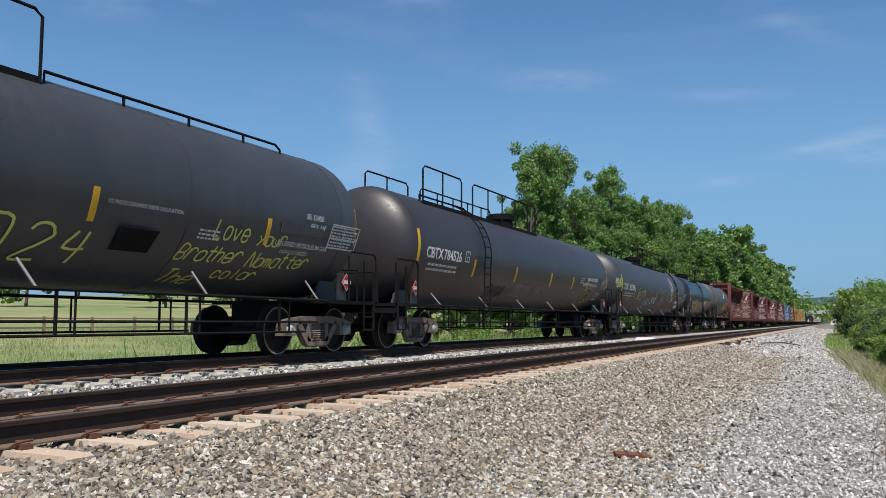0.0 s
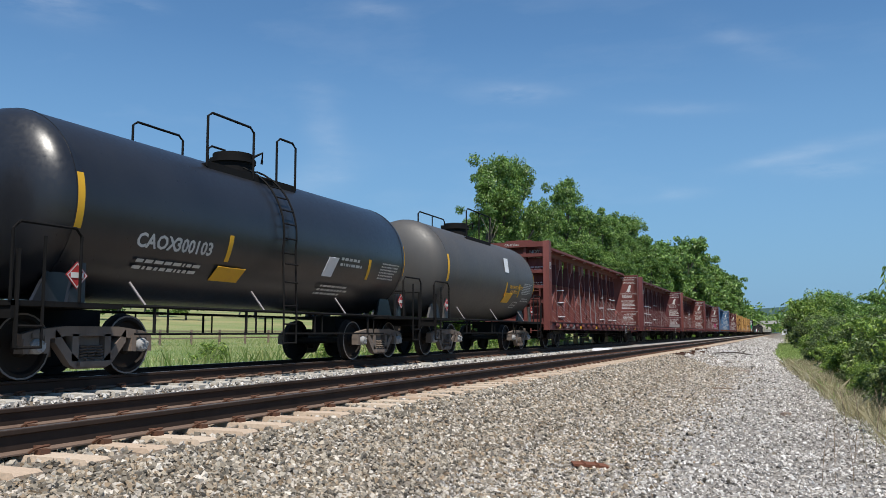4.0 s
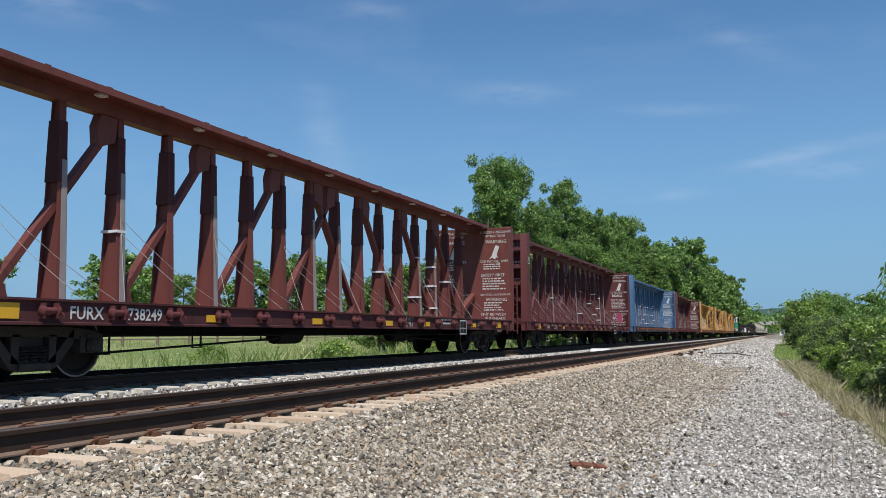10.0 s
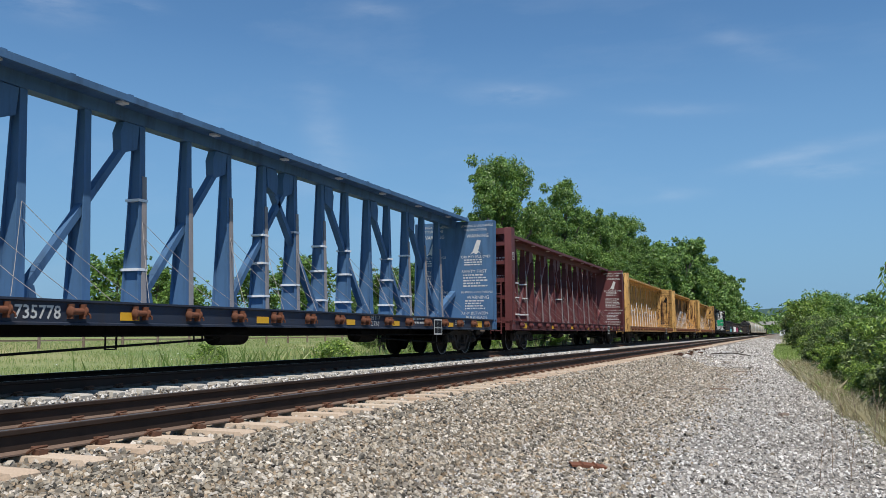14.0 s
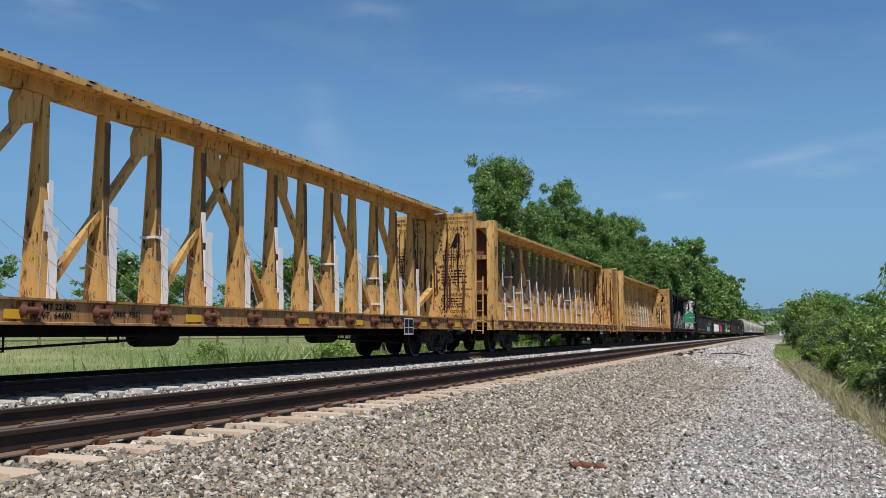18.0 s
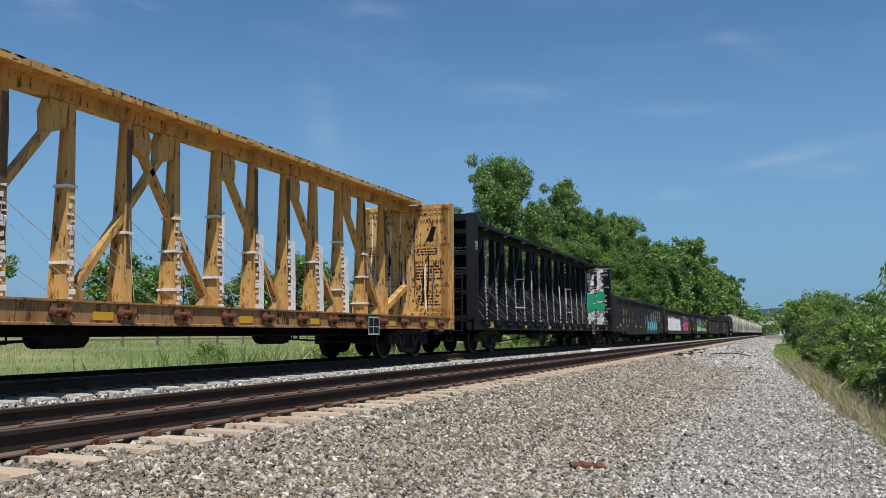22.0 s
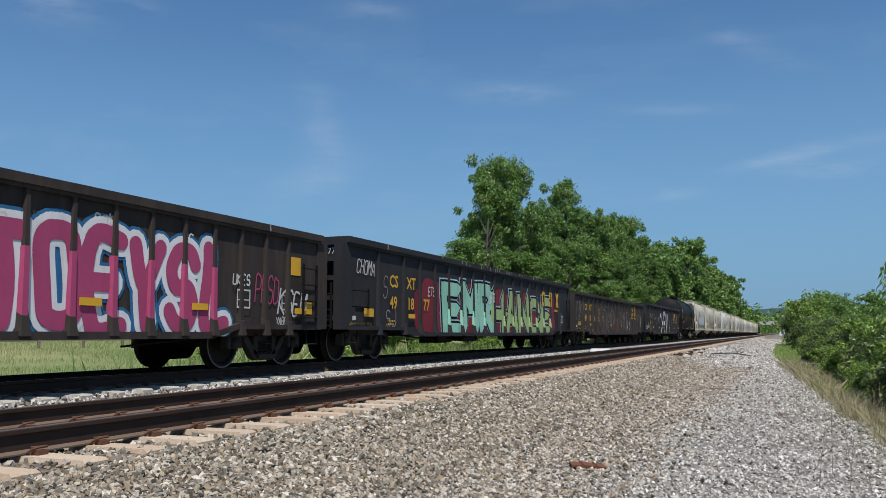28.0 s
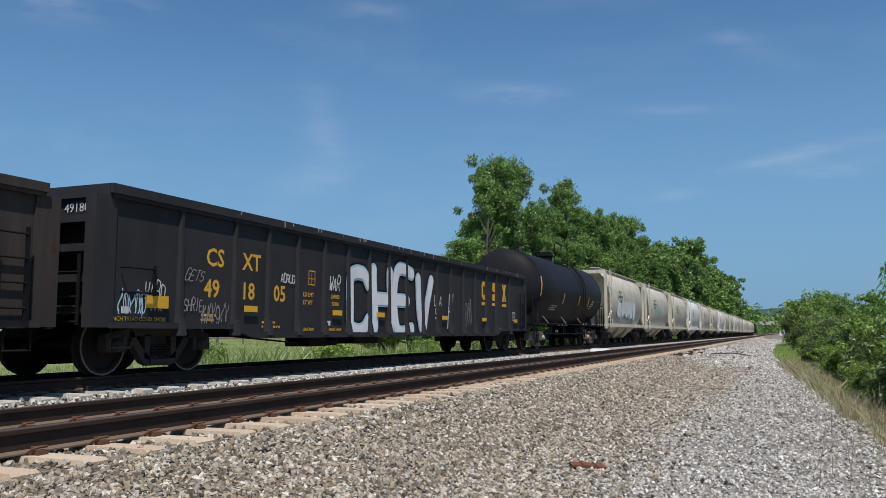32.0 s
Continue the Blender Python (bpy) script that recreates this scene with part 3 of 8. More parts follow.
def text_bars(lines, w, h, m, mat, parent, name="stencil_lines", seed=1, fill=0.5):
    """Unreadable small writing: rows of short bars."""
    rnd = random.Random(seed)
    s = Shape()
    for k in range(lines):
        y1 = h * (1 - k / lines)
        y0 = y1 - h / lines * fill
        x = 0.0
        end = w * rnd.uniform(0.7, 1.0)
        while x < end:
            d = rnd.uniform(0.3, 1.5) * h / lines
            s.add([(x, y0, 0), (min(x + d, w), y0, 0), (min(x + d, w), y1, 0), (x, y1, 0)], [(0, 1, 2, 3)])
            x += d + 0.35 * h / lines
    return tagged(part(name, s, mat, parent, at=m), kind="stuff")


def frame_box(w, h, m, mat, parent, name="data_box", t=0.03):
    s = Shape()
    for a in ((0, w, 0, t), (0, w, h - t, h), (0, t, t, h - t), (w - t, w, t, h - t), (w * .45, w * .45 + t * .6, t, h - t), (t, w - t, h * .42, h * .42 + t * .6)):
        s.add([(a[0], a[2], 0), (a[1], a[2], 0), (a[1], a[3], 0), (a[0], a[3], 0)], [(0, 1, 2, 3)])
    return part(name, s, mat, parent, at=m)


def plate(name, w, h, m, mat, parent, label="", d=0.006):
    return part(name, Shape().box(0, w, 0, h, -0.004, d), mat, parent, label, m)


# ---- centre-beam flat car ----
CB_LEN, CB_END, CB_IN = 24.54, 11.40, 11.0
POSTS = [-8.97 + 1.234 * j for j in range(16)]


def post_shape(top=4.20):
    """Tapered I-section upright, one solid."""
    s = Shape()
    rings = []
    for z, wx, wy in ((1.06, 0.20, 0.085), (2.6, 0.138, 0.076), (top, 0.08, 0.066)):
        for x, y in ((-1, -1), (-0.86, -1), (-0.80, -0.45), (0.80, -0.45), (0.86, -1), (1, -1), (1, 1), (0.86, 1), (0.80, 0.45), (-0.80, 0.45), (-0.86, 1), (-1, 1)):
            rings.append((x * wx, y * wy, z))
    n = 12
    return s.add(rings, [(j * n + i, j * n + (i + 1) % n, (j + 1) * n + (i + 1) % n, (j + 1) * n + i) for j in range(2) for i in range(n)] + [tuple(range(n)), tuple(24 + i for i in range(n))])


def bulkhead_meshes(mat, tag, ribs=(1.15, 1.92, 2.54, 3.18, 3.86)):
    """Bulkhead at the -y end; its deck face looks to +y."""
    face = Shape().box(-1.40, 1.40, -CB_IN - 0.04, -CB_IN, 1.06, 4.40)
    posts = []
    for e in (-1, 1):
        p = Shape()
        p.prism([(-CB_END, 0.74), (-CB_IN, 0.74), (-CB_IN, 4.38), (-CB_IN - 0.06, 4.44), (-CB_END + 0.02, 4.44), (-CB_END, 4.40)], "x", e * 1.16, e * 1.42)
        for y in (-11.29, -11.13):
            p.prism([(y - 0.03, 0.95), (y + 0.03, 0.95), (y + 0.03, 2.75), (y - 0.03, 2.75)], "x", e * 1.42, e * 1.445)
        p.box(e * 1.42 - 0.002, e * 1.43, -11.26, -11.18, 3.0, 3.2)
        posts.append(mesh_of("bulkhead_post_" + tag, p, mat))
    top = Shape().prism([(-CB_END, 4.20), (-CB_IN - 0.04, 4.20), (-CB_IN - 0.04, 4.42), (-CB_END, 4.42)], "x", -1.16, 1.16)
    for e in (-1, 1):
        top.prism([(e * 1.16, 4.20), (e * 0.85, 4.20), (e * 1.16, 3.90)], "y", -CB_END + 0.1, -CB_END + 0.14)
    back_mat = M_YSILL if mat is M_YELLOW else mat
    rib = [mesh_of("bulkhead_rib", Shape().box(-1.16, 1.16, -CB_END + 0.04, -CB_IN - 0.04, z - 0.07, z + 0.07), back_mat) for z in ribs]
    stiff = mesh_of("bulkhead_stiffener", Shape().box(-0.06, 0.06, -CB_END + 0.1, -CB_IN - 0.04, 1.0, 4.2), mat)
    ladder = Shape()
    for x in (0.62, 1.02):
        ladder.bar((x, -CB_END - 0.02, 0.62), (x, -CB_END - 0.02, 2.55), 0.05, 0.012)
    for i in range(6):
        ladder.tube([(0.62, -CB_END - 0.03, 0.72 + 0.33 * i), (1.02, -CB_END - 0.03, 0.72 + 0.33 * i)], 0.014, 5)
    return {"face": mesh_of("bulkhead_face", face, mat), "post": posts, "top": mesh_of("bulkhead_top", top, mat), "rib": rib, "stiff": stiff,
            "panel": mesh_of("bulkhead_panel", Shape().box(-1.155, 1.155, -CB_IN - 0.055, -CB_IN - 0.043, 0.9, 4.19), M_RUSTP) if mat is M_YELLOW else None, "ladder": mesh_of("end_ladder", ladder, mat)}


def centerbeam_meshes(mat, tag, web=4.23, rise=0.0):
    k = bulkhead_meshes(mat, tag, (1.15, 2.02, 3.20)) if mat is M_YELLOW else bulkhead_meshes(mat, tag)
    k["upright"] = mesh_of("upright_" + tag, post_shape(web + rise + 0.02), mat)
    d = Shape()
    d.bar((0, 0.07, 1.1), (0, 2.26, 4.02), 0.15, 0.11)
    d.prism([(1.98, 3.66), (2.34, 3.80), (2.38, 4.22), (2.02, 4.22), (1.94, 4.02)], "x", -0.09, 0.09)
    d.prism([(0.05, 1.06), (0.42, 1.06), (0.34, 1.34), (0.2, 1.4)], "x", -0.095, 0.095)
    k["diagonal"] = mesh_of("diagonal_" + tag, d, mat)
    s = Shape().bar((0, -CB_IN, 2.0), (0, -9.2, 1.1), 0.2, 0.14)
    k["brace"] = mesh_of("end_brace", s, mat)
    c = Shape()
    c.prism([(u, w + rise) for u, w in ((-0.58, 4.51), (-0.58, 4.40), (-0.52, 4.40), (-0.50, 4.46), (-0.14, 4.44), (-0.12, web), (0.12, web), (0.14, 4.44), (0.50, 4.46), (0.52, 4.40), (0.58, 4.40), (0.58, 4.51), (0, 4.54))], "y", -CB_IN, CB_IN)
    for y in [i * 1.21 for i in range(-9, 10)]:
        c.box(-0.56, 0.56, y - 0.05, y + 0.05, 4.50 + rise, 4.535 + rise)
    k["chord"] = mesh_of("top_chord", c, mat)
    for e, nm in ((1, "sill_near"), (-1, "sill_far")):
        q = Shape()
        x0, x1 = e * 1.32, e * 1.40
        q.prism([(x0, 0.745), (e * 1.44, 0.745), (e * 1.44, 0.775), (x1, 0.785), (x1, 1.045), (e * 1.44, 1.06), (e * 1.44, 1.09), (x0, 1.09)], "y", -CB_END, CB_END)
        k[nm] = mesh_of("side_sill", q, {M_BLUE: M_SILLBLUE, M_YELLOW: M_YSILL, M_RED: M_REDSILL, M_RED2: M_REDSILL}.get(mat, mat))
    q = Shape().box(-1.32, 1.32, -CB_END, CB_END, 1.0, 1.06)
    for y in [i * 1.21 for i in range(-9, 10)]:
        q.box(-1.32, 1.32, y - 0.04, y + 0.04, 0.86, 1.0)
    k["deck"] = mesh_of("deck", q, mat)
    w = Shape()
    w.lathe([(-0.15, 0.035), (-0.13, 0.07), (-0.10, 0.07), (-0.09, 0.045), (0.09, 0.045), (0.10, 0.075), (0.13, 0.075), (0.15, 0.035)], "y", (0.06, 0, 0), 10)
    w.box(-0.02, 0.10, -0.12, -0.09, -0.10, 0.10).box(-0.02, 0.10, 0.09, 0.12, -0.10, 0.10).tube([(0.06, 0.15, 0), (0.10, 0.19, -0.05), (0.10, 0.20, -0.09)], 0.015, 5)
    k["winch"] = mesh_of("winch", w, M_RED2 if mat in (M_RED, M_RED2) else (M_RUSTP if mat in (M_YELLOW, M_BLUE) else mat))
    gd = Shape()
    for z0, z1, wx, wy in ((2.95, 3.92, 0.012, 0.012),):
        ring = []
        for z in (z0, z1):
            t = (z - 1.06) / 3.24
            ax, ay = 0.185 - 0.10 * t + wx, 0.085 - 0.015 * t + wy
            ring += [(-ax, -ay, z), (ax, -ay, z), (ax, ay, z), (-ax, ay, z)]
        gd.hexa(ring)
    # darker sill maroon here puts the chord's shade into the guard's colour
    k["guard"] = mesh_of("upright_guard", gd, M_REDSILL) if mat in (M_RED, M_RED2) else None
    st = Shape()
    st.hexa([(0.202, -0.02, 1.06), (0.216, -0.02, 1.06), (0.216, 0.095, 1.06), (0.202, 0.095, 1.06), (0.112, -0.01, 3.35), (0.126, -0.01, 3.35), (0.126, 0.085, 3.35), (0.112, 0.085, 3.35)])
    st.hexa([(0.10, 0.088, 1.06), (0.216, 0.088, 1.06), (0.216, 0.10, 1.06), (0.10, 0.10, 1.06), (0.06, 0.08, 3.35), (0.126, 0.08, 3.35), (0.126, 0.092, 3.35), (0.06, 0.092, 3.35)])
    k["strip"] = mesh_of("rub_strip", st, M_STRIP)
    u = Shape().box(-0.2, 0.2, -CB_END, CB_END, 0.58, 0.98)
    for y in (-8.95, 8.95):
        u.box(-1.3, 1.3, y - 0.3, y + 0.3, 0.72, 0.98)
    for y in (-2.4, 3.0):
        u.lathe([(y - 0.5, 0.1), (y - 0.42, 0.2), (y + 0.42, 0.2), (y + 0.5, 0.1)], "y", (0.75, 0, 0.62), 12)
    k["under"] = mesh_of("center_sill", u, M_IRON)
    r = Shape()
    r.tube([(1.0, -7.9, 0.34), (1.0, -3.2, 0.53), (1.0, -2.6, 0.66)], 0.02, 5)
    r.tube([(1.0, 2.2, 0.60), (1.0, 3.0, 0.53), (1.0, 7.9, 0.34)], 0.02, 5)
    r.tube([(1.15, -7.8, 0.60), (1.15, 7.8, 0.60)], 0.016, 5)
    k["rod"] = mesh_of("brake_rod", r, M_IRON)
    hgr = Shape().tube([(0, -0.11, 0.78), (0, -0.11, 0.33), (0, 0.11, 0.33), (0, 0.11, 0.78)], 0.022, 4)
    k["hanger"] = mesh_of("rod_hanger", hgr, M_IRON)
    return k


def cable_shape(rnd):
    """Slack tie-down cables from an upright to the winches on the near sill."""
    s = Shape()
    for dy, z, x in ((1.15, 2.55, 0.15), (-1.15, 2.55, 0.15), (0.55, 2.3, 0.16)):
        sag = rnd.uniform(0.02, 0.1)
        pts = [(x + (1.38 - x) * t, dy * t, z + (1.10 - z) * t - sag * math.sin(math.pi * t)) for t in (0, 0.25, 0.5, 0.75, 1)]
        s.tube(pts, 0.0055, 3)
    return s


CABLES = [mesh_of("cable", cable_shape(random.Random(i)), M_CABLE) for i in range(4)]


def torn_shape(rnd, n=3):
    """Torn wrapping left on an upright."""
    s = Shape()
    for _ in range(n):
        z = rnd.uniform(1.3, 2.6)
        h = rnd.uniform(0.25, 0.9)
        xf = 0.20 - (z - 1.06) * 0.041
        w = rnd.uniform(0.04, 0.1)
        y = rnd.uniform(-0.08, 0.05)
        s.hexa([(xf + .03, y, z), (xf + 0.045, y, z), (xf + 0.045, y + w, z), (xf + .03, y + w, z),
                (xf - h * .041 + .035, y + rnd.uniform(-.06, .06), z + h), (xf - h * .041 + 0.05, y, z + h), (xf - h * .041 + 0.05, y + w, z + h), (xf - h * .041 + .035, y + w + rnd.uniform(-.05, .05), z + h)])
    return s


TORN = [mesh_of("torn_wrap", torn_shape(random.Random(20 + i), 1 + i % 3), M_PLAS) for i in range(5)]


def wrap_shape(rnd):
    s = Shape()
    z0, z1, y = 1.1, rnd.uniform(2.2, 3.0), rnd.uniform(0.02, 0.05)
    n = 5
    pts = []
    for i in range(n + 1):
        z = z0 + (z1 - z0) * i / n
        xf = 0.20 - (z - 1.06) * 0.041 + 0.03
        d = rnd.uniform(-0.02, 0.02) + (0.04 if i == n else 0)
        pts += [(xf, y + d, z), (xf + .012, y + d, z), (xf + .012, y + d + 0.17, z), (xf, y + d + 0.17, z)]
    f = [(4 * i + a, 4 * i + (a + 1) % 4, 4 * i + 4 + (a + 1) % 4, 4 * i + 4 + a) for i in range(n) for a in range(4)]
    return s.add(pts, f + [(0, 1, 2, 3), (4 * n, 4 * n + 1, 4 * n + 2, 4 * n + 3)])


def scuff_shape(rnd):
    """Ragged shreds up the lower half of an upright."""
    s = Shape()
    z = 1.15
    while z < 2.75:
        xf = 0.20 - (z - 1.06) * 0.041 + 0.012
        h, a, b = rnd.uniform(0.02, 0.09), rnd.uniform(-0.10, -0.02), rnd.uniform(0.0, 0.10)
        s.hexa([(xf, a, z), (xf + .012, a, z), (xf + .012, b, z + rnd.uniform(-.02, .02)), (xf, b, z), (xf, a, z + h), (xf + .012, a, z + h), (xf + .012, b, z + h + rnd.uniform(-.02, .03)), (xf, b, z + h)])
        z += h + rnd.uniform(0.01, 0.10)
    return s


def worn_shape(rnd):
    """Ragged rusty patch on an upright's upper face; its dark colour also stands for the chord's shade."""
    s = Shape()
    z0, n = rnd.uniform(1.5, 2.3), 8
    pts = []
    for i in range(n + 1):
        z = z0 + (4.1 - z0) * i / n
        xf = 0.185 - (z - 1.06) * 0.0309 + 0.006
        a, b = -0.075 + rnd.uniform(0, 0.03), 0.072 - rnd.uniform(0, 0.03)
        pts += [(xf, a, z), (xf + 0.004, a, z), (xf + 0.004, b, z), (xf, b, z)]
    f = [(4 * i + a, 4 * i + (a + 1) % 4, 4 * i + 4 + (a + 1) % 4, 4 * i + 4 + a) for i in range(n) for a in range(4)]
    return s.add(pts, f + [(0, 1, 2, 3), (4 * n, 4 * n + 1, 4 * n + 2, 4 * n + 3)])


def sheath_shape(rnd):
    """Rust all round the upper part of an upright."""
    s = Shape()
    z0, n = rnd.uniform(1.9, 2.9), 6
    pts = []
    for i in range(n + 1):
        z = z0 + (4.24 - z0) * i / n
        ax, ay = 0.185 - (z - 1.06) * 0.0309 + 0.006, 0.093 - (z - 1.06) * 0.0046 + rnd.uniform(0, 0.006)
        d = rnd.uniform(0, 0.25) if i == 0 else 0.0
        pts += [(-ax, -ay, z + d), (ax, -ay, z), (ax, ay, z + d), (-ax, ay, z)]
    f = [(4 * i + a, 4 * i + (a + 1) % 4, 4 * i + 4 + (a + 1) % 4, 4 * i + 4 + a) for i in range(n) for a in range(4)]
    return s.add(pts, f)


SHEATHS = [mesh_of("rust_sheath", sheath_shape(random.Random(120 + i)), M_SCRAPED) for i in range(4)]
WORN_SHADE = [mesh_of("worn_face", worn_shape(random.Random(80 + i)), M_SCRAPED) for i in range(4)]
WRAPS = [mesh_of("wrap_strip", wrap_shape(random.Random(40 + i)), M_PLAS) for i in range(4)]
SCUFFS = [mesh_of("scuffed_wrap", scuff_shape(random.Random(60 + i)), M_PLAS) for i in range(4)]


def band_shape(zs):
    s = Shape()
    for z in zs:
        xf = 0.20 - (z - 1.06) * 0.041 + 0.024
        s.box(-xf, xf, -0.108, 0.108, z, z + 0.045)
    return s


BANDS = [mesh_of("strap_band", band_shape(z), M_PLAS) for z in ((1.7, 2.9), (2.3,), (1.4, 2.1, 2.7))]


def placard_text(car, ink, rnd, y=CB_IN, size=1.0):
    """Loading notice on both halves of the far bulkhead's deck face."""
    lines = [("LOADING & UNLOADING", 0.085, 4.22), ("INSTRUCTIONS", 0.085, 4.08), ("WARNING", 0.12, 3.86), ("CAR MAY FALL OVER", 0.095, 3.16),
             ("SAFETY FIRST", 0.11, 2.66), ("REMOVE ALL LOOSE DUNNAGE", 0.07, 1.98), ("WARNING", 0.12, 1.78), ("73'-0\" BETWEEN", 0.10, 1.26), ("BULKHEADS", 0.10, 1.12)]
    for x0 in (-1.30, 0.30):
        for t, h, z in lines:
            w = len(t) * h * 0.74
            m = back(x0 + max(0.0, (1.02 - w) / 2), y - 0.006, z)
            write("notice_line", t, h, m, ink, car, wide=min(1.0, 1.02 / w))
        text_bars(3, 0.8, 0.24, back(x0 + 0.12, y - 0.006, 2.88), ink, car, "notice_small_print", 3)
        text_bars(5, 0.86, 0.46, back(x0 + 0.08, y - 0.006, 2.15), ink, car, "notice_small_print", 4)
        text_bars(4, 0.74, 0.34, back(x0 + 0.14, y - 0.006, 1.40), ink, car, "notice_small_print", 5)
        s = Shape()
        s.add([(0.10, 0.10, 0), (0.28, 0.06, 0), (0.40, 0.46, 0), (0.26, 0.50, 0)], [(0, 1, 2, 3)])
        s.add([(0.0, 0.0, 0.001), (0.14, 0.06, 0.001), (0.22, 0.0, 0.001), (0.32, 0.08, 0.001), (0.40, 0.0, 0.001), (0.30, 0.13, 0.001), (0.12, 0.12, 0.001)], [(0, 1, 2, 3, 4, 5, 6)])
        part("tipping_car_picture", s, ink, car, at=back(x0 + 0.32, y - 0.006, 3.28))


def centerbeam(yc, kit, spec):
    rnd = random.Random(int(yc * 7))
    car = thing("centerbeam_car", pose(TX, yc, 0), spec["label"], "freight car", "cars of the train")
    ink = spec.get("ink", M_WHITE)
    posts = [y + spec.get("shift", 0.0) for y in POSTS]
    for e in (1, -1):
        turn = pose(0, 0, 0) if e > 0 else pose(0, 0, 0, 0, 0, 180)
        bulk = part("bulkhead", kit["face"], None, car, at=turn)
        for q in kit["post"]:
            part("bulkhead_post", q, None, bulk)
        part("bulkhead_top", kit["top"], None, bulk)
        for q in kit["rib"]:
            part("bulkhead_rib", q, None, bulk)
        for x in (-0.45, 0.35) if ink is M_WHITE else (-0.1,):
            part("bulkhead_stiffener", kit["stiff"], None, bulk, at=pose(x, 0, 0))
        part("end_ladder", kit["ladder"], None, bulk)
        if kit["panel"]:
            part("bulkhead_panel", kit["panel"], None, bulk, "rusty brown recessed panel")
    part("top_chord", kit["chord"], None, car)
    part("side_sill", kit["sill_near"], None, car)
    part("side_sill", kit["sill_far"], None, car)
    part("deck", kit["deck"], None, car)
    part("center_sill", kit["under"], None, car, "black underframe with brake tanks")
    part("brake_rod", kit["rod"], None, car)
    for y, dz in ((-7.7, 0.0), (-5.6, 0.07), (-3.6, 0.17), (3.4, 0.17), (5.2, 0.09), (7.7, 0.0)):
        part("rod_hanger", kit["hanger"], None, car, at=pose(1.05, y, dz))
    for i, y in enumerate(posts):
        up = part("upright", kit["upright"], None, car, at=pose(0, y, 0))
        if spec.get("strip", True) and rnd.random() < 0.4:
            part("rub_strip", kit["strip"], None, up, "grey worn rub strip")
        if kit["guard"]:
            part("upright_guard", kit["guard"], None, up, "stepped guard plate on the upper half")
        if rnd.random() < spec.get("band", 0.3):
            part("strap_band", rnd.choice(BANDS), None, up, "grey wrapped strap bands")
        if rnd.random() < spec.get("torn", 0.0):
            part("torn_wrap", rnd.choice(TORN), None, up, "torn white plastic wrap")
        if rnd.random() < spec.get("worn", 0.0):
            part("worn_face", rnd.choice(WORN_SHADE), None, up, "face scraped to dark rust")
        if rnd.random() < spec.get("sheath", 0.0):
            part("rust_sheath", rnd.choice(SHEATHS), None, up, "upper part rusted dark brown all round")
        if rnd.random() < spec.get("wrap", 0.0):
            part("wrap_strip", rnd.choice(WRAPS), None, up, "long white strip of torn plastic")
        if rnd.random() < spec.get("scuff", 0.0):
            part("scuffed_wrap", rnd.choice(SCUFFS), None, up, "black and white shreds of wrapping")
        if i % 2 == 0 or rnd.random() < 0.3:
            part("cable", CABLES[i % 4], None, up, "slack steel tie-down cable")
    for i in (9, 12) if spec.get("vee") else (0, 2, 4, 6):
        part("diagonal", kit["diagonal"], None, car, at=pose(0, posts[i], 0))
        part("diagonal", kit["diagonal"], None, car, at=pose(0, posts[15 - i], 0, 0, 0, 180))
    part("end_brace", kit["brace"], None, car)
    part("end_brace", kit["brace"], None, car, at=pose(0, 0, 0, 0, 0, 180))
    for a, b in spec.get("web", []):
        wp = part("web_plate", Shape().box(-0.03, 0.03, a, b, 1.06, 4.15), kit["upright"].materials[0], car, "solid steel web plate at the end")
        for j in range(int((b - a) / 0.6) + 1):
            part("stiffener", Shape().box(0.03, 0.07, a + 0.6 * j, a + 0.6 * j + 0.05, 1.06, 4.15), kit["upright"].materials[0], wp)
    for e in (1, -1):
        for i in range(18):
            y = -10.285 + 1.21 * i
            part("winch", kit["winch"], None, car, at=pose(e * 1.40, y, 0.93, 0, 0, 0 if e > 0 else 180))
    for y in (-8.95, 8.95):
        truck(car, y, TRUCK_DARK)
    couplers(car, CB_END, CB_LEN)
    for y in (-11.1, 11.1):
        for e in (-1, 1):
            part("stirrup_step", stirrup_shape(e * 1.38, y), M_IRON, car)
    # markings on the near side
    for y in (-9.99, -5.8, -2.4, 1.0, 3.35, 7.05, 9.45):
        plate("reflector", 0.49 if abs(y) > 9 else 0.38, 0.2 if abs(y) > 9 else 0.12, side(1.405, y, 0.82), M_YEL, car, "yellow reflective strip")
    if spec.get("mark"):
        write("reporting_mark", spec["mark"], 0.18, side(1.407, -8.70, 0.83), ink, car, bold=0.004)
        write("reporting_mark", spec["mark"], 0.16, back(0.48, -CB_END - 0.004 + 0.35, 3.95), ink, car)
    if spec["num"]:
        write("car_number", spec["num"], spec.get("num_h", 0.18), side(1.407, spec.get("num_y", -7.62), 0.83), ink, car, bold=0.004)
        write("car_number", spec["num"], 0.16, back(0.42, -CB_END - 0.004 + 0.35, 3.76), ink, car)
    text_bars(2, 1.0, 0.2, side(1.407, 4.55, 0.84), ink, car, seed=8)
    text_bars(3, 0.9, 0.16, side(1.407, 7.6, 0.85), ink, car, seed=9)
    write("data_line", "IH 11-7", 0.11, side(1.407, 2.17, 0.95), ink, car)
    write("data_line", "IL 73-0", 0.11, side(1.407, 2.17, 0.81), ink, car)
    for t, y, z in spec.get("sill_text", []):
        write("data_line", t, 0.085, side(1.407, y, z), ink, car, bold=0.003)
    if spec.get("panel", True):
        plate("data_panel", 0.56, 0.42, side(1.47, 5.83, 0.60), M_CBLACK, car, "black data panel with white frame")
        frame_box(0.56, 0.42, side(1.478, 5.83, 0.60), M_WHITE, car)
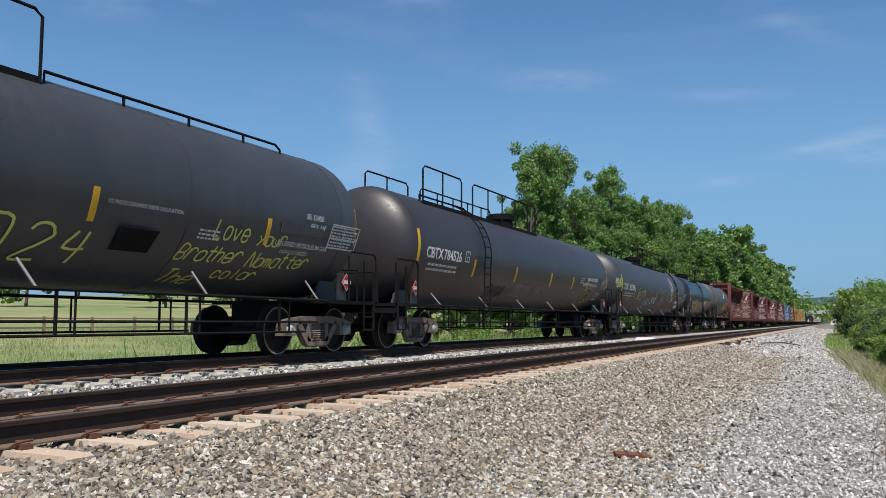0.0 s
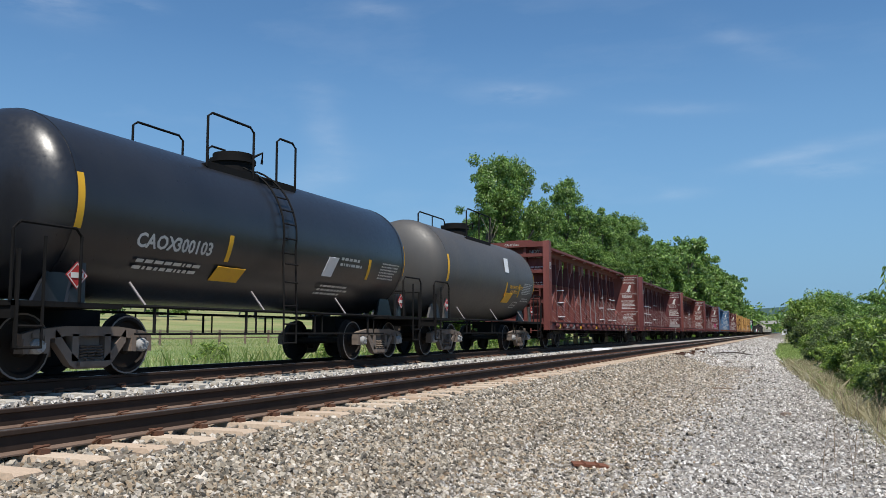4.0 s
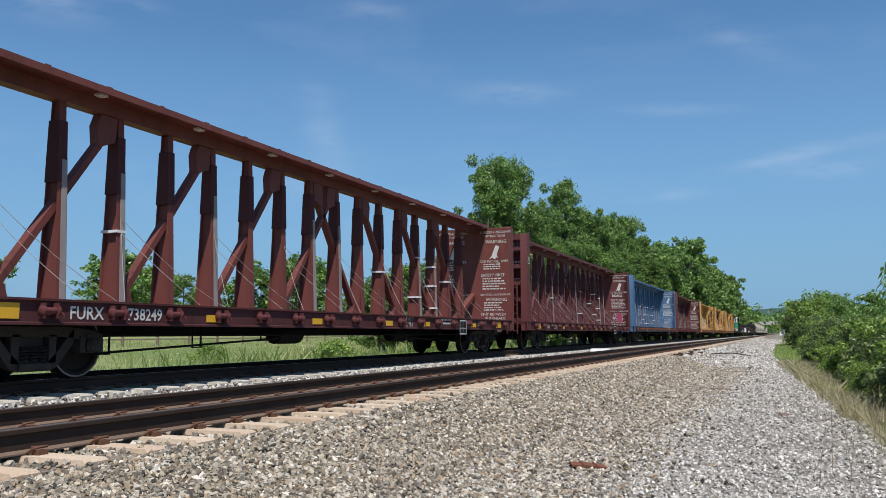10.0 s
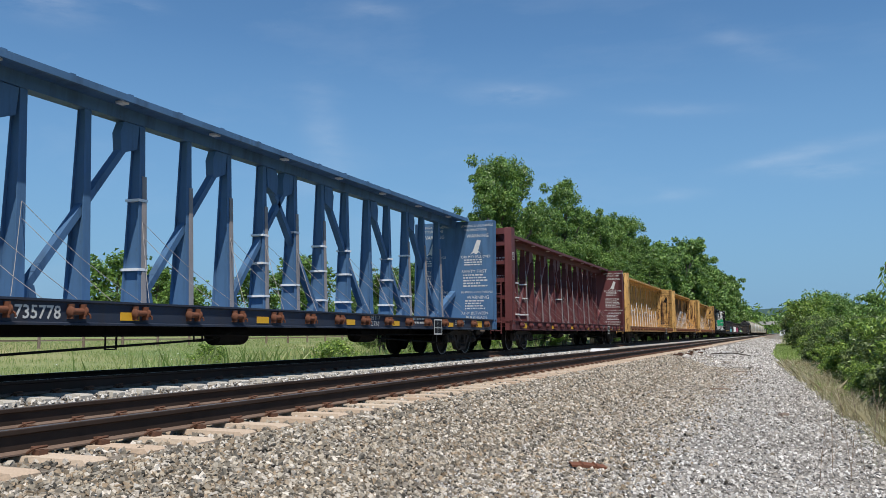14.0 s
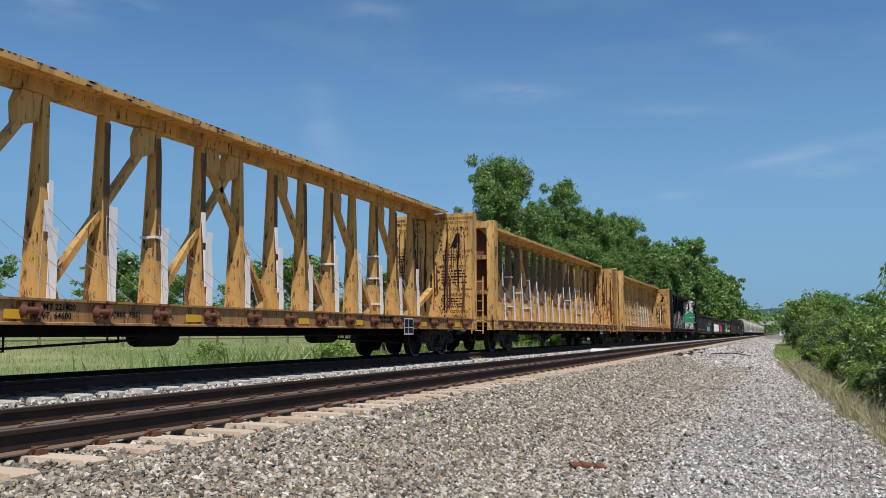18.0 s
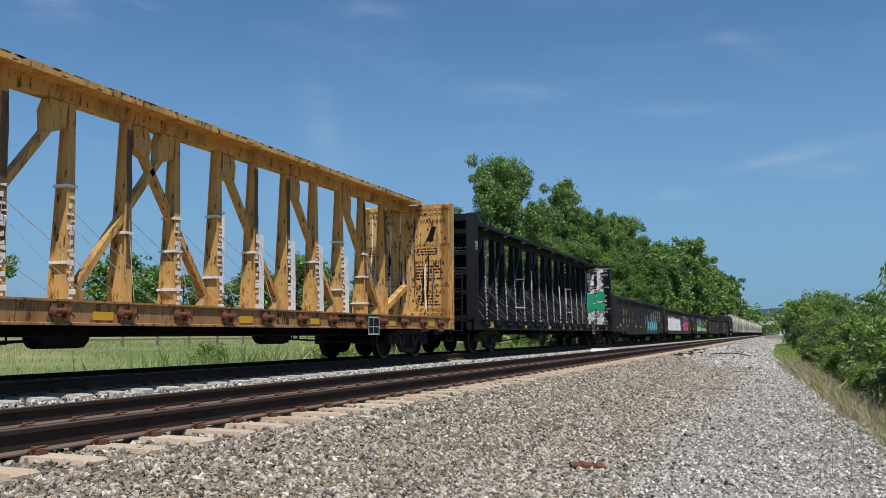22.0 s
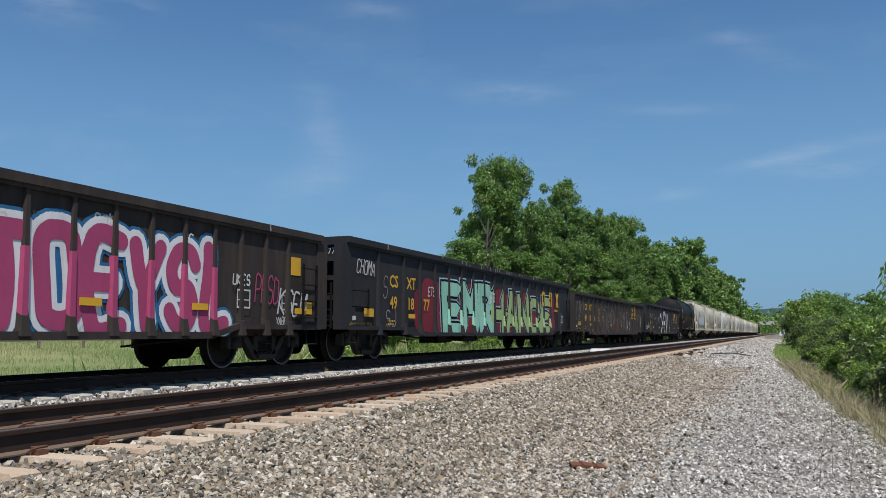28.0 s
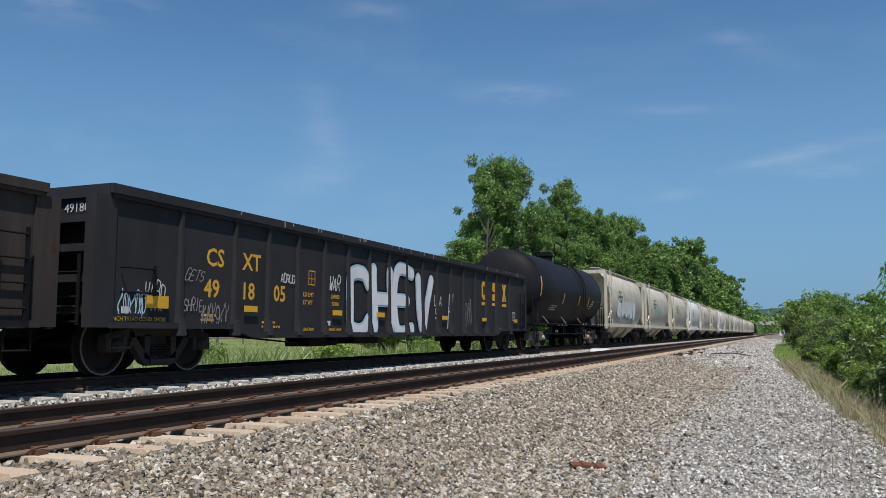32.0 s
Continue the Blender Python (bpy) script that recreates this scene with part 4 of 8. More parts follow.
    frame_box(0.24, 0.26, side(1.425, -11.32, 3.28), ink, car, "plate_mark", 0.02)
    write("plate_mark", "PLATE\n   C", 0.06, side(1.427, -11.31, 3.44), ink, car)
    text_bars(3, 0.7, 0.3, back(0.40, -CB_IN - 0.05, 3.1), ink, car, seed=11)
    text_bars(4, 0.75, 0.34, back(0.38, -CB_IN - 0.05, 2.4), ink, car, seed=12)
    write("caution_mark", "CAUTION", 0.1, back(-0.5, -CB_END - 0.004, 4.26), ink, car)
    if spec.get("notice", True):
        placard_text(car, ink, rnd)
    for j in range(spec.get("streaks", 0)):
        x0, z0 = rnd.uniform(-1.3, 1.25), rnd.uniform(1.1, 2.3)
        z1, w0 = min(4.3, z0 + rnd.uniform(0.6, 2.9)), rnd.uniform(0.010, 0.034)
        st, n = Shape(), 9
        left, right = [], []
        for i in range(n):
            q = z0 + (z1 - z0) * i / (n - 1)
            mid = x0 + 0.02 * math.sin(3 * q + j)
            wd = w0 * rnd.uniform(0.4, 1.25) * (0.3 if i in (0, n - 1) else 1.0)
            left.append((mid - wd, q))
            right.append((mid + wd, q))
        st.prism(left + right[::-1], "y", CB_IN - 0.004, CB_IN - 0.012 - 0.0002 * j)
        part("rust_streak", st, rnd.choice(spec.get("streak_mats", (M_RUSTY, M_RUSTY, M_IRON))), car, "bare streak scraped through the paint")
    if spec.get("streaks", 0) > 20:
        spots = Shape()
        for j in range(170):
            cx, cz, d = rnd.choice((-1.15, -0.7, 0.25, 0.42, 0.75, 1.1)) + rnd.gauss(0, 0.12), rnd.uniform(1.1, 4.2), rnd.uniform(0.008, 0.035)
            spots.prism(blob(rnd, max(-1.33, min(1.33, cx)), cz, d * 2, d * rnd.uniform(2, 4), 8, 0.2), "y", CB_IN - 0.003, CB_IN - 0.0045 - 0.00002 * j)
        tagged(part("rust_spots", spots, M_RUSTY, car, "rust spots breaking through the paint"), kind="stuff")
        chips = Shape()
        for j in range(150):
            y, d = rnd.uniform(-CB_IN, CB_IN), rnd.uniform(0.03, 0.16)
            z = (4.51 if not spec.get("vee") else 4.58) - rnd.choice((0.0, 0.0, 0.0, 0.07))
            h = rnd.uniform(0.008, 0.03)
            chips.prism([(y, z - h), (y + d * 0.6, z - h * 1.4), (y + d, z - 0.004), (y + d * 0.3, z)], "x", 0.5802, 0.583)
        tagged(part("edge_chips", chips, M_RUSTY, car, "chipped and rusted edge of the top chord"), kind="stuff")
    for nm, shp, mt, lab in spec.get("extra", []):
        part(nm, shp, mt, car, lab)
    # pale plates put in for openings where light shows through the chord
    for y in [-9.68 + 2.42 * i for i in range(9)] if ink is M_WHITE else ():
        part("chord_tag", Shape().box(0.30, 0.44, -0.08, 0.08, 4.40, 4.44), M_PLAS, car, "pale tag under the chord", pose(0, y, 0))
    return car


# ---- tank car ----
def tank_shell(r, half, zc):
    s = Shape()
    prof = [(-half + 0.62 - 0.62 * math.cos(a), max(0.02, r * math.sin(a))) for a in [math.pi / 2 * i / 9 for i in range(10)]]
    full = prof + [(-half * 0.5, r), (0, r), (half * 0.5, r)] + [(-a, q) for a, q in reversed(prof)]
    return s.lathe(full, "y", (0, 0, zc), 56)


def ring_shape(r, y, w, zc, n=56):
    return Shape().lathe([(y - w / 2, r), (y - w / 2, r + 0.008), (y + w / 2, r + 0.008), (y + w / 2, r)], "y", (0, 0, zc), n, closed=True)


def on_tank(r, zc, y, z, lift=0.006):
    """Pose on the shell's +x side at height z: text runs to +y, up along the shell."""
    a = math.asin(max(-0.99, min(0.99, (z - zc) / r)))
    return Matrix.Translation(((r + lift) * math.cos(a), y, zc + (r + lift) * math.sin(a))) @ pose(0, 0, 0, 0, -math.degrees(a), 0) @ Matrix(((0, 0, 1, 0), (1, 0, 0, 0), (0, 1, 0, 0), (0, 0, 0, 1)))


def bent_plate(r, zc, y, z0, z1, w, mat, car, name, label=""):
    """A patch that follows the shell."""
    s = Shape()
    a0, a1 = math.asin((z0 - zc) / r), math.asin((z1 - zc) / r)
    n = 6
    pts = []
    for i in range(n + 1):
        a = a0 + (a1 - a0) * i / n
        for q in (r + 0.002, r + 0.007):
            for yy in (y, y + w):
                pts.append((q * math.cos(a), yy, zc + q * math.sin(a)))
    f = []
    for i in range(n):
        o = 4 * i
        f += [(o + 2, o + 3, o + 7, o + 6), (o, o + 1, o + 5, o + 4), (o, o + 2, o + 6, o + 4), (o + 1, o + 3, o + 7, o + 5)]
    f += [(0, 1, 3, 2), (4 * n, 4 * n + 1, 4 * n + 3, 4 * n + 2)]
    return part(name, s.add(pts, f), mat, car, label)


def head_stripe(r, zc, half, e, d, z0, z1, w, car):
    """A stripe across the shell close to or on the rounded end."""
    s = Shape()
    pts = []
    n = 8
    for i in range(n + 1):
        for yy in (d, d + w):
            rr = r * math.sqrt(1 - max(0.0, (yy - half + 0.62) / 0.62) ** 2) + 0.006
            a = math.asin((z0 + (z1 - z0) * i / n - zc) / rr)
            for q in (rr, rr + 0.006):
                pts.append((q * math.cos(a), e * yy, zc + q * math.sin(a)))
    f = []
    for i in range(n):
        o = 4 * i
        f += [(o + 1, o + 3, o + 7, o + 5), (o, o + 2, o + 6, o + 4), (o, o + 1, o + 5, o + 4), (o + 2, o + 3, o + 7, o + 6)]
    return part("reflective_stripe", s.add(pts, f), M_YEL, car, "yellow reflective stripe")


def wrap_text(name, text, size, r, zc, y, z, mat, car, bold=0.0, shear=0.0, wide=1.0, label=""):
    """Writing that lies on the curved shell."""
    me = letters(text, size, bold, shear, wide)
    a0 = math.asin((z - zc) / r)
    for v in me.vertices:
        a = a0 + v.co.y / r
        yy = y + v.co.x
        v.co = ((r + 0.006) * math.cos(a), yy, zc + (r + 0.006) * math.sin(a))
    me.materials.clear()
    me.materials.append(mat)
    ob = new(name, me)
    ob.parent = car
    return tagged(ob, label)


def wrap_strokes(name, strokes, width, r, zc, y, z, mat, car, label=""):
    """Sprayed strokes on the shell: polylines in (along, up) metres."""
    s = Shape()
    for k, pts in enumerate(strokes):
        n = len(pts)
        ver = []
        for i, (u, w) in enumerate(pts):
            du, dw = pts[min(i + 1, n - 1)][0] - pts[max(i - 1, 0)][0], pts[min(i + 1, n - 1)][1] - pts[max(i - 1, 0)][1]
            q = math.hypot(du, dw) or 1
            for e in (-1, 1):
                uu, ww = u - e * dw / q * width / 2, w + e * du / q * width / 2
                up = 0.00012 * i + 0.0007 * k
                if r:
                    a = math.asin((z - zc) / r) + ww / r
                    ver.append(((r + 0.008 + up) * math.cos(a), y + uu, zc + (r + 0.008 + up) * math.sin(a)))
                else:
                    ver.append((zc + up, y + uu, z + ww))
        s.add(ver, [(2 * i, 2 * i + 1, 2 * i + 3, 2 * i + 2) for i in range(n - 1)])
    return part(name, s, mat, car, label)


def scribble(rnd, w, h, n):
    """Quick sprayed strokes, a few loops and slashes to each cell."""
    out = []
    n = max(2, n)
    for k in range(n):
        x0, cw = w * k / n, w / n
        for _ in range(2):
            kind = rnd.randint(0, 3)
            a, b = rnd.uniform(0.0, 0.3), rnd.uniform(0.7, 1.0)
            u, v = rnd.uniform(0.05, 0.4), rnd.uniform(0.5, 1.0)
            if kind == 0:
                pts = [(u + 0.16 * math.sin(t * 4), a + (b - a) * t) for t in [i / 8 for i in range(9)]]
            elif kind == 1:
                pts = [(0.5 + 0.42 * math.cos(t), (a + b) / 2 + (b - a) / 2 * math.sin(t)) for t in [v * 6 + i * 0.5 for i in range(12)]]
            elif kind == 2:
                pts = [(0.5 + 0.4 * math.sin(1.2 + 4.6 * t) + 0.1 * t, b + (a - b) * t) for t in [i / 14 for i in range(15)]]
            else:
                pts = [(u + (v + 0.3 - u) * t, (a + b) / 2 + (b - a) / 2 * math.sin(-1.5 + 7.5 * t)) for t in [i / 16 for i in range(17)]]
            out.append([(x0 + cw * p, h * q) for p, q in pts])
    return out


# strokes of hand lettering on a grid 4 wide and 6 high: column and row digits, strokes parted by /
HAND = {"A": "002640/1232", "B": "000636453303/3342413000", "C": "4536160501103041", "D": "00062645412000", "E": "46060040/0333", "F": "460600/0333", "G": "4536160501103041432 3".replace(" ", ""), "H": "0006/4046/0343",
        "I": "2026", "J": "46411001", "K": "0006/460340", "L": "060040", "M": "0006234640", "N": "00064046", "O": "160501103041453616", "P": "00063645443303", "R": "00063645443303/2340", "S": "4536160504133342413010 01".replace(" ", ""),
        "T": "0646/2620", "U": "060110304146", "V": "062046", "W": "0610233046", "X": "0046/0640", "Y": "062346/2320", "Z": "06460040", "0": "160501103041453616", "1": "2026", "2": "05163645440040", "4": "160343/3630", "7": "064620",
        "o": "24140301103041433424", "v": "042044", "e": "02424334140301103041", "y": "0422/4400", "u": "0401103041/4440", "r": "0400/02143443", "t": "26213040/0444", "h": "0600/0314344340", "m": "0400/03142320/23344340",
        "a": "43341403011030 41/4440".replace(" ", ""), "c": "4334140301103041", "l": "2620", "w": "0410223044", "i": "2420/2625"}


def curved(pts, n=5):
    """A smooth line through points."""
    if len(pts) < 3:
        return [tuple(a + (b - a) * k / 6 for a, b in zip(*pts)) for k in range(7)]
    out = []
    for i in range(len(pts) - 1):
        p0, p1, p2, p3 = pts[max(i - 1, 0)], pts[i], pts[i + 1], pts[min(i + 2, len(pts) - 1)]
        for k in range(n):
            t = k / n
            out.append(tuple(0.5 * (2 * b + (c - a) * t + (2 * a - 5 * b + 4 * c - d) * t * t + (3 * b - a - 3 * c + d) * t ** 3) for a, b, c, d in zip(p0, p1, p2, p3)))
    return out + [pts[-1]]


def hand_strokes(ch, w, h, curvy=True):
    out = []
    for st in HAND.get(ch, "").split("/"):
        pts = [(int(st[i]) / 4 * w, int(st[i + 1]) / 6 * h) for i in range(0, len(st) - 1, 2)]
        if len(pts) > 1:
            out.append(curved(pts) if curvy else pts)
    return out


def scrawl(car, txt, y, z, h, width, mat, r=0.0, zc=0.0, slant=0.15, wide=0.5, rise=0.0, name="sprayed_word", label="hand-sprayed word"):
    """A word in quick hand lettering; r is the shell's radius, or 0 for a flat side that lies at x = zc."""
    rs = random.Random(txt + str(y))
    strokes = []
    for i, ch in enumerate(txt):
        k = rs.uniform(0.85, 1.12)
        for st in hand_strokes(ch, h * wide * rs.uniform(0.85, 1.1), h * k):
            strokes.append([(i * h * wide * 1.32 + u + slant * v, v + rise * i + rs.uniform(-0.01, 0.01) * h) for u, v in st])
    return wrap_strokes(name, strokes, width, r, zc, y, z, mat, car, label)


def sprayed_piece(car, x, txt, y, z, w, h, thick, coats, curvy=True, sway=0.05):
    """Big sprayed letters side by side, in coats; each coat is a little smaller than the one beneath."""
    cell = w / len(txt)
    for i, ch in enumerate(txt):
        rs = random.Random(ch + str(i) + str(y))
        dz, lean, tall = rs.uniform(-0.03, 0.05) * h, rs.uniform(-0.10, 0.16) * (0.4 if curvy else 1.0), rs.uniform(0.92, 1.06)
        flick = [rs.uniform(0.6, 1.5) for _ in range(12)]
        for k, (mat, grow) in enumerate(coats):
            s, q = Shape(), 0
            hw = thick / 2 + grow

            def lay(poly):
                nonlocal q
                d = x + 0.009 * k + 0.003 * (i % 2) + 0.00003 * q
                s.add([(d, u, max(0.585, min(2.56, v))) for u, v in poly], [tuple(range(len(poly)))])
                q += 1
            for j, st in enumerate(hand_strokes(ch, cell * 0.90 - thick * 0.8, (h - thick) * tall, curvy)):
                pts = [(y + cell * i + thick * 0.5 + u + lean * v + sway * math.sin(3.1 * v + i), min(2.50, z + thick / 2 + v + dz)) for u, v in st]
                for (u0, v0), (u1, v1) in zip(pts, pts[1:]):
                    L = math.hypot(u1 - u0, v1 - v0) or 1.0
                    nu, nv = -(v1 - v0) / L * hw, (u1 - u0) / L * hw
                    lay([(u0 - nu, v0 - nv), (u1 - nu, v1 - nv), (u1 + nu, v1 + nv), (u0 + nu, v0 + nv)])
                for u, v in pts[1:-1] if not curvy else pts:
                    m = 4 if not curvy else 12
                    lay([(u + hw * math.cos(2 * math.pi * (a + 0.5) / m) * (1.35 if m == 4 else 1.0), v + hw * math.sin(2 * math.pi * (a + 0.5) / m) * (1.35 if m == 4 else 1.0)) for a in range(m)])
                if not curvy:
                    for e, (p, o) in enumerate(((pts[0], pts[1]), (pts[-1], pts[-2]))):
                        L = math.hypot(p[0] - o[0], p[1] - o[1]) or 1.0
                        du, dv = (p[0] - o[0]) / L, (p[1] - o[1]) / L
                        f = flick[(2 * j + e) % 12]
                        lay([(p[0] - dv * hw, p[1] + du * hw), (p[0] + dv * hw, p[1] - du * hw), (p[0] + du * (thick * f + 1.6 * grow) + dv * hw * 0.7, p[1] + dv * (thick * f + 1.6 * grow) + du * hw * 0.4)])
            part("sprayed_letter", s, mat, car, "large sprayed graffiti letter")


def railing(pts, posts, car, name="railing", r=0.022, h=1.0):
    s = Shape().tube(pts, r, 6)
    for a, b in posts:
        s.tube([a, b], r, 5)
    return part(name, s, M_IRON, car)


def tank_car(y0, y1, spec):
    """From coupler to coupler."""
    yc, length = (y0 + y1) / 2, y1 - y0
    r, zc, mat = spec["r"], spec["zc"], spec["mat"]
    half = length / 2 - spec.get("inset", 0.85)
    rnd = random.Random(int(y0 * 13))
    car = thing("tank_car", pose(TX, yc, 0), spec["label"], "freight car", "cars of the train")
    part("tank", tank_shell(r, half, zc), mat, car)
    for y in spec.get("seams", (-half + 0.65, half - 0.65)):
        part("weld_ring", ring_shape(r, y, 0.05, zc), mat, car)
    pe = length / 2 - 0.45                       # end of the platforms
    for e in (-1, 1):
        p = Shape().box(-1.42, 1.42, min(e * (pe - 1.9), e * pe), max(e * (pe - 1.9), e * pe), 0.98, 1.05)
        p.box(-0.32, 0.32, min(e * (pe - 2.6), e * pe), max(e * (pe - 2.6), e * pe), 0.62, 0.98)
        p.box(-1.42, 1.42, min(e * (pe - .02), e * (pe - .1)), max(e * (pe - .02), e * (pe - .1)), 0.82, 1.05)
        part("end_platform", p, M_IRON, car)
        for sx in (-1, 1):
            g = Shape()
            ya = e * (pe - 0.5)
            g.prism([(e * (pe - 0.75), 1.05), (e * (pe - 1.6), 1.05), (e * (pe - 1.35), 1.75), (e * (pe - 1.15), 1.80)], "x", sx * 0.9 - 0.03, sx * 0.9 + 0.03)
            g.prism([(e * (pe - 1.0), 1.05), (e * (pe - 1.3), 1.05), (e * (pe - 1.3), 1.6), (e * (pe - 1.12), 1.62)], "x", sx * 1.28 - 0.03, sx * 1.28 + 0.03)
            part("saddle", g, mat, car)
            rails = Shape()
            rails.tube([(sx * 1.42, e * (pe - 1.1), 1.05), (sx * 1.42, e * (pe - 1.1), 1.95), (sx * 1.42, e * (pe - 1.0), 2.05), (sx * 1.42, e * (pe - 0.1), 2.05), (sx * 1.42, e * pe, 1.95), (sx * 1.42, e * pe, 1.05)], 0.022, 6)
            rails.tube([(sx * 1.42, e * (pe - 0.5), 0.55), (sx * 1.42, e * (pe - 0.5), 1.9)], 0.022, 5)
            rails.tube([(sx * 1.42, e * (pe - 0.1), 0.45), (sx * 1.42, e * (pe - 0.1), 1.7)], 0.03, 5)
            rails.tube([(sx * 1.42, e * (pe - 0.1), 0.45), (sx * 1.42, e * (pe - 0.5), 0.45), (sx * 1.42, e * (pe - 0.5), 0.8)], 0.022, 5)
            rails.tube([(sx * 1.42, e * (pe - 0.1), 0.72), (sx * 1.42, e * (pe - 0.5), 0.72)], 0.022, 5)
            part("end_handrail", rails, M_IRON, car)
        truck(car, e * (length / 2 - spec.get("truck_in", 2.13)), TRUCK_RUSTY)
        bx = Shape().tube([(-0.95, e * pe, 1.05), (-0.95, e * pe, 1.75), (0.95, e * pe, 1.75), (0.95, e * pe, 1.05)], 0.022, 5)
        part("end_handrail", bx, M_IRON, car)
    couplers(car, pe, length)
    for sx in (-1, 1):
        rb = Shape()
        rb.tube([(sx * 1.42, -pe + 1.9, 1.03), (sx * 1.42, pe - 1.9, 1.03)], 0.03, 6)
        rb.tube([(sx * 1.40, -pe + 2.2, 0.62), (sx * 1.40, pe - 2.2, 0.62)], 0.022, 6)
        if spec.get("low", True):
            rb.tube([(sx * 1.40, -pe + 2.6, 0.44), (sx * 1.40, pe - 2.6, 0.44)], 0.022, 6)
        y = -pe + 2.6
        while y < pe - 2.4:
            rb.tube([(sx * 1.40, y, 1.03), (sx * 1.40, y, 0.44 if spec.get("low", True) else 0.6)], 0.026, 5)
            rb.tube([(sx * 1.40, y + .3, 1.03), (sx * 1.40, y + .3, 0.44 if spec.get("low", True) else 0.6)], 0.018, 5)
            y += 2.35
        part("side_rail", rb, M_IRON, car)
        y = -pe + 2.4
        while y < pe - 2.0:
            part("rail_bracket", Shape().bar((sx * 1.41, y, 1.03), (sx * 1.20, y - 0.14, zc - r * 0.80), 0.02, 0.035), M_STRIP, car)
            y += 3.1
    # top works
    ty, tw = spec.get("top", (-1.2, 1.2)), 0.62
    zt = zc + r * 0.83 + 0.06
    wk = Shape()
    for sx in (-1, 1):
        wk.box(sx * tw - 0.22, sx * tw + 0.22, ty[0], ty[1], zt + 0.02 - 0.10, zt - 0.04)
        wk.box(sx * tw - 0.25, sx * tw - 0.22, ty[0], ty[1], zt - 0.14, zt)
        wk.box(sx * tw + 0.22, sx * tw + 0.25, ty[0], ty[1], zt - 0.14, zt)
        y = ty[0] + 0.1
        while y < ty[1]:
            wk.bar((sx * (tw + 0.2), y, zt - 0.1), (sx * (tw + 0.1), y, zc + math.sqrt(max(0.01, r * r - (tw + 0.1) ** 2)) - 0.12), 0.05, 0.05)
            y += 1.4
    part("top_walkway", wk, M_IRON, car, "black grated walkway")
    hy = spec.get("hatch", 0.0)
    hs = Shape().lathe([(0.0, 0.42), (0.22, 0.42), (0.22, 0.47), (0.30, 0.47), (0.30, 0.40), (0.42, 0.40), (0.46, 0.1)], "z", (0, hy, zc + r - 0.04), 20)
    hs.box(-0.5, -0.35, hy - .1, hy + .1, zc + r, zc + r + .35).tube([(0.40, hy + .1, zc + r + .3), (0.55, hy + .25, zc + r + .42), (0.5, hy + .3, zc + r + .2)], 0.03, 5)
    part("manway_housing", hs, M_IRON, car, "black round valve housing")
    for sx in (-1, 1):
        x = sx * (tw + 0.24)
        for a, b in spec.get("rails", [ty]):
            g = Shape()
            g.tube([(x, a, zt - 0.1), (x, a, zt + 0.82), (x, a + 0.12, zt + 0.90), (x, b - 0.12, zt + 0.90), (x, b, zt + 0.82), (x, b, zt - 0.1)], 0.024, 6)
            y = a + 1.2
            while y < b - 0.5:
                g.tube([(x, y, zt - 0.1), (x, y, zt + 0.90)], 0.022, 5)
                y += 1.2
            part("top_railing", g, M_IRON, car)
    for a, b in spec.get("low_rails", []):
        zl = zc + r * 0.866 + 0.14
        g = Shape().tube([(0.75, a, zl - 0.25), (0.75, a, zl), (0.75, b - 0.15, zl), (0.75, b, zl - 0.08), (0.75, b, zl - 0.25)], 0.024, 6)
        y = a + 1.4
        while y < b - .4:
            g.tube([(0.75, y, zl - 0.25), (0.75, y, zl)], 0.026, 5)
            y += 1.4
        part("grab_rail", g, M_IRON, car)
    for ly in spec.get("ladder", []):
        ld = Shape()
        for yy in (ly - 0.22, ly + 0.22):
            arc = [((r + 0.10) * math.cos(a), yy, zc + (r + 0.10) * math.sin(a)) for a in [math.radians(q) for q in range(70, -11, -8)]]
            ld.tube(arc + [(1.5, yy, 1.1), (1.5, yy, 0.42)], 0.02, 5)
        for q in range(64, -20, -11):
            a = math.radians(q)
            ld.tube([((r + 0.1) * math.cos(a), ly - 0.22, zc + (r + 0.1) * math.sin(a)), ((r + 0.1) * math.cos(a), ly + 0.22, zc + (r + 0.1) * math.sin(a))], 0.016, 5)
        for z in (0.44, 0.8, 1.15, 1.6, 1.95):
            ld.tube([(1.5 if z < 1.3 else 1.52, ly - 0.22, z), (1.5 if z < 1.3 else 1.52, ly + 0.22, z)], 0.016, 5)
        part("side_ladder", ld, M_IRON, car)
    # markings
    for y in spec["stripes"]:
        bent_plate(r, zc, y, zc - 0.62, zc - 0.16, 0.11, M_YEL, car, "reflective_stripe", "yellow reflective stripe")
    for e in (-1, 1):
        head_stripe(r, zc, half, e, half - (0.50 if e > 0 else 0.76), zc - 0.42, zc + 0.36, 0.12, car)
    for e in (-1, 1):
        if spec.get("diamond", True):
            d = Shape().prism([(-0.19, 0), (0, -0.19), (0.19, 0), (0, 0.19)], "z", -0.01, 0.0)
            dm = part("hazard_placard", d, M_REDP, car, "red diamond hazard placard", side(1.36, e * (pe - 1.1), 1.42))
            ring = Shape()
            for a in range(4):
                c0, s0, c1, s1 = [f(a * math.pi / 2 + q * math.pi / 2) for q in (0, 1) for f in (math.cos, math.sin)]
                ring.add([(.175 * c0, .175 * s0, 0), (.175 * c1, .175 * s1, 0), (.155 * c1, .155 * s1, 0), (.155 * c0, .155 * s0, 0)], [(0, 1, 2, 3)])
            part("placard_border", ring, M_WHITE, dm, at=pose(0, 0, 0.004))
            plate("placard_band", 0.22, 0.075, pose(-0.11, -0.035, 0.006), M_WHITE, dm, d=0.002)
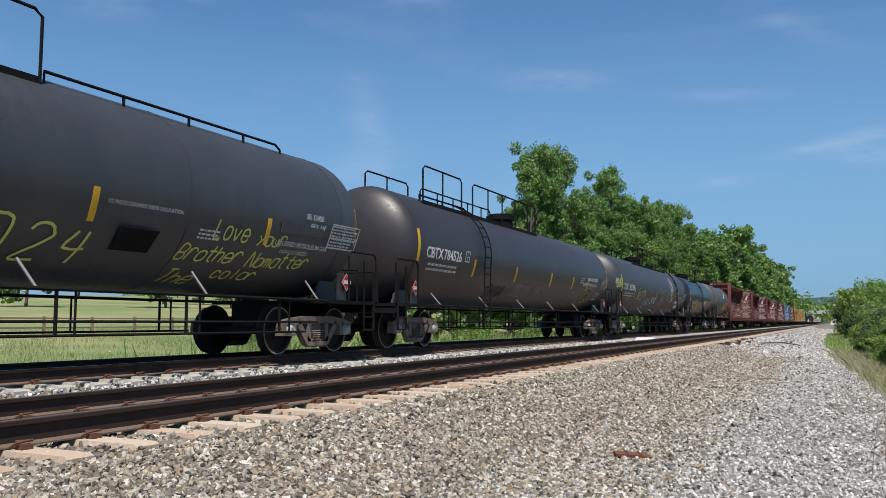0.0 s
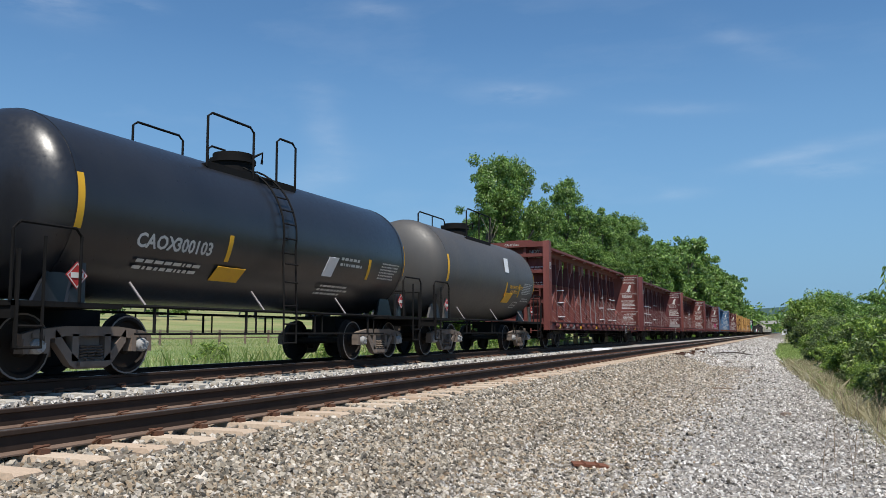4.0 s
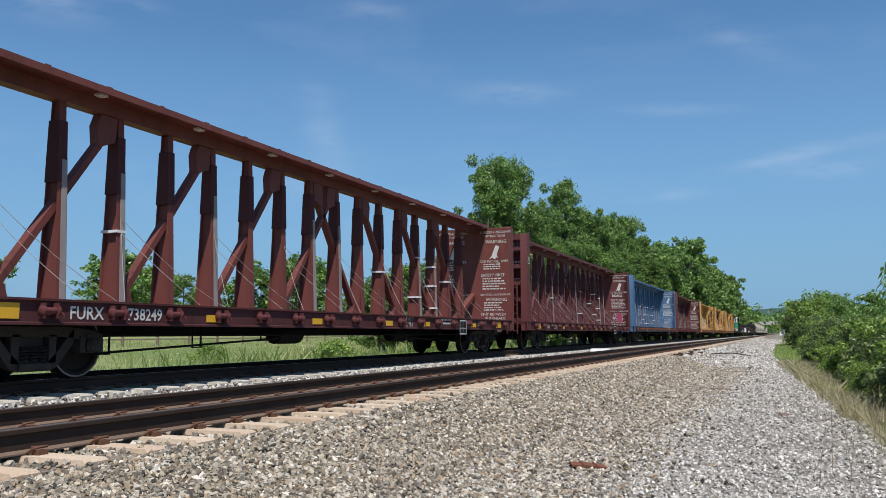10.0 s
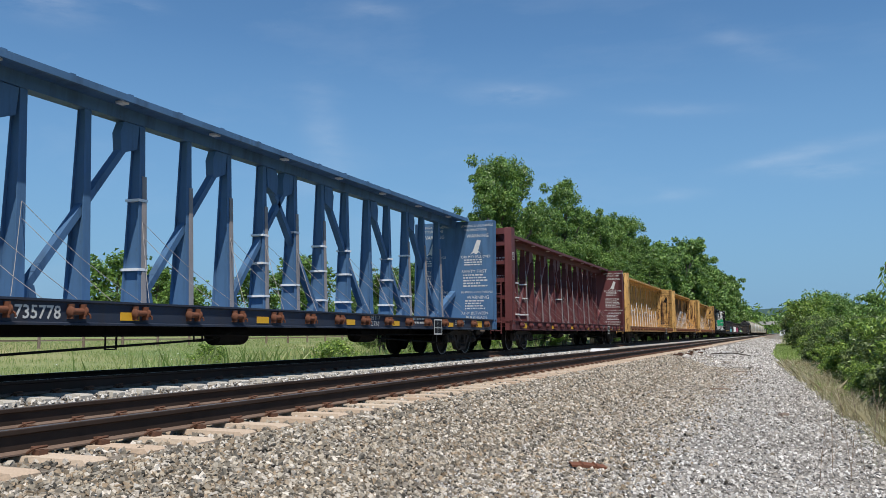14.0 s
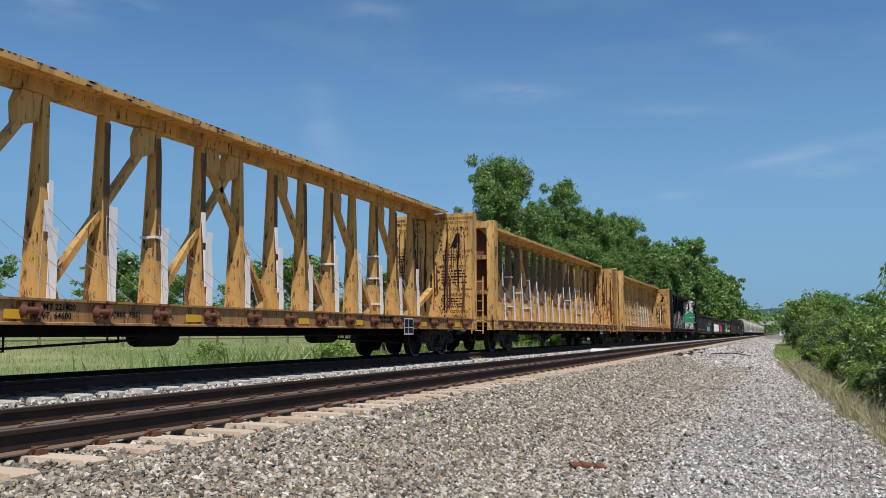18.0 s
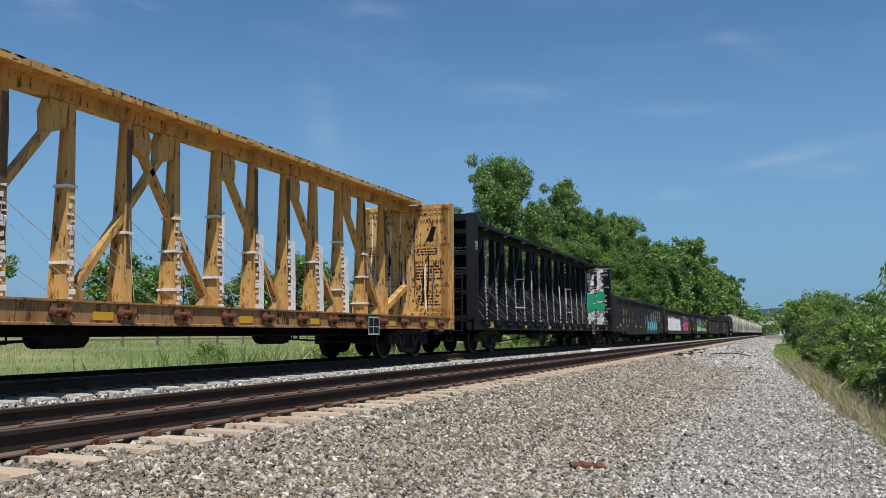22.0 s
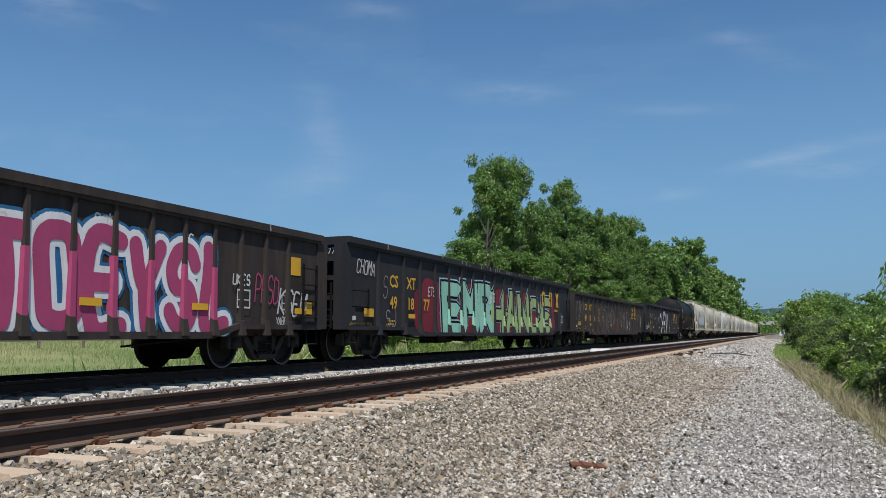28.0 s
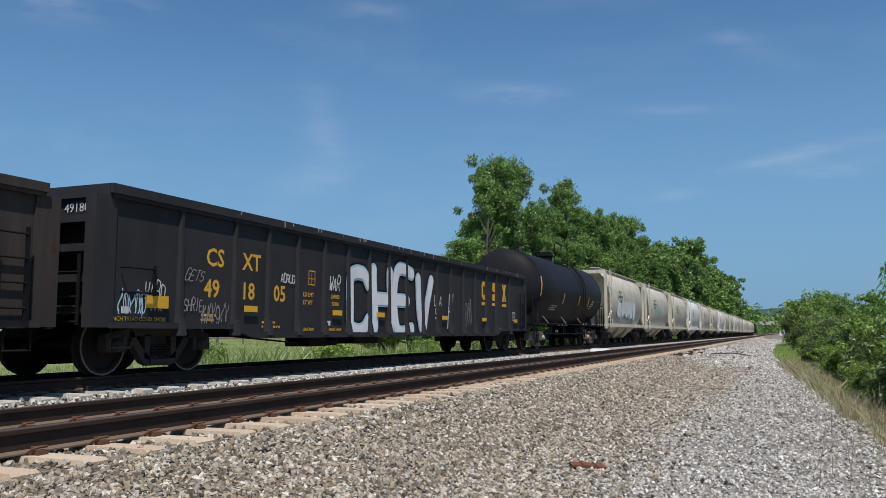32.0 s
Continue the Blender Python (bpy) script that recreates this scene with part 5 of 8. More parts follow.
    if spec.get("num"):
        nm, sz, yy, zz = spec["num"]
        wrap_text("reporting_mark", spec.get("mark", ""), sz, r, zc, yy, zz, M_WHITE, car, bold=0.009)
        wrap_text("car_number", nm, sz, r, zc, yy + sz * 3.75, zz, M_WHITE, car, bold=0.009)
        text_bars(2, sz * 6.5, 0.26, on_tank(r, zc, yy + 0.1, zz - 0.36, 0.03), M_WHITE, car, seed=5)
    for (lines, w, h, y, z) in spec.get("stencils", []):
        text_bars(lines, w, h, on_tank(r, zc, y, z, 0.02), M_WHITE, car, seed=int(w * 100))
    for (w, h, y, z, m2) in spec.get("patches", []):
        plate("paint_patch", w, h, on_tank(r, zc, y, z, 0.012), m2, car)
    for (w, h, y, z) in spec.get("boxes", []):
        frame_box(w, h, on_tank(r, zc, y, z, 0.02), M_WHITE, car)
    for (txt, sz, y, z, m2, b, sh, *lift) in spec.get("texts", []):
        wrap_text("lettering", txt, sz, r + (lift[0] if lift else 0.0), zc, y, z, m2, car, b, sh)
    for (w, h, y, z, n, wd, m2) in spec.get("tags", []):
        wrap_strokes("spray_tag", scribble(rnd, w, h, n), wd, r, zc, y, z, m2, car, "sprayed tag")
    for (txt, y, z, h, wd, m2, *more) in spec.get("scrawls", []):
        scrawl(car, txt, y, z, h, wd, m2, r, zc, *more)
    return car


# ---- gondola ----
G_LEN, G_HALF, G_TOP = 21.98, 10.38, 2.80


def gondola_meshes(mat, ribs):
    k = {"ribs": ribs}
    for e, nm in ((1, "near"), (-1, "far")):
        s = Shape()
        prof = [(-G_HALF, 0.72), (-7.6, 0.72), (-6.9, 0.56), (6.9, 0.56), (7.6, 0.72), (G_HALF, 0.72), (G_HALF, 2.62), (-G_HALF, 2.62)]
        s.prism(prof, "x", e * 1.34, e * 1.37)
        k["side_" + nm] = mesh_of("side_wall", s, mat)
        t = Shape().box(min(e * 1.32, e * 1.46), max(e * 1.32, e * 1.46), -G_HALF - .05, G_HALF + .05, 2.66, 2.80)
        t.box(min(e * 1.34, e * 1.43), max(e * 1.34, e * 1.43), -G_HALF, G_HALF, 2.60, 2.66)
        k["rim_" + nm] = mesh_of("top_rim", t, mat)
        b = Shape()
        for q0, q1 in (((-7.6, .72), (-6.9, .56)), ((6.9, .56), (7.6, .72))):
            b.bar((e * 1.40, q0[0], q0[1] + .05), (e * 1.40, q1[0], q1[1] + .05), 0.1, 0.1)
        b.box(min(e * 1.35, e * 1.45), max(e * 1.35, e * 1.45), -6.9, 6.9, 0.55, 0.66)
        for a in (-G_HALF, 7.6):
            b.box(min(e * 1.35, e * 1.45), max(e * 1.35, e * 1.45), a, a + G_HALF - 7.6, 0.71, 0.80)
        k["chord_" + nm] = mesh_of("bottom_chord", b, mat)
    r = Shape()
    r.hexa([(1.37, -0.10, 0.60), (1.50, -0.075, 0.60), (1.50, 0.075, 0.60), (1.37, 0.10, 0.60), (1.37, -0.085, 0.92), (1.46, -0.05, 0.86), (1.46, 0.05, 0.86), (1.37, 0.085, 0.92)])
    r.hexa([(1.36, -0.085, 0.62), (1.455, -0.045, 0.62), (1.455, 0.045, 0.62), (1.36, 0.085, 0.62), (1.36, -0.05, 2.62), (1.42, -0.03, 2.62), (1.42, 0.03, 2.62), (1.36, 0.05, 2.62)])
    k["rib"] = mesh_of("side_rib", r, mat)
    e1 = Shape().box(-1.34, 1.34, -G_HALF, -G_HALF + 0.05, 0.9, 2.62).box(-1.40, 1.40, -G_HALF - 0.06, -G_HALF + 0.08, 2.62, 2.80)
    k["end"] = mesh_of("end_wall", e1, mat)
    k["bar"] = [mesh_of("end_bar", Shape().box(-1.37, 1.37, -G_HALF - 0.28, -G_HALF, z - 0.055, z + 0.055), mat) for z in (0.98, 1.42, 1.86, 2.28)]
    k["panel"] = mesh_of("end_panel", Shape().box(-0.9, 0.45, -G_HALF - 0.31, -G_HALF - 0.27, 1.3, 2.62), M_GONB)
    k["corner"] = [mesh_of("corner_post", Shape().box(min(e * 1.2, e * 1.4), max(e * 1.2, e * 1.4), -G_HALF - 0.30, -G_HALF + 0.10, 0.72, 2.62), mat) for e in (-1, 1)]
    f = Shape().box(-1.34, 1.34, -G_HALF, G_HALF, 0.94, 1.0).box(-0.25, 0.25, -G_HALF - 0.3, G_HALF + 0.3, 0.58, 0.94)
    for y in [-9.6 + 1.2 * i for i in range(17)]:
        f.box(-1.34, 1.34, y - 0.05, y + 0.05, 0.74, 0.94)
    k["floor"] = mesh_of("floor_pan", f, M_IRON)
    ld = Shape()
    for z in (0.95, 1.30, 1.65, 2.0):
        ld.tube([(1.45, -0.25, z), (1.50, -0.25, z), (1.50, 0.25, z), (1.45, 0.25, z)], 0.016, 5)
    ld.bar((1.49, -0.25, 0.8), (1.49, -0.25, 2.1), 0.03, 0.05).bar((1.49, 0.25, 0.8), (1.49, 0.25, 2.1), 0.03, 0.05)
    k["ladder"] = mesh_of("grab_ladder", ld, M_IRON)
    gi = Shape().bar((1.49, 0.30, 1.2), (1.49, 0.30, 1.66), 0.03, 0.05)
    for z in (1.24, 1.60):
        gi.tube([(1.40, -0.32, z), (1.49, -0.32, z), (1.49, 0.32, z), (1.40, 0.32, z)], 0.016, 5)
    k["grab"] = mesh_of("grab_iron", gi, M_IRON)
    el = Shape().bar((0.72, -G_HALF - 0.36, 0.75), (0.72, -G_HALF - 0.36, 1.75), 0.05, 0.02).bar((1.18, -G_HALF - 0.36, 0.75), (1.18, -G_HALF - 0.36, 1.75), 0.05, 0.02)
    for z in (0.80, 1.15, 1.5):
        el.tube([(0.6, -G_HALF - 0.36, z), (1.2, -G_HALF - 0.36, z)], 0.016, 5)
    k["eladder"] = mesh_of("end_ladder", el, M_IRON)
    # the brown cars are lower
    low = 1.0 if mat is M_GON else (0.93 if ribs is RIBS_CLOSE else 0.89)
    for q in list(k.values()):
        for me in (q if isinstance(q, list) else [q]):
            if isinstance(me, bpy.types.Mesh) and low < 1:
                for v in me.vertices:
                    if v.co.z > 1.0:
                        v.co.z = 1.0 + (v.co.z - 1.0) * low
    k["top"] = 1.0 + 1.8 * low
    return k


RIBS_WIDE = [-8.86] + [-7.42 + 1.036 * i for i in range(15)] + [8.55]
RIBS_CLOSE = [-9.18 + 0.765 * i for i in range(25)]


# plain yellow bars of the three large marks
MARK_BARS = [[[(0.0, 0.1), (0.14, 0.0), (0.14, 0.60), (0.0, 0.50)], [(0.144, 0.0), (0.42, 0.0), (0.46, 0.2), (0.144, 0.14)], [(0.144, 0.46), (0.46, 0.38), (0.46, 0.56), (0.144, 0.60)]],
             [[(0.0, 0.32), (0.46, 0.26), (0.40, 0.40), (0.14, 0.44), (0.46, 0.42), (0.44, 0.60), (0.06, 0.60)], [(0.0, 0.0), (0.40, 0.0), (0.46, 0.22), (0.30, 0.24), (0.0, 0.20)]],
             [[(0.0, 0.0), (0.16, 0.0), (0.24, 0.2), (0.30, 0.0), (0.46, 0.0), (0.32, 0.31), (0.46, 0.60), (0.30, 0.60), (0.23, 0.42), (0.16, 0.60), (0.0, 0.60), (0.14, 0.31)]]]


def gondola(y0, kit, spec):
    car = thing("gondola_car", pose(TX, y0 + G_LEN / 2, 0), spec["label"], "freight car", "cars of the train")
    for nm in ("side_near", "side_far", "rim_near", "rim_far", "chord_near", "chord_far", "floor"):
        part({"side": "side_wall", "rim": "top_rim", "chord": "bottom_chord", "floor": "floor_pan"}[nm.split("_")[0]], kit[nm], None, car)
    for y in kit["ribs"]:
        part("side_rib", kit["rib"], None, car, at=pose(0, y, 0))
        part("side_rib", kit["rib"], None, car, at=pose(0, y, 0, 0, 0, 180))
    for e in (1, -1):
        turn = pose(0, 0, 0, 0, 0, 0 if e > 0 else 180)
        w = part("end_wall", kit["end"], None, car, at=turn)
        for q in kit["bar"]:
            part("end_bar", q, None, w)
        part("end_panel", kit["panel"], None, w, "brown steel end panel")
        for q in kit["corner"]:
            part("corner_post", q, None, w)
        part("end_ladder", kit["eladder"], None, w)
        truck(car, e * 9.05 - e * 0.15, TRUCK_DARK)
        part("grab_ladder" if e > 0 else "grab_iron", kit["ladder" if e > 0 else "grab"], None, car, at=pose(0, e * 9.85, 0))
        for sx in (-1, 1):
            part("stirrup_step", stirrup_shape(sx * 1.38, e * 10.1), M_IRON, car)
        part("brake_rod", Shape().tube([(1.2, e * 7.5, 0.6), (1.2, e * 5.0, 0.44)], 0.018, 5), M_IRON, car)
    bx = Shape().box(0.5, 1.1, -4.4, -3.7, 0.36, 0.56).box(0.6, 1.2, -2.6, -1.4, 0.40, 0.56).lathe([(-3.5, 0.05), (-3.4, 0.1), (-3.0, 0.1), (-2.9, 0.05)], "y", (0.9, 0, 0.46), 10)
    part("brake_gear", bx, M_IRON, car)
    couplers(car, G_HALF + 0.15, G_LEN)
    ink = spec.get("ink", M_YEL)
    x = 1.374
    for q in (-8.2, -7.17):
        write("reporting_mark", {-8.2: "CS", -7.17: "XT"}[q], 0.31, side(x, q, 1.78), ink, car, bold=0.008)
    n = spec["num"]
    for i in range(3):
        write("car_number", n[2 * i:2 * i + 2], 0.31, side(x + (0.03 if spec.get("over") else 0), -8.24 + 1.03 * i, 1.25), ink, car, bold=0.008)
    for q in spec.get("mark", (5.62, 6.66, 7.68)):
        j = spec.get("mark", (5.62, 6.66, 7.68)).index(q)
        for bars in MARK_BARS[j]:
            part("railroad_mark", Shape().prism(bars, "z", 0.0, 0.002), ink, car, at=side(x + (0.045 if spec.get("over") else 0), q, 1.72))
        plate("mark_underline", 0.46, 0.10, side(x, q, 1.54), ink, car)
    for q in spec.get("reflect", (-9.64, -7.17, -4.0, -1.9, 2.2, 5.6, 9.0)):
        plate("reflector", 0.48 if q < -9 else 0.4, 0.19 if q < -9 else 0.11, side(x + (0.05 if spec.get("piece") else 0.0), q, 1.02), M_YEL, car, "yellow reflective strip")
    frame_box(0.26, 0.30, side(x, -4.92, 1.62), ink, car, "plate_mark", 0.02)
    if n in ("491850", "491805"):
        for txt, y, z in (("LD LMT", -5.12, 1.38), ("LT WT", -5.12, 1.22), ("209000", -4.0, 1.38), ("77000", -3.97, 1.22), ("RELEASE ROD", -5.2, 0.69), ("RETAINING VALVE", -4.22, 0.69)):
            write("stencil_line", txt, 0.09 if z > 1 else 0.06, side(x, y, z), ink, car, bold=0.002)
    else:
        text_bars(2, 0.42, 0.3, side(x, -5.05, 1.18), ink, car, seed=3)
        text_bars(2, 0.36, 0.3, side(x, -3.95, 1.22), ink, car, seed=6)
    write("stencil_line", "2 INCH TREAD COND. SHOES", 0.066, side(x, -10.36, 0.82), ink, car)
    text_bars(2, 0.5, 0.16, side(x, -8.3, 0.80), ink, car, seed=7)
    text_bars(2, 0.6, 0.16, side(x, -6.55, 0.70), ink, car, seed=8)
    plate("white_plate", 0.14, 0.1, side(x, -10.1, 0.93), M_WHITE, car)
    plate("white_plate", 0.18, 0.1, side(x, -4.2, 0.80), M_WHITE, car)
    frame_box(0.3, 0.3, side(x, 9.0, 1.08), M_WHITE, car)
    write("reporting_mark", "CSXT", 0.14, back(-0.08, -G_HALF - 0.316, 2.42), ink, car, bold=0.004)
    write("car_number", n, 0.14, back(0.50, -G_HALF - 0.02, 2.42), M_WHITE, car)
    text_bars(4, 0.5, 0.35, back(-0.6, -G_HALF - 0.316, 1.9), ink, car, seed=2)
    rnd = random.Random(int(y0))
    for (w, h, y, z, cnt, wd, m2) in spec.get("tags", []):
        wrap_strokes("spray_tag", scribble(rnd, w, h, cnt), wd, 0, x + 0.002, y, z, m2, car, "sprayed tag")
    for (w, h, y, z, cnt, wd, m2) in spec.get("over_tags", []):
        wrap_strokes("spray_tag", scribble(rnd, w, h, cnt), wd, 0, x + 0.036, y, z, m2, car, "thin strokes sprayed over the letters")
    for (w, h, y, z, m2) in spec.get("plates", []):
        plate("paint_patch", w, h, side(x, y, z), m2, car, "orange-yellow patch")
    for (w, h, y, z) in spec.get("boxes", []):
        frame_box(w, h, side(x + 0.04, y, z), M_WHITE, car)
    nick = Shape()
    for i in range(26 if kit["top"] > 2.79 else 6):
        q = rnd.gauss(-1.0, 4.5)
        if abs(q) < 10:
            h = rnd.uniform(0.03, 0.13)
            tz = kit["top"] - 0.008
            nick.prism([(q, tz - h), (q + rnd.uniform(0.01, 0.05), tz - h + rnd.uniform(-.01, .03)), (q + rnd.uniform(0.01, 0.04), tz), (q - .01, tz)], "x", 1.461, 1.463 + 0.0004 * i)
    tagged(part("rim_scrapes", nick, M_STRIP, car, "pale scrapes along the top rim"), kind="stuff")
    for art in spec.get("art", []):
        graffiti(car, x, *art)
    for piece in spec.get("piece", []):
        sprayed_piece(car, x + 0.006, *piece)
    for (txt, y, z, h, wd, m2, *more) in spec.get("scrawls", []):
        scrawl(car, txt, y, z, h, wd, m2, 0.0, x + (0.036 if txt in ("UFO", "SOLA", "UKES") else 0.012), *more)
    for a, b, z1, m2 in spec.get("rib_coat", []):
        rc = Shape().hexa([(1.37, -0.09, 0.66), (1.459, -0.049, 0.66), (1.459, 0.049, 0.66), (1.37, 0.09, 0.66), (1.37, -0.07, z1), (1.44, -0.04, z1), (1.44, 0.04, z1), (1.37, 0.07, z1)])
        me = mesh_of("rib_coat", rc, m2)
        for y in kit["ribs"]:
            if a < y < b:
                part("rib_coat", me, None, car, "graffiti paint over a rib", pose(0, y, 0))
    return car


def blob(rnd, cx, cy, w, h, n=26, wob=0.14, sharp=0.0):
    """A lumpy closed outline."""
    ph = [rnd.uniform(0, 6.28) for _ in range(4)]
    out = []
    for i in range(n):
        a = 2 * math.pi * i / n
        q = 1 + wob * math.sin(2 * a + ph[0]) + wob * math.sin(3 * a + ph[1]) + wob * .7 * math.sin(5 * a + ph[2]) + sharp * (0.5 if i % 5 == 0 else 0)
        ca, sa = math.cos(a), math.sin(a)
        out.append((cx + w / 2 * q * math.copysign(abs(ca) ** 0.7, ca), cy + h / 2 * q * math.copysign(abs(sa) ** 0.7, sa)))
    return out


def graffiti(car, x, y, z, w, h, count, layers, seed, sharp=0.0):
    """Bubble shapes side by side, sprayed in layers; each layer is one coat."""
    for k, (mat, grow, lift) in enumerate(layers):
        rnd = random.Random(seed)
        s = Shape()
        for i in range(count):
            cw = w / count
            cx, cy = y + cw * (i + 0.5), z + h / 2 + rnd.uniform(-.05, .05) * h
            bw, bh = max(0.06, cw * rnd.uniform(0.9, 1.1) + grow), max(0.1, h * rnd.uniform(0.85, 1.0) + grow)
            pts = blob(rnd, cx, cy, bw, bh, 26, 0.12, sharp)
            lo, hi = z - 0.12, z + h + 0.18
            s.add([(x + 0.0016 * (k + 1) + 0.0002 * i, min(max(p[0], y - 0.3), y + w + 0.3), max(min(p[1], min(hi, 2.55)), max(lo, 0.58))) for p in pts], [tuple(range(len(pts)))])
            if lift:
                hole = blob(rnd, cx + rnd.uniform(-.1, .1) * cw, cy + rnd.uniform(-.1, .2) * h, cw * .24, h * .3, 14, .1)
                s.add([(x + 0.0016 * (k + 1) + 0.0012, p[0], p[1]) for p in hole], [tuple(range(14))], 1)
        part("sprayed_lettering_layer", s, [mat, M_WHITE if lift != 2 else M_SBLUE], car, "coat of graffiti spray paint")


# ---- covered hopper ----
H_LEN = 14.55


def hopper_meshes(mat, tag):
    k = {}
    sec = [(-1.30, 1.15), (-1.48, 1.7), (-1.52, 2.4), (-1.45, 3.1), (-1.25, 3.75), (-0.9, 4.1), (0.9, 4.1), (1.25, 3.75), (1.45, 3.1), (1.52, 2.4), (1.48, 1.7), (1.30, 1.15)]
    s = Shape()
    n = len(sec)
    ends = [-6.2, -5.9, 5.9, 6.2]
    v = []
    for j, y in enumerate(ends):
        for (a, b) in sec:
            sh = 1.0
            yy = y
            if j in (0, 3):
                t = max(0, (4.1 - b) / 2.95) ** 1.4
                yy = y + (2.0 * t if j == 0 else -2.0 * t)
                sh = 0.93
            else:
                t = max(0, (4.1 - b) / 2.95) ** 1.4
                yy = y + (2.0 * t if j == 1 else -2.0 * t)
            v.append((a * sh, yy, b))
    f = [(j * n + i, j * n + (i + 1) % n, (j + 1) * n + (i + 1) % n, (j + 1) * n + i) for j in range(3) for i in range(n)]
    f += [tuple(range(n)), tuple(3 * n + i for i in range(n))]
    k["body"] = mesh_of("hopper_body_" + tag, s.add(v, f), mat)
    q = Shape()
    for e in (-1, 1):
        q.box(min(e * 1.32, e * 1.46), max(e * 1.32, e * 1.46), -6.6, 6.6, 1.0, 1.2)
    k["sill"] = mesh_of("side_sill", q, mat)
    b = Shape()
    for c in (-3.0, 0.0, 3.0):
        b.add([(-1.2, c - 1.4, 1.1), (1.2, c - 1.4, 1.1), (1.2, c + 1.4, 1.1), (-1.2, c + 1.4, 1.1), (-0.5, c - 0.4, 0.35), (0.5, c - 0.4, 0.35), (0.5, c + 0.4, 0.35), (-0.5, c + 0.4, 0.35)],
              [(0, 1, 5, 4), (1, 2, 6, 5), (2, 3, 7, 6), (3, 0, 4, 7), (4, 5, 6, 7)])
    k["chute"] = mesh_of("discharge_chute", b, mat)
    e1 = Shape()
    for sx in (-1.35, 1.35):
        e1.box(sx - 0.07, sx + 0.07, -6.68, -6.5, 0.9, 4.0)
        e1.bar((sx, -6.6, 1.2), (sx, -5.0, 1.9), 0.08, 0.08)
    e1.box(-1.35, 1.35, -6.68, -6.5, 3.95, 4.15).box(-1.35, 1.35, -6.7, -5.9, 1.02, 1.12).box(-0.08, 0.08, -6.66, -6.5, 1.1, 4.0)
    k["end"] = mesh_of("end_frame", e1, mat)
    w = Shape()
    for sx in (-0.75, 0.75):
        w.box(sx - 0.22, sx + 0.22, -6.7, 6.7, 4.26, 4.30)
        y = -6.4
        while y < 6.5:
            w.box(sx - 0.2, sx + 0.2, y, y + 0.05, 4.08, 4.26)
            y += 1.28
    for y in (-3.9, -1.3, 1.3, 3.9):
        w.box(-0.35, 0.35, y - 1.0, y + 1.0, 4.1, 4.24)
    k["roof"] = mesh_of("roof_walk", w, mat)
    ld = Shape()
    for y in (-6.45, -6.0):
        ld.bar((1.56, y, 0.9), (1.56, y, 4.2), 0.03, 0.05)
    for i in range(9):
        ld.tube([(1.56, -6.45, 1.0 + .37 * i), (1.56, -6.0, 1.0 + .37 * i)], 0.018, 4)
    k["ladder"] = mesh_of("side_ladder", ld, mat)
    return k


def hopper(y0, kit, label, art):
    car = thing("hopper_car", pose(TX, y0 + H_LEN / 2, 0), label, "freight car", "cars of the train")
    for nm, kk in (("hopper_body", "body"), ("side_sill", "sill"), ("discharge_chute", "chute"), ("roof_walk", "roof")):
        part(nm, kit[kk], None, car)
    for e in (0, 180):
        part("end_frame", kit["end"], None, car, at=pose(0, 0, 0, 0, 0, e))
        part("side_ladder", kit["ladder"], None, car, at=pose(0, 0, 0, 0, 0, e))
        truck(car, 5.0 if e else -5.0, TRUCK_DARK)
    couplers(car, 6.7, H_LEN)
    text_bars(3, 1.4, 0.8, side(1.53, -3.6, 2.3), M_GREYB, car, "stencil_lines", 4)
    for a in art or []:
        graffiti(car, 1.525, *a)
    return car


# ---- the train ----
CARS = []

LPG = dict(r=1.47, zc=2.58, mat=M_BLACK, label="black liquefied gas tank car with lime handwriting", top=(-2.0, 2.0), rails=[(-2.0, 2.0)], low_rails=[(2.15, 7.45)], hatch=0.0,
           stripes=(-6.0, -3.0, 2.42, 6.2), ladder=(-2.6,), seams=(-8.6, -4.3, 0.0, 4.3, 8.6),
           patches=[(0.72, 0.40, 2.99, 1.64, M_IRON), (1.3, 0.18, 6.6, 2.22, M_GREYB)], boxes=[(1.02, 0.5, 8.12, 2.06)], stencils=[(7, 0.98, 0.44, 8.15, 2.08), (3, 0.55, 0.2, 4.55, 1.9)],
           texts=[("1/2 INCH CERAMIC FIBER INSULATION", 0.062, 2.68, 2.24, M_WHITE, 0.0, 0.0), ("LIQUEFIED PETROLEUM GAS", 0.095, 6.53, 1.99, M_WHITE, 0.002, 0.0), ("NON ODORIZED", 0.08, 6.75, 1.86, M_WHITE, 0.0, 0.0),
                  ("FRA AIP", 0.11, 7.5, 2.36, M_WHITE, 0.0, 0.0), ("SR 13450", 0.11, 7.35, 2.53, M_WHITE, 0.0, 0.0)],
           scrawls=[("20", 0.45, 1.42, 0.60, 0.045, M_LIME, 0.12, 0.62), ("2", 1.60, 1.43, 0.56, 0.045, M_LIME, 0.15, 0.66), ("4", 2.20, 1.42, 0.52, 0.045, M_LIME, 0.2, 0.62), ("Love", 4.93, 1.97, 0.32, 0.034, M_LIME, 0.2, 0.52), ("your", 6.05, 1.94, 0.27, 0.03, M_LIME, 0.2, 0.56, 0.01),
                    ("Brother", 4.30, 1.60, 0.30, 0.032, M_LIME, 0.3, 0.54, 0.004), ("Nomatter", 6.02, 1.58, 0.30, 0.032, M_LIME, 0.25, 0.55, 0.012), ("The", 4.30, 1.26, 0.32, 0.032, M_LIME, 0.4, 0.6), ("color", 5.42, 1.37, 0.26, 0.032, M_LIME, 0.1, 0.66, 0.0)])
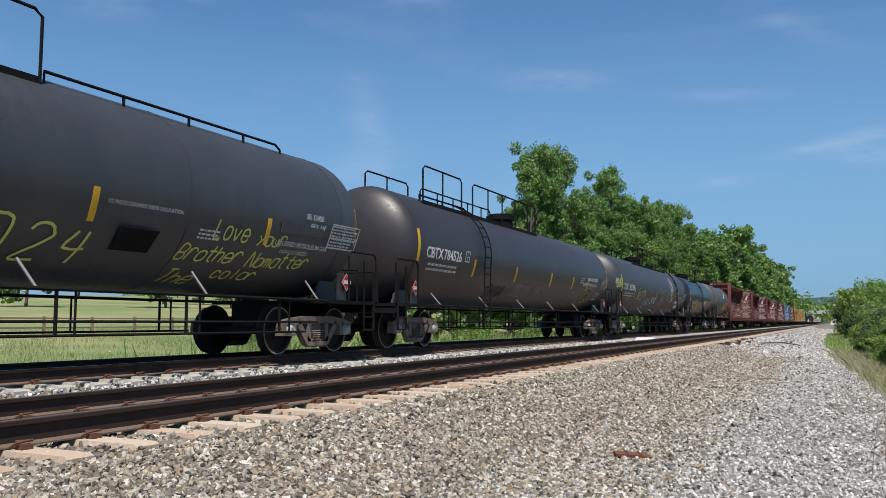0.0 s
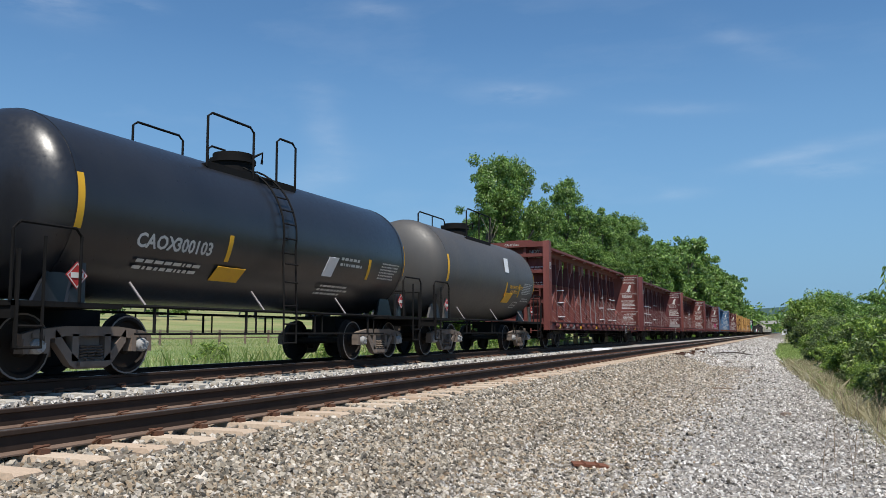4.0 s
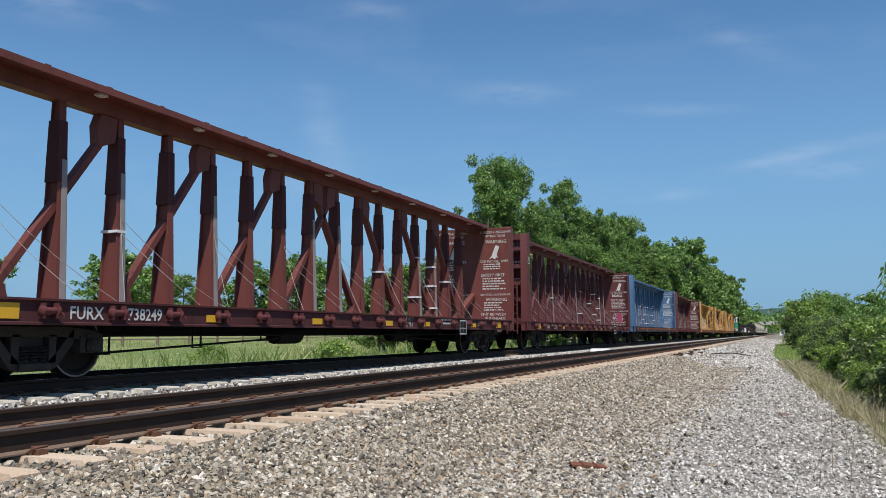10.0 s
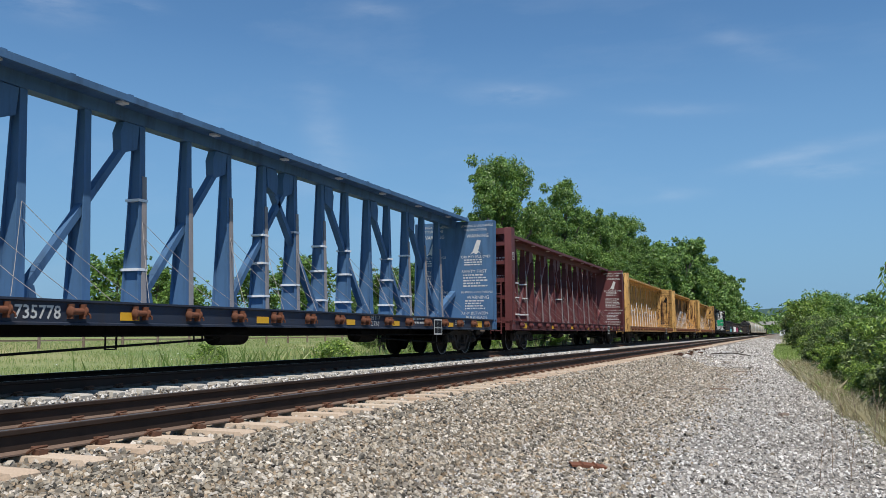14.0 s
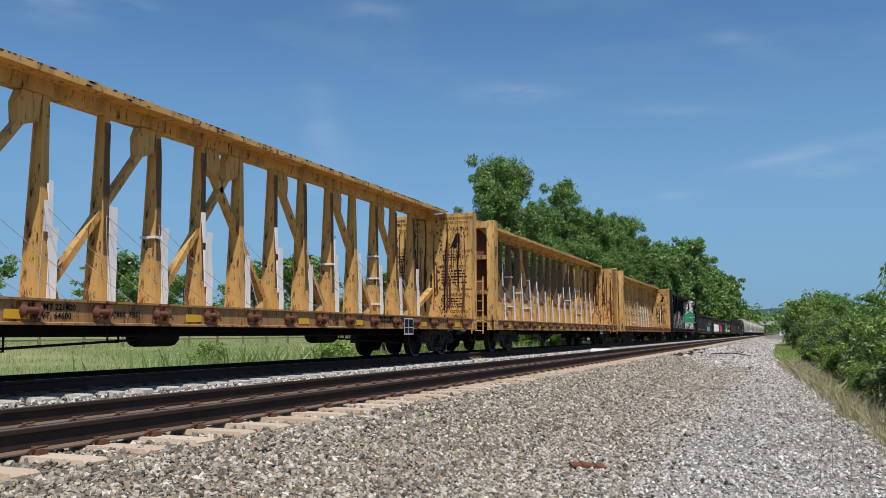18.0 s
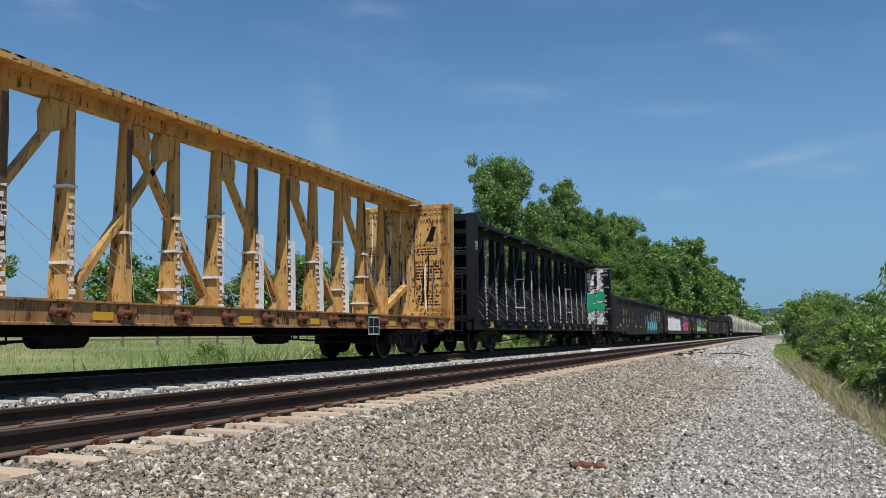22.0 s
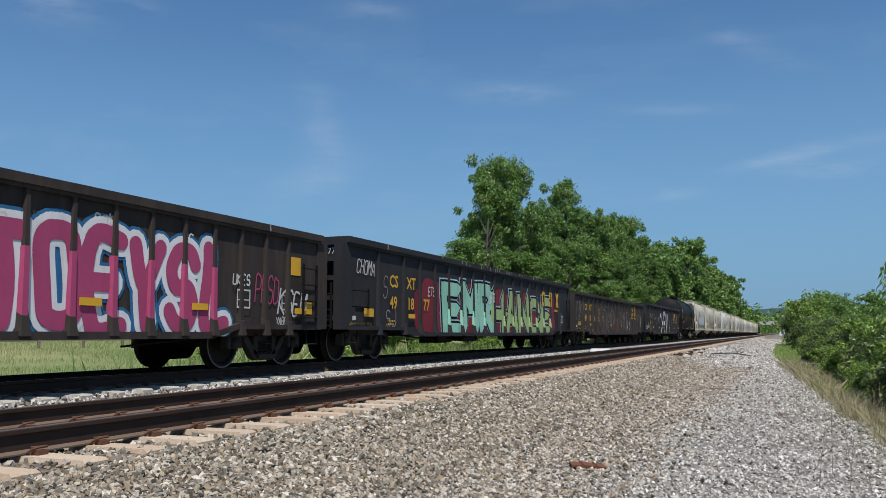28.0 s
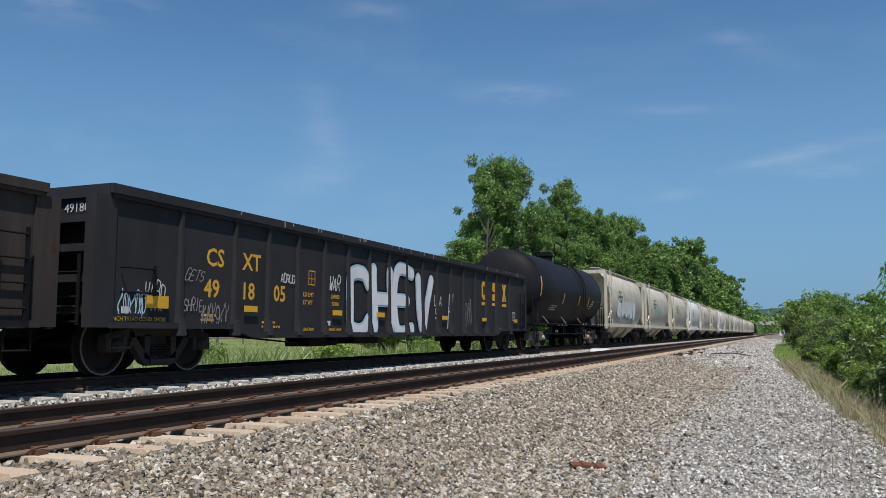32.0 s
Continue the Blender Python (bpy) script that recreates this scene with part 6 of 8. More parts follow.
CBT = dict(r=1.45, zc=2.485, mat=M_BROWNBLACK, label="brown-black liquefied gas tank car with white stencils", top=(-7.6, 1.45), rails=[(-7.6, -5.14), (-4.34, 1.31)], hatch=0.15, ladder=(-4.8,), low_rails=[(-7.6, -4.6)],
           stripes=(-5.55, -2.2, 1.35, 4.05, 6.1), mark="CBTX", num=("784526", 0.27, -8.55, 2.20), boxes=[(0.3, 0.3, -6.25, 2.22), (0.6, 0.32, 7.6, 1.58)], stencils=[(9, 0.98, 0.44, 8.15, 2.0), (3, 0.5, 0.25, 5.0, 2.1)],
           texts=[("NON-ODORIZED", 0.135, 6.14, 2.27, M_WHITE, 0.006, 0.0), ("LIQUEFIED PETROLEUM GAS", 0.115, 5.55, 2.07, M_WHITE, 0.006, 0.0),
                  ("J.K.", 0.62, 5.95, 1.47, M_LIME, 0.035, 0.2), ("J.K.", 0.62, 5.95, 1.47, M_IRON, 0.004, 0.2, 0.004)],
           scrawls=[("GINA", -4.0, 1.38, 0.40, 0.05, M_GUARD, 0.2, 0.66), ("OMECXO", -1.85, 1.46, 0.44, 0.034, M_STRIP, 0.1, 0.44), ("OMECO", 0.1, 1.46, 0.38, 0.026, M_STRIP, 0.1, 0.5), ("EIK", 4.3, 1.45, 0.42, 0.03, M_STRIP, 0.3, 0.8), ("TI", 2.7, 1.6, 0.4, 0.015, M_STRIP)])
TIL = dict(r=1.45, zc=2.485, mat=M_BLACK, label="black liquefied gas tank car with pale sprayed tags", top=(-3.9, 5.2), rails=[(-3.84, 4.94)], hatch=0.0, ladder=(5.5,), low_rails=[(-1.2, 2.0)],
           stripes=(-6.1, -3.65, -0.5, 2.97, 6.25), mark="TILX", num=("303388", 0.29, -8.5, 2.18), boxes=[(0.25, 0.28, -5.25, 2.1), (0.55, 0.42, 7.45, 1.68)], stencils=[(7, 1.05, 0.55, 8.1, 1.95), (3, 1.6, 0.2, 6.3, 2.05), (3, 0.8, 0.25, -10.4, 2.35)],
           patches=[(0.95, 0.34, 5.4, 2.18, M_YEL), (1.2, 0.17, 5.85, 1.80, M_PLAS), (0.7, 0.26, 6.3, 1.52, M_PLAS)],
           texts=[("NON-ODORIZED", 0.10, 5.9, 1.83, M_REDP, 0.0, 0.0), ("LIQUEFIED", 0.08, 6.35, 1.66, M_REDP, 0.0, 0.0)],
           scrawls=[("NIST", -5.35, 1.78, 0.42, 0.05, M_LIME, 0.5, 0.62), ("MOAN", -3.5, 1.86, 0.52, 0.032, M_STRIP, 0.3, 0.72, 0.03), ("70", -0.72, 2.2, 0.3, 0.025, M_STRIP), ("UMXS", -0.1, 2.06, 0.40, 0.03, M_STRIP, 0.2, 0.9), ("24", 1.95, 2.05, 0.38, 0.03, M_STRIP, 0.2, 0.62),
                    ("DESTRO", -3.28, 1.58, 0.28, 0.03, M_SKYB, 0.2, 0.60), ("RXI", -3.2, 1.32, 0.22, 0.024, M_SKYB, 0.2, 0.7), ("BINK", -1.5, 1.66, 0.36, 0.05, M_PLAS, 0.1, 0.66), ("REU", 1.1, 1.84, 0.26, 0.03, M_SKYB), ("ACWSTECOAT", 0.5, 1.56, 0.22, 0.024, M_STRIP, 0.2, 0.62),
                    ("CERE", 3.85, 1.86, 0.30, 0.034, M_PLAS, 0.1, 0.62, 0.02), ("CERE", 3.82, 2.22, 0.30, 0.034, M_PLAS, 0.1, 0.62, 0.02), ("CERE", 3.8, 2.58, 0.30, 0.034, M_PLAS, 0.1, 0.62, 0.02), ("CERE", 3.76, 2.94, 0.30, 0.034, M_PLAS, 0.1, 0.62, 0.02)],
           tags=[(0.9, 0.35, -7.5, 1.6, 6, 0.012, M_STRIP), (0.7, 0.4, -6.45, 1.55, 6, 0.010, M_STRIP), (1.3, 0.6, -10.2, 2.1, 6, 0.04, M_LIME)])
CAO = dict(r=1.38, zc=2.50, mat=M_GLOSSY, label="glossy black caustic tank car, short and clean", top=(-1.9, 1.0), rails=[(-1.9, -0.5), (0.3, 1.0)], hatch=0.0, ladder=(-0.1,), low=False, truck_in=2.15,
           stripes=(-1.85, 3.45), mark="CAOX", num=("300103", 0.23, -4.05, 1.95), patches=[(0.8, 0.32, -2.0, 1.56, M_YEL), (0.4, 0.45, 1.5, 1.85, M_PLAS)], stencils=[(6, 0.95, 0.45, 4.0, 1.9), (3, 1.3, 0.35, 1.6, 1.45), (2, 1.0, 0.25, 2.1, 2.05)], boxes=[])
SOD = dict(r=1.42, zc=2.54, mat=M_GREYTANK, label="dusty dark grey caustic tank car with yellow lettering", top=(-1.4, 0.93), rails=[(-1.4, 0.93)], hatch=-0.2, ladder=(), low=False, truck_in=2.2,
           stripes=(1.12, 2.62), patches=[(0.75, 0.40, 1.12, 1.70, M_YEL), (0.42, 0.5, 0.92, 2.72, M_PLAS)], boxes=[(0.5, 0.3, 2.37, 1.55)], stencils=[(7, 1.05, 0.45, 2.95, 2.02), (2, 0.9, 0.2, 3.2, 1.75)],
           texts=[("SODIUM HYDROXIDE", 0.115, 1.50, 2.20, M_YEL, 0.003, 0.0), ("SOLUTION", 0.13, 1.68, 2.03, M_YEL, 0.003, 0.0)])
GAT = dict(r=1.50, zc=2.55, mat=M_CBLACK, label="plain black tank car with a round girth weld", top=(-1.2, 1.2), rails=[(-1.2, 1.2)], hatch=0.0, ladder=(1.6,), low=False, truck_in=2.1, diamond=False,
           stripes=(-2.0, 1.0, 3.0), stencils=[(3, 1.2, 0.3, -3.8, 1.6), (4, 0.6, 0.5, 3.4, 1.8)], seams=(1.2, -5.9, 5.9))

JOINTS = [-5.0, 16.0, 37.03, 58.1, 71.65, 83.45]
for i, sp in enumerate((LPG, CBT, TIL, CAO, SOD)):
    CARS.append(tank_car(JOINTS[i], JOINTS[i + 1], sp))

KITS = {"red": centerbeam_meshes(M_RED, "red"), "dark": centerbeam_meshes(M_RED2, "dark"), "blue": centerbeam_meshes(M_BLUE, "blue"), "yellow": centerbeam_meshes(M_YELLOW, "yellow"),
        "scarred": centerbeam_meshes(M_YELLOW, "scarred", 4.34, 0.07), "black": centerbeam_meshes(M_CBLACK, "black")}
CB0 = 95.72


def clover_shapes():
    """Green four-leaf clover sprayed over bare pale strips on the far bulkhead."""
    out = []
    r2 = random.Random(8)
    for x0 in (0.14, 0.30, 0.66, 0.82):
        z = 1.12
        while z < 4.2:
            w, h = r2.uniform(0.12, 0.24), r2.uniform(0.05, 0.28)
            if r2.random() < 0.93:
                a = x0 + r2.uniform(-.04, .04)
                pts = [(a, z), (a + w, z + r2.uniform(-.03, .03)), (a + w + r2.uniform(-.03, .03), z + h), (a + r2.uniform(-.02, .02), z + h + r2.uniform(-.02, .03))]
                out.append(("bare_patch", Shape().prism(pts, "y", CB_IN - 0.003 - 0.002 * r2.random(), CB_IN - 0.010), M_STRIP if r2.random() < 0.3 else M_PLAS, "pale patch scraped bare of paint"))
            z += h + r2.uniform(0.0, 0.05)
    for cx, cz in ((0.36, 2.60), (0.86, 2.70), (0.34, 2.06), (0.86, 2.12)):
        r2 = random.Random(int(cz * 100))
        pts = blob(r2, cx, cz, 0.49, 0.53, 26, 0.07)
        out.append(("clover_leaf", Shape().prism(pts, "y", CB_IN - 0.012, CB_IN - 0.02), M_GREEN, "sprayed green clover leaf"))
    return out


CLOVER = clover_shapes()
PATCH = [("bare_patch", Shape().prism([(0.35, 1.1), (1.3, 1.1), (1.3, 1.38), (0.4, 1.42)], "y", CB_IN - 0.008, CB_IN - 0.012), M_STRIP, "pale tan patch at the foot of the bulkhead")]
SMEAR = [("pink_smear", Shape().prism(blob(random.Random(5), 0.85, 1.6, 0.36, 0.55, 26, 0.08), "y", CB_IN - 0.008, CB_IN - 0.012), M_PINK, "smear of pink spray paint")]
BEAMS = [("red", dict(mark="NDYX", num="738229", label="oxide red centre-beam lumber car, empty, with slack cables", band=0.15)),
         ("dark", dict(mark="FURX", num="738219", label="maroon centre-beam lumber car, empty, with strapped uprights", band=0.5, extra=PATCH)),
         ("red", dict(mark="FURX", num="738249", label="oxide red centre-beam lumber car, empty, some strap bands", band=0.4)),
         ("dark", dict(mark="FURX", num="738191", label="maroon centre-beam lumber car, empty, a pink smear on its bulkhead", band=0.3, extra=SMEAR)),
         ("blue", dict(mark="NDYX", num="735778", label="faded blue centre-beam lumber car, empty, with strap bands", band=0.5)),
         ("dark", dict(num="", label="dark red centre-beam lumber car, empty", band=0.2)),
         ("yellow", dict(num="", label="rusty yellow centre-beam lumber car with torn white wrap", shift=-0.10, torn=0.4, wrap=0.95, worn=0.8, sill_text=[('LD LMT 221400', -5.45, 0.945), ('LT WT  64600', -5.45, 0.83), ('286K  FBS', -3.98, 0.87)], streaks=34, ink=M_IRON, strip=False)),
         ("scarred", dict(vee=True, shift=-0.10, mark="STZX", num="26988", label="rusty yellow centre-beam lumber car, scarred bulkheads, torn wrap", notice=False, web=[(-10.98, -8.0), (8.0, 10.98)], torn=0.5, wrap=1.0, sheath=0.85, streaks=34, ink=M_IRON, strip=False)),
         ("yellow", dict(mark="TZX", num="2637", label="golden yellow centre-beam lumber car, dark worn notices", shift=-0.10, torn=0.15, wrap=0.2, worn=0.5, scuff=0.7, band=0.5, sill_text=[('LD LMT 225400', -5.45, 0.945), ('LT WT  60600', -5.45, 0.83)], streaks=26, streak_mats=(M_RUSTY, M_IRON, M_PLAS, M_STRIP), ink=M_IRON, strip=False)),
         ("black", dict(num="600939", num_h=0.24, num_y=-3.20, shift=-0.20, sill_text=[("LD LMT 223500", -0.42, 0.945), ("LT WT  62500", -0.42, 0.83)], label="black centre-beam lumber car with scuffed white uprights and a green clover", torn=0.3, band=0.3, scuff=1.0, streaks=10, streak_mats=(M_PLAS, M_PLAS, M_STRIP), extra=CLOVER, strip=False))]
for i, (k, sp) in enumerate(BEAMS):
    CARS.append(centerbeam(CB0 + CB_LEN * i, KITS[k], sp))

GK = {"black": gondola_meshes(M_GON, RIBS_WIDE), "brown": gondola_meshes(M_GONB, RIBS_WIDE), "close": gondola_meshes(M_GONB, RIBS_CLOSE)}
SILVER = [(M_SKYB, 0.16), (M_PLAS, 0.09)]
GONS = [("black", dict(num="491850", label="black gondola with yellow numbers and a teal graffiti piece", art=[(3.2, 1.35, 2.6, 0.75, 4, [(M_MAROON, 0.2, 0)], 33, 0.1)],
                       piece=[("IANM", 1.35, 0.58, 4.9, 1.32, 0.30, [(M_PLAS, 0.13), (M_IRON, 0.06), (M_TEAL, 0.02)], False)], rib_coat=[(1.9, 6.2, 1.45, M_TEAL)], mark=(5.7, 6.75, 7.8),
                       scrawls=[("SOIB", 0.35, 1.0, 0.32, 0.03, M_PLAS, 0.4, 0.3, 0.22)],
                       tags=[(0.6, 0.5, -10.1, 1.05, 2, 0.02, M_STRIP), (0.7, 0.9, -0.9, 0.75, 2, 0.012, M_STRIP)])),
        ("close", dict(num="491812", label="brown-black gondola covered in pink and white graffiti lettering", reflect=(-9.75, -3.3, 0.9, 3.96, 6.31, 9.4), mark=(),
                       art=[(-8.6, 1.35, 8.9, 0.62, 15, [(M_SKYB, 0.10, 0)], 12, 0.0)],
                       piece=[("TERRN", -8.7, 0.62, 9.1, 1.28, 0.42, SILVER), ("TOEYSL", 2.35, 0.64, 5.05, 1.46, 0.27, [(M_SBLUE, 0.15), (M_PLAS, 0.10), (M_PINK, 0.0)])],
                       rib_coat=[(-8.5, 0.4, 1.9, M_PLAS), (2.9, 7.3, 1.75, M_PINK)],
                       scrawls=[("TGE", 0.48, 1.48, 0.34, 0.04, M_WHITE), ("RONIN", 1.02, 1.26, 0.26, 0.022, M_WHITE, 0.1, 0.34), ("AGER", 1.85, 1.35, 0.32, 0.03, M_WHITE, 0.1, 0.40), ("S", 2.0, 0.95, 0.32, 0.03, M_WHITE, 0.3), ("PIKEN", 0.2, 0.92, 0.26, 0.035, M_WHITE, 0.1, 0.44), ("2011", 1.08, 0.70, 0.16, 0.025, M_WHITE, 0.3),
                                ("OEP", 2.62, 1.82, 0.30, 0.035, M_WHITE, 0.1, 0.42), ("BOK", 4.2, 2.14, 0.2, 0.03, M_WHITE), ("HAE", 5.95, 2.02, 0.2, 0.028, M_WHITE), ("PRSD", 8.1, 1.2, 0.5, 0.03, M_PINK, 0.1, 0.3), ("KSEM", 8.85, 1.0, 0.45, 0.045, M_WHITE, 0.2, 0.44), ("YABER", 8.8, 0.8, 0.14, 0.02, M_WHITE), ("UKES", 7.4, 1.5, 0.2, 0.03, M_WHITE, 0.1, 0.5)],
                       plates=[(0.34, 0.36, 9.32, 1.78, M_YEL), (0.36, 0.24, 9.75, 1.02, M_YEL)], boxes=[(0.40, 0.34, 7.52, 1.08)], over_tags=[(7.6, 1.0, -8.2, 0.8, 13, 0.022, M_IRON), (5.0, 0.6, -6.0, 0.9, 7, 0.05, M_SKYB), (4.0, 0.7, -4.5, 1.0, 6, 0.03, M_GREYB)])),
        ("black", dict(num="491877", label="black gondola with mint and green graffiti on red", over=True, reflect=(-9.64, -7.17), art=[(-6.4, 0.62, 14.2, 1.35, 12, [(M_MAROON, 0.34, 0)], 33, 0.1)],
                       piece=[("EMR", -4.75, 0.58, 4.5, 1.62, 0.36, [(M_SKYB, 0.13), (M_IRON, 0.09), (M_MINT, 0.02)], False, 0.12), ("HANCE", -0.5, 0.58, 7.6, 1.50, 0.31, [(M_SKYB, 0.13), (M_IRON, 0.09), (M_LEAFG, 0.02)], False, 0.12)],
                       rib_coat=[(-5.0, -0.9, 1.35, M_MINT), (0.0, 7.2, 1.3, M_LEAFG)], mark=(5.75, 6.85, 7.92),
                       scrawls=[("CHOMA", -9.95, 2.02, 0.30, 0.03, M_WHITE, 0.2, 0.46, -0.01), ("ETS", -5.8, 1.66, 0.24, 0.03, M_WHITE), ("UFO", -0.78, 1.62, 0.28, 0.045, M_PLAS, 0.1, 0.56, 0.03), ("SOLA", 6.9, 1.5, 0.2, 0.025, M_PINK), ("S", -8.6, 1.5, 0.5, 0.025, M_STRIP), ("SJ", -8.4, 0.8, 0.4, 0.03, M_STRIP, 0.0, 0.6)],
                       tags=[(0.5, 0.6, 8.6, 0.9, 3, 0.02, M_STRIP)])),
        ("brown", dict(num="490826", label="weathered brown gondola with ghostly pale scrawls", mark=(5.05, 5.85, 6.65), reflect=(-9.64, -7.17, -1.56, 1.68, 5.0),
                       art=[(0.0, 0.66, 0.75, 0.85, 1, [(M_RUSTP, 0.0, 0)], 3)],
                       scrawls=[("TOES", -4.5, 0.75, 1.15, 0.028, M_STRIP, 0.1, 0.42), ("FANUR", 1.0, 0.8, 1.1, 0.028, M_STRIP, 0.1, 0.42), ("DUST", 7.4, 1.45, 0.4, 0.02, M_STRIP, 0.2, 0.5)],
                       tags=[(1.6, 1.5, -10.0, 0.8, 4, 0.03, M_STRIP), (3.6, 1.4, -5.4, 0.7, 9, 0.02, M_STRIP), (2.0, 1.3, -2.4, 0.7, 6, 0.025, M_STRIP), (1.0, 1.2, -1.4, 0.9, 4, 0.02, M_STRIP), (3.8, 1.2, 0.9, 0.75, 11, 0.018, M_STRIP), (1.2, 0.6, 3.6, 0.75, 4, 0.05, M_WHITE), (0.6, 0.5, 8.9, 1.3, 3, 0.015, M_WHITE)])),
        ("black", dict(num="491805", label="black gondola with tall silver graffiti letters", piece=[("CHEV", -3.35, 0.60, 4.9, 1.62, 0.27, [(M_IRON, 0.09), (M_SKYB, 0.045), (M_PLAS, 0.0)])], mark=(5.7, 6.75, 7.8),
                       scrawls=[("WABD", -9.65, 1.15, 0.26, 0.02, M_WHITE, 0.1, 0.34), ("FPK", -9.5, 0.98, 0.13, 0.014, M_WHITE), ("GETS", -8.75, 1.5, 0.18, 0.016, M_STRIP, 0.5), ("SHRIE", -8.75, 1.0, 0.2, 0.02, M_STRIP, 0.1, 0.36), ("ADRUG", -5.95, 1.62, 0.17, 0.022, M_WHITE, 0.1, 0.44), ("WAR", -4.1, 1.55, 0.3, 0.03, M_WHITE, 0.2, 0.4), ("URA", 1.7, 1.4, 0.28, 0.03, M_WHITE), ("SO", 1.75, 1.05, 0.24, 0.03, M_WHITE), ("H", 2.7, 0.75, 1.1, 0.05, M_WHITE, 0.15, 0.28)],
                       tags=[(0.6, 0.45, -10.2, 0.85, 5, 0.018, M_SKYB), (0.75, 0.42, -8.3, 0.75, 6, 0.018, M_STRIP), (0.5, 1.0, 4.2, 0.8, 3, 0.02, M_STRIP)]))]
for i, (k, sp) in enumerate(GONS):
    CARS.append(gondola(329.0 + G_LEN * i, GK[k], sp))
CARS.append(tank_car(438.9, 453.6, GAT))
HK = [hopper_meshes(M_HOP, "grey"), hopper_meshes(M_HOP2, "white")]
for i in range(18):
    art = [(-4.2, 1.5, 6.5, 1.5, 5, [(M_TEAL, 0.1, 0), (M_WHITE, -0.1, 1)], 60)] if i == 0 else ([(-4.0, 2.3, 4.0, 1.0, 4, [(M_MINT, 0.1, 0)], 61)] if i == 1 else None)
    CARS.append(hopper(453.6 + H_LEN * i, HK[0 if i % 3 else 1] if i else HK[0], "dusty light grey covered hopper car" + (" with blue-green graffiti" if i < 2 else ""), art))
for i in range(2):
    CARS.append(tank_car(715.6 + 16.5 * i, 732.0 + 16.5 * i, GAT))


# ---- plants and stones ----
def quick_mesh(name, verts, faces, mat, smooth=False):
    """A mesh from number arrays: verts (n, 3), faces (m, k)."""
    me = bpy.data.meshes.new(name)
    m, k = faces.shape
    me.vertices.add(len(verts))
    me.vertices.foreach_set("co", verts.astype(np.float32).ravel())
    me.loops.add(m * k)
    me.loops.foreach_set("vertex_index", faces.astype(np.int32).ravel())
    me.polygons.add(m)
    me.polygons.foreach_set("loop_start", np.arange(0, m * k, k, dtype=np.int32))
    me.update(calc_edges=True)
    me.materials.append(mat)
    me.shade_flat()
    return me


def unit(v):
    return v / np.maximum(1e-9, np.linalg.norm(v, axis=1, keepdims=True))


def leaf_cards(rng, centres, size, up=0.1, out=None):
    """One small pointed leaf blade at each centre."""
    n = len(centres)
    nrm = unit(rng.normal(size=(n, 3)) + np.array([0, 0, up]) + (0.0 if out is None else out))
    a = unit(np.cross(nrm, rng.normal(size=(n, 3))))
    b = np.cross(nrm, a)
    s = size * rng.uniform(0.6, 1.35, (n, 1))
    p = [centres - a * s * 0.55 - b * s * 0.2, centres + a * s * 0.6, centres - a * s * 0.15 + b * s * 0.5]
    v = np.stack(p, 1).reshape(-1, 3)
    f = np.arange(3 * n).reshape(n, 3)
    return v, f


def crown_points(rng, clumps, total):
    """Points in the outer shells of many lumpy clumps, and the way out of the clump at each."""
    vol = np.array([c[3] ** 2 for c in clumps])
    out, way = [], []
    for c, k in zip(clumps, (vol / vol.sum() * total).astype(int)):
        d = unit(rng.normal(size=(k, 3)))
        rad = rng.uniform(0.2, 1.0, (k, 1)) ** 0.4 * (1 + 0.28 * np.sin(d[:, :1] * 7 + c[0]) * np.cos(d[:, 1:2] * 8 + c[1]) + 0.12 * rng.normal(size=(k, 1)))
        out.append(np.array(c[:3]) + d * rad * np.array([c[3], c[3], c[3] * 0.8]))
        way.append(d)
    return np.concatenate(out), np.concatenate(way)


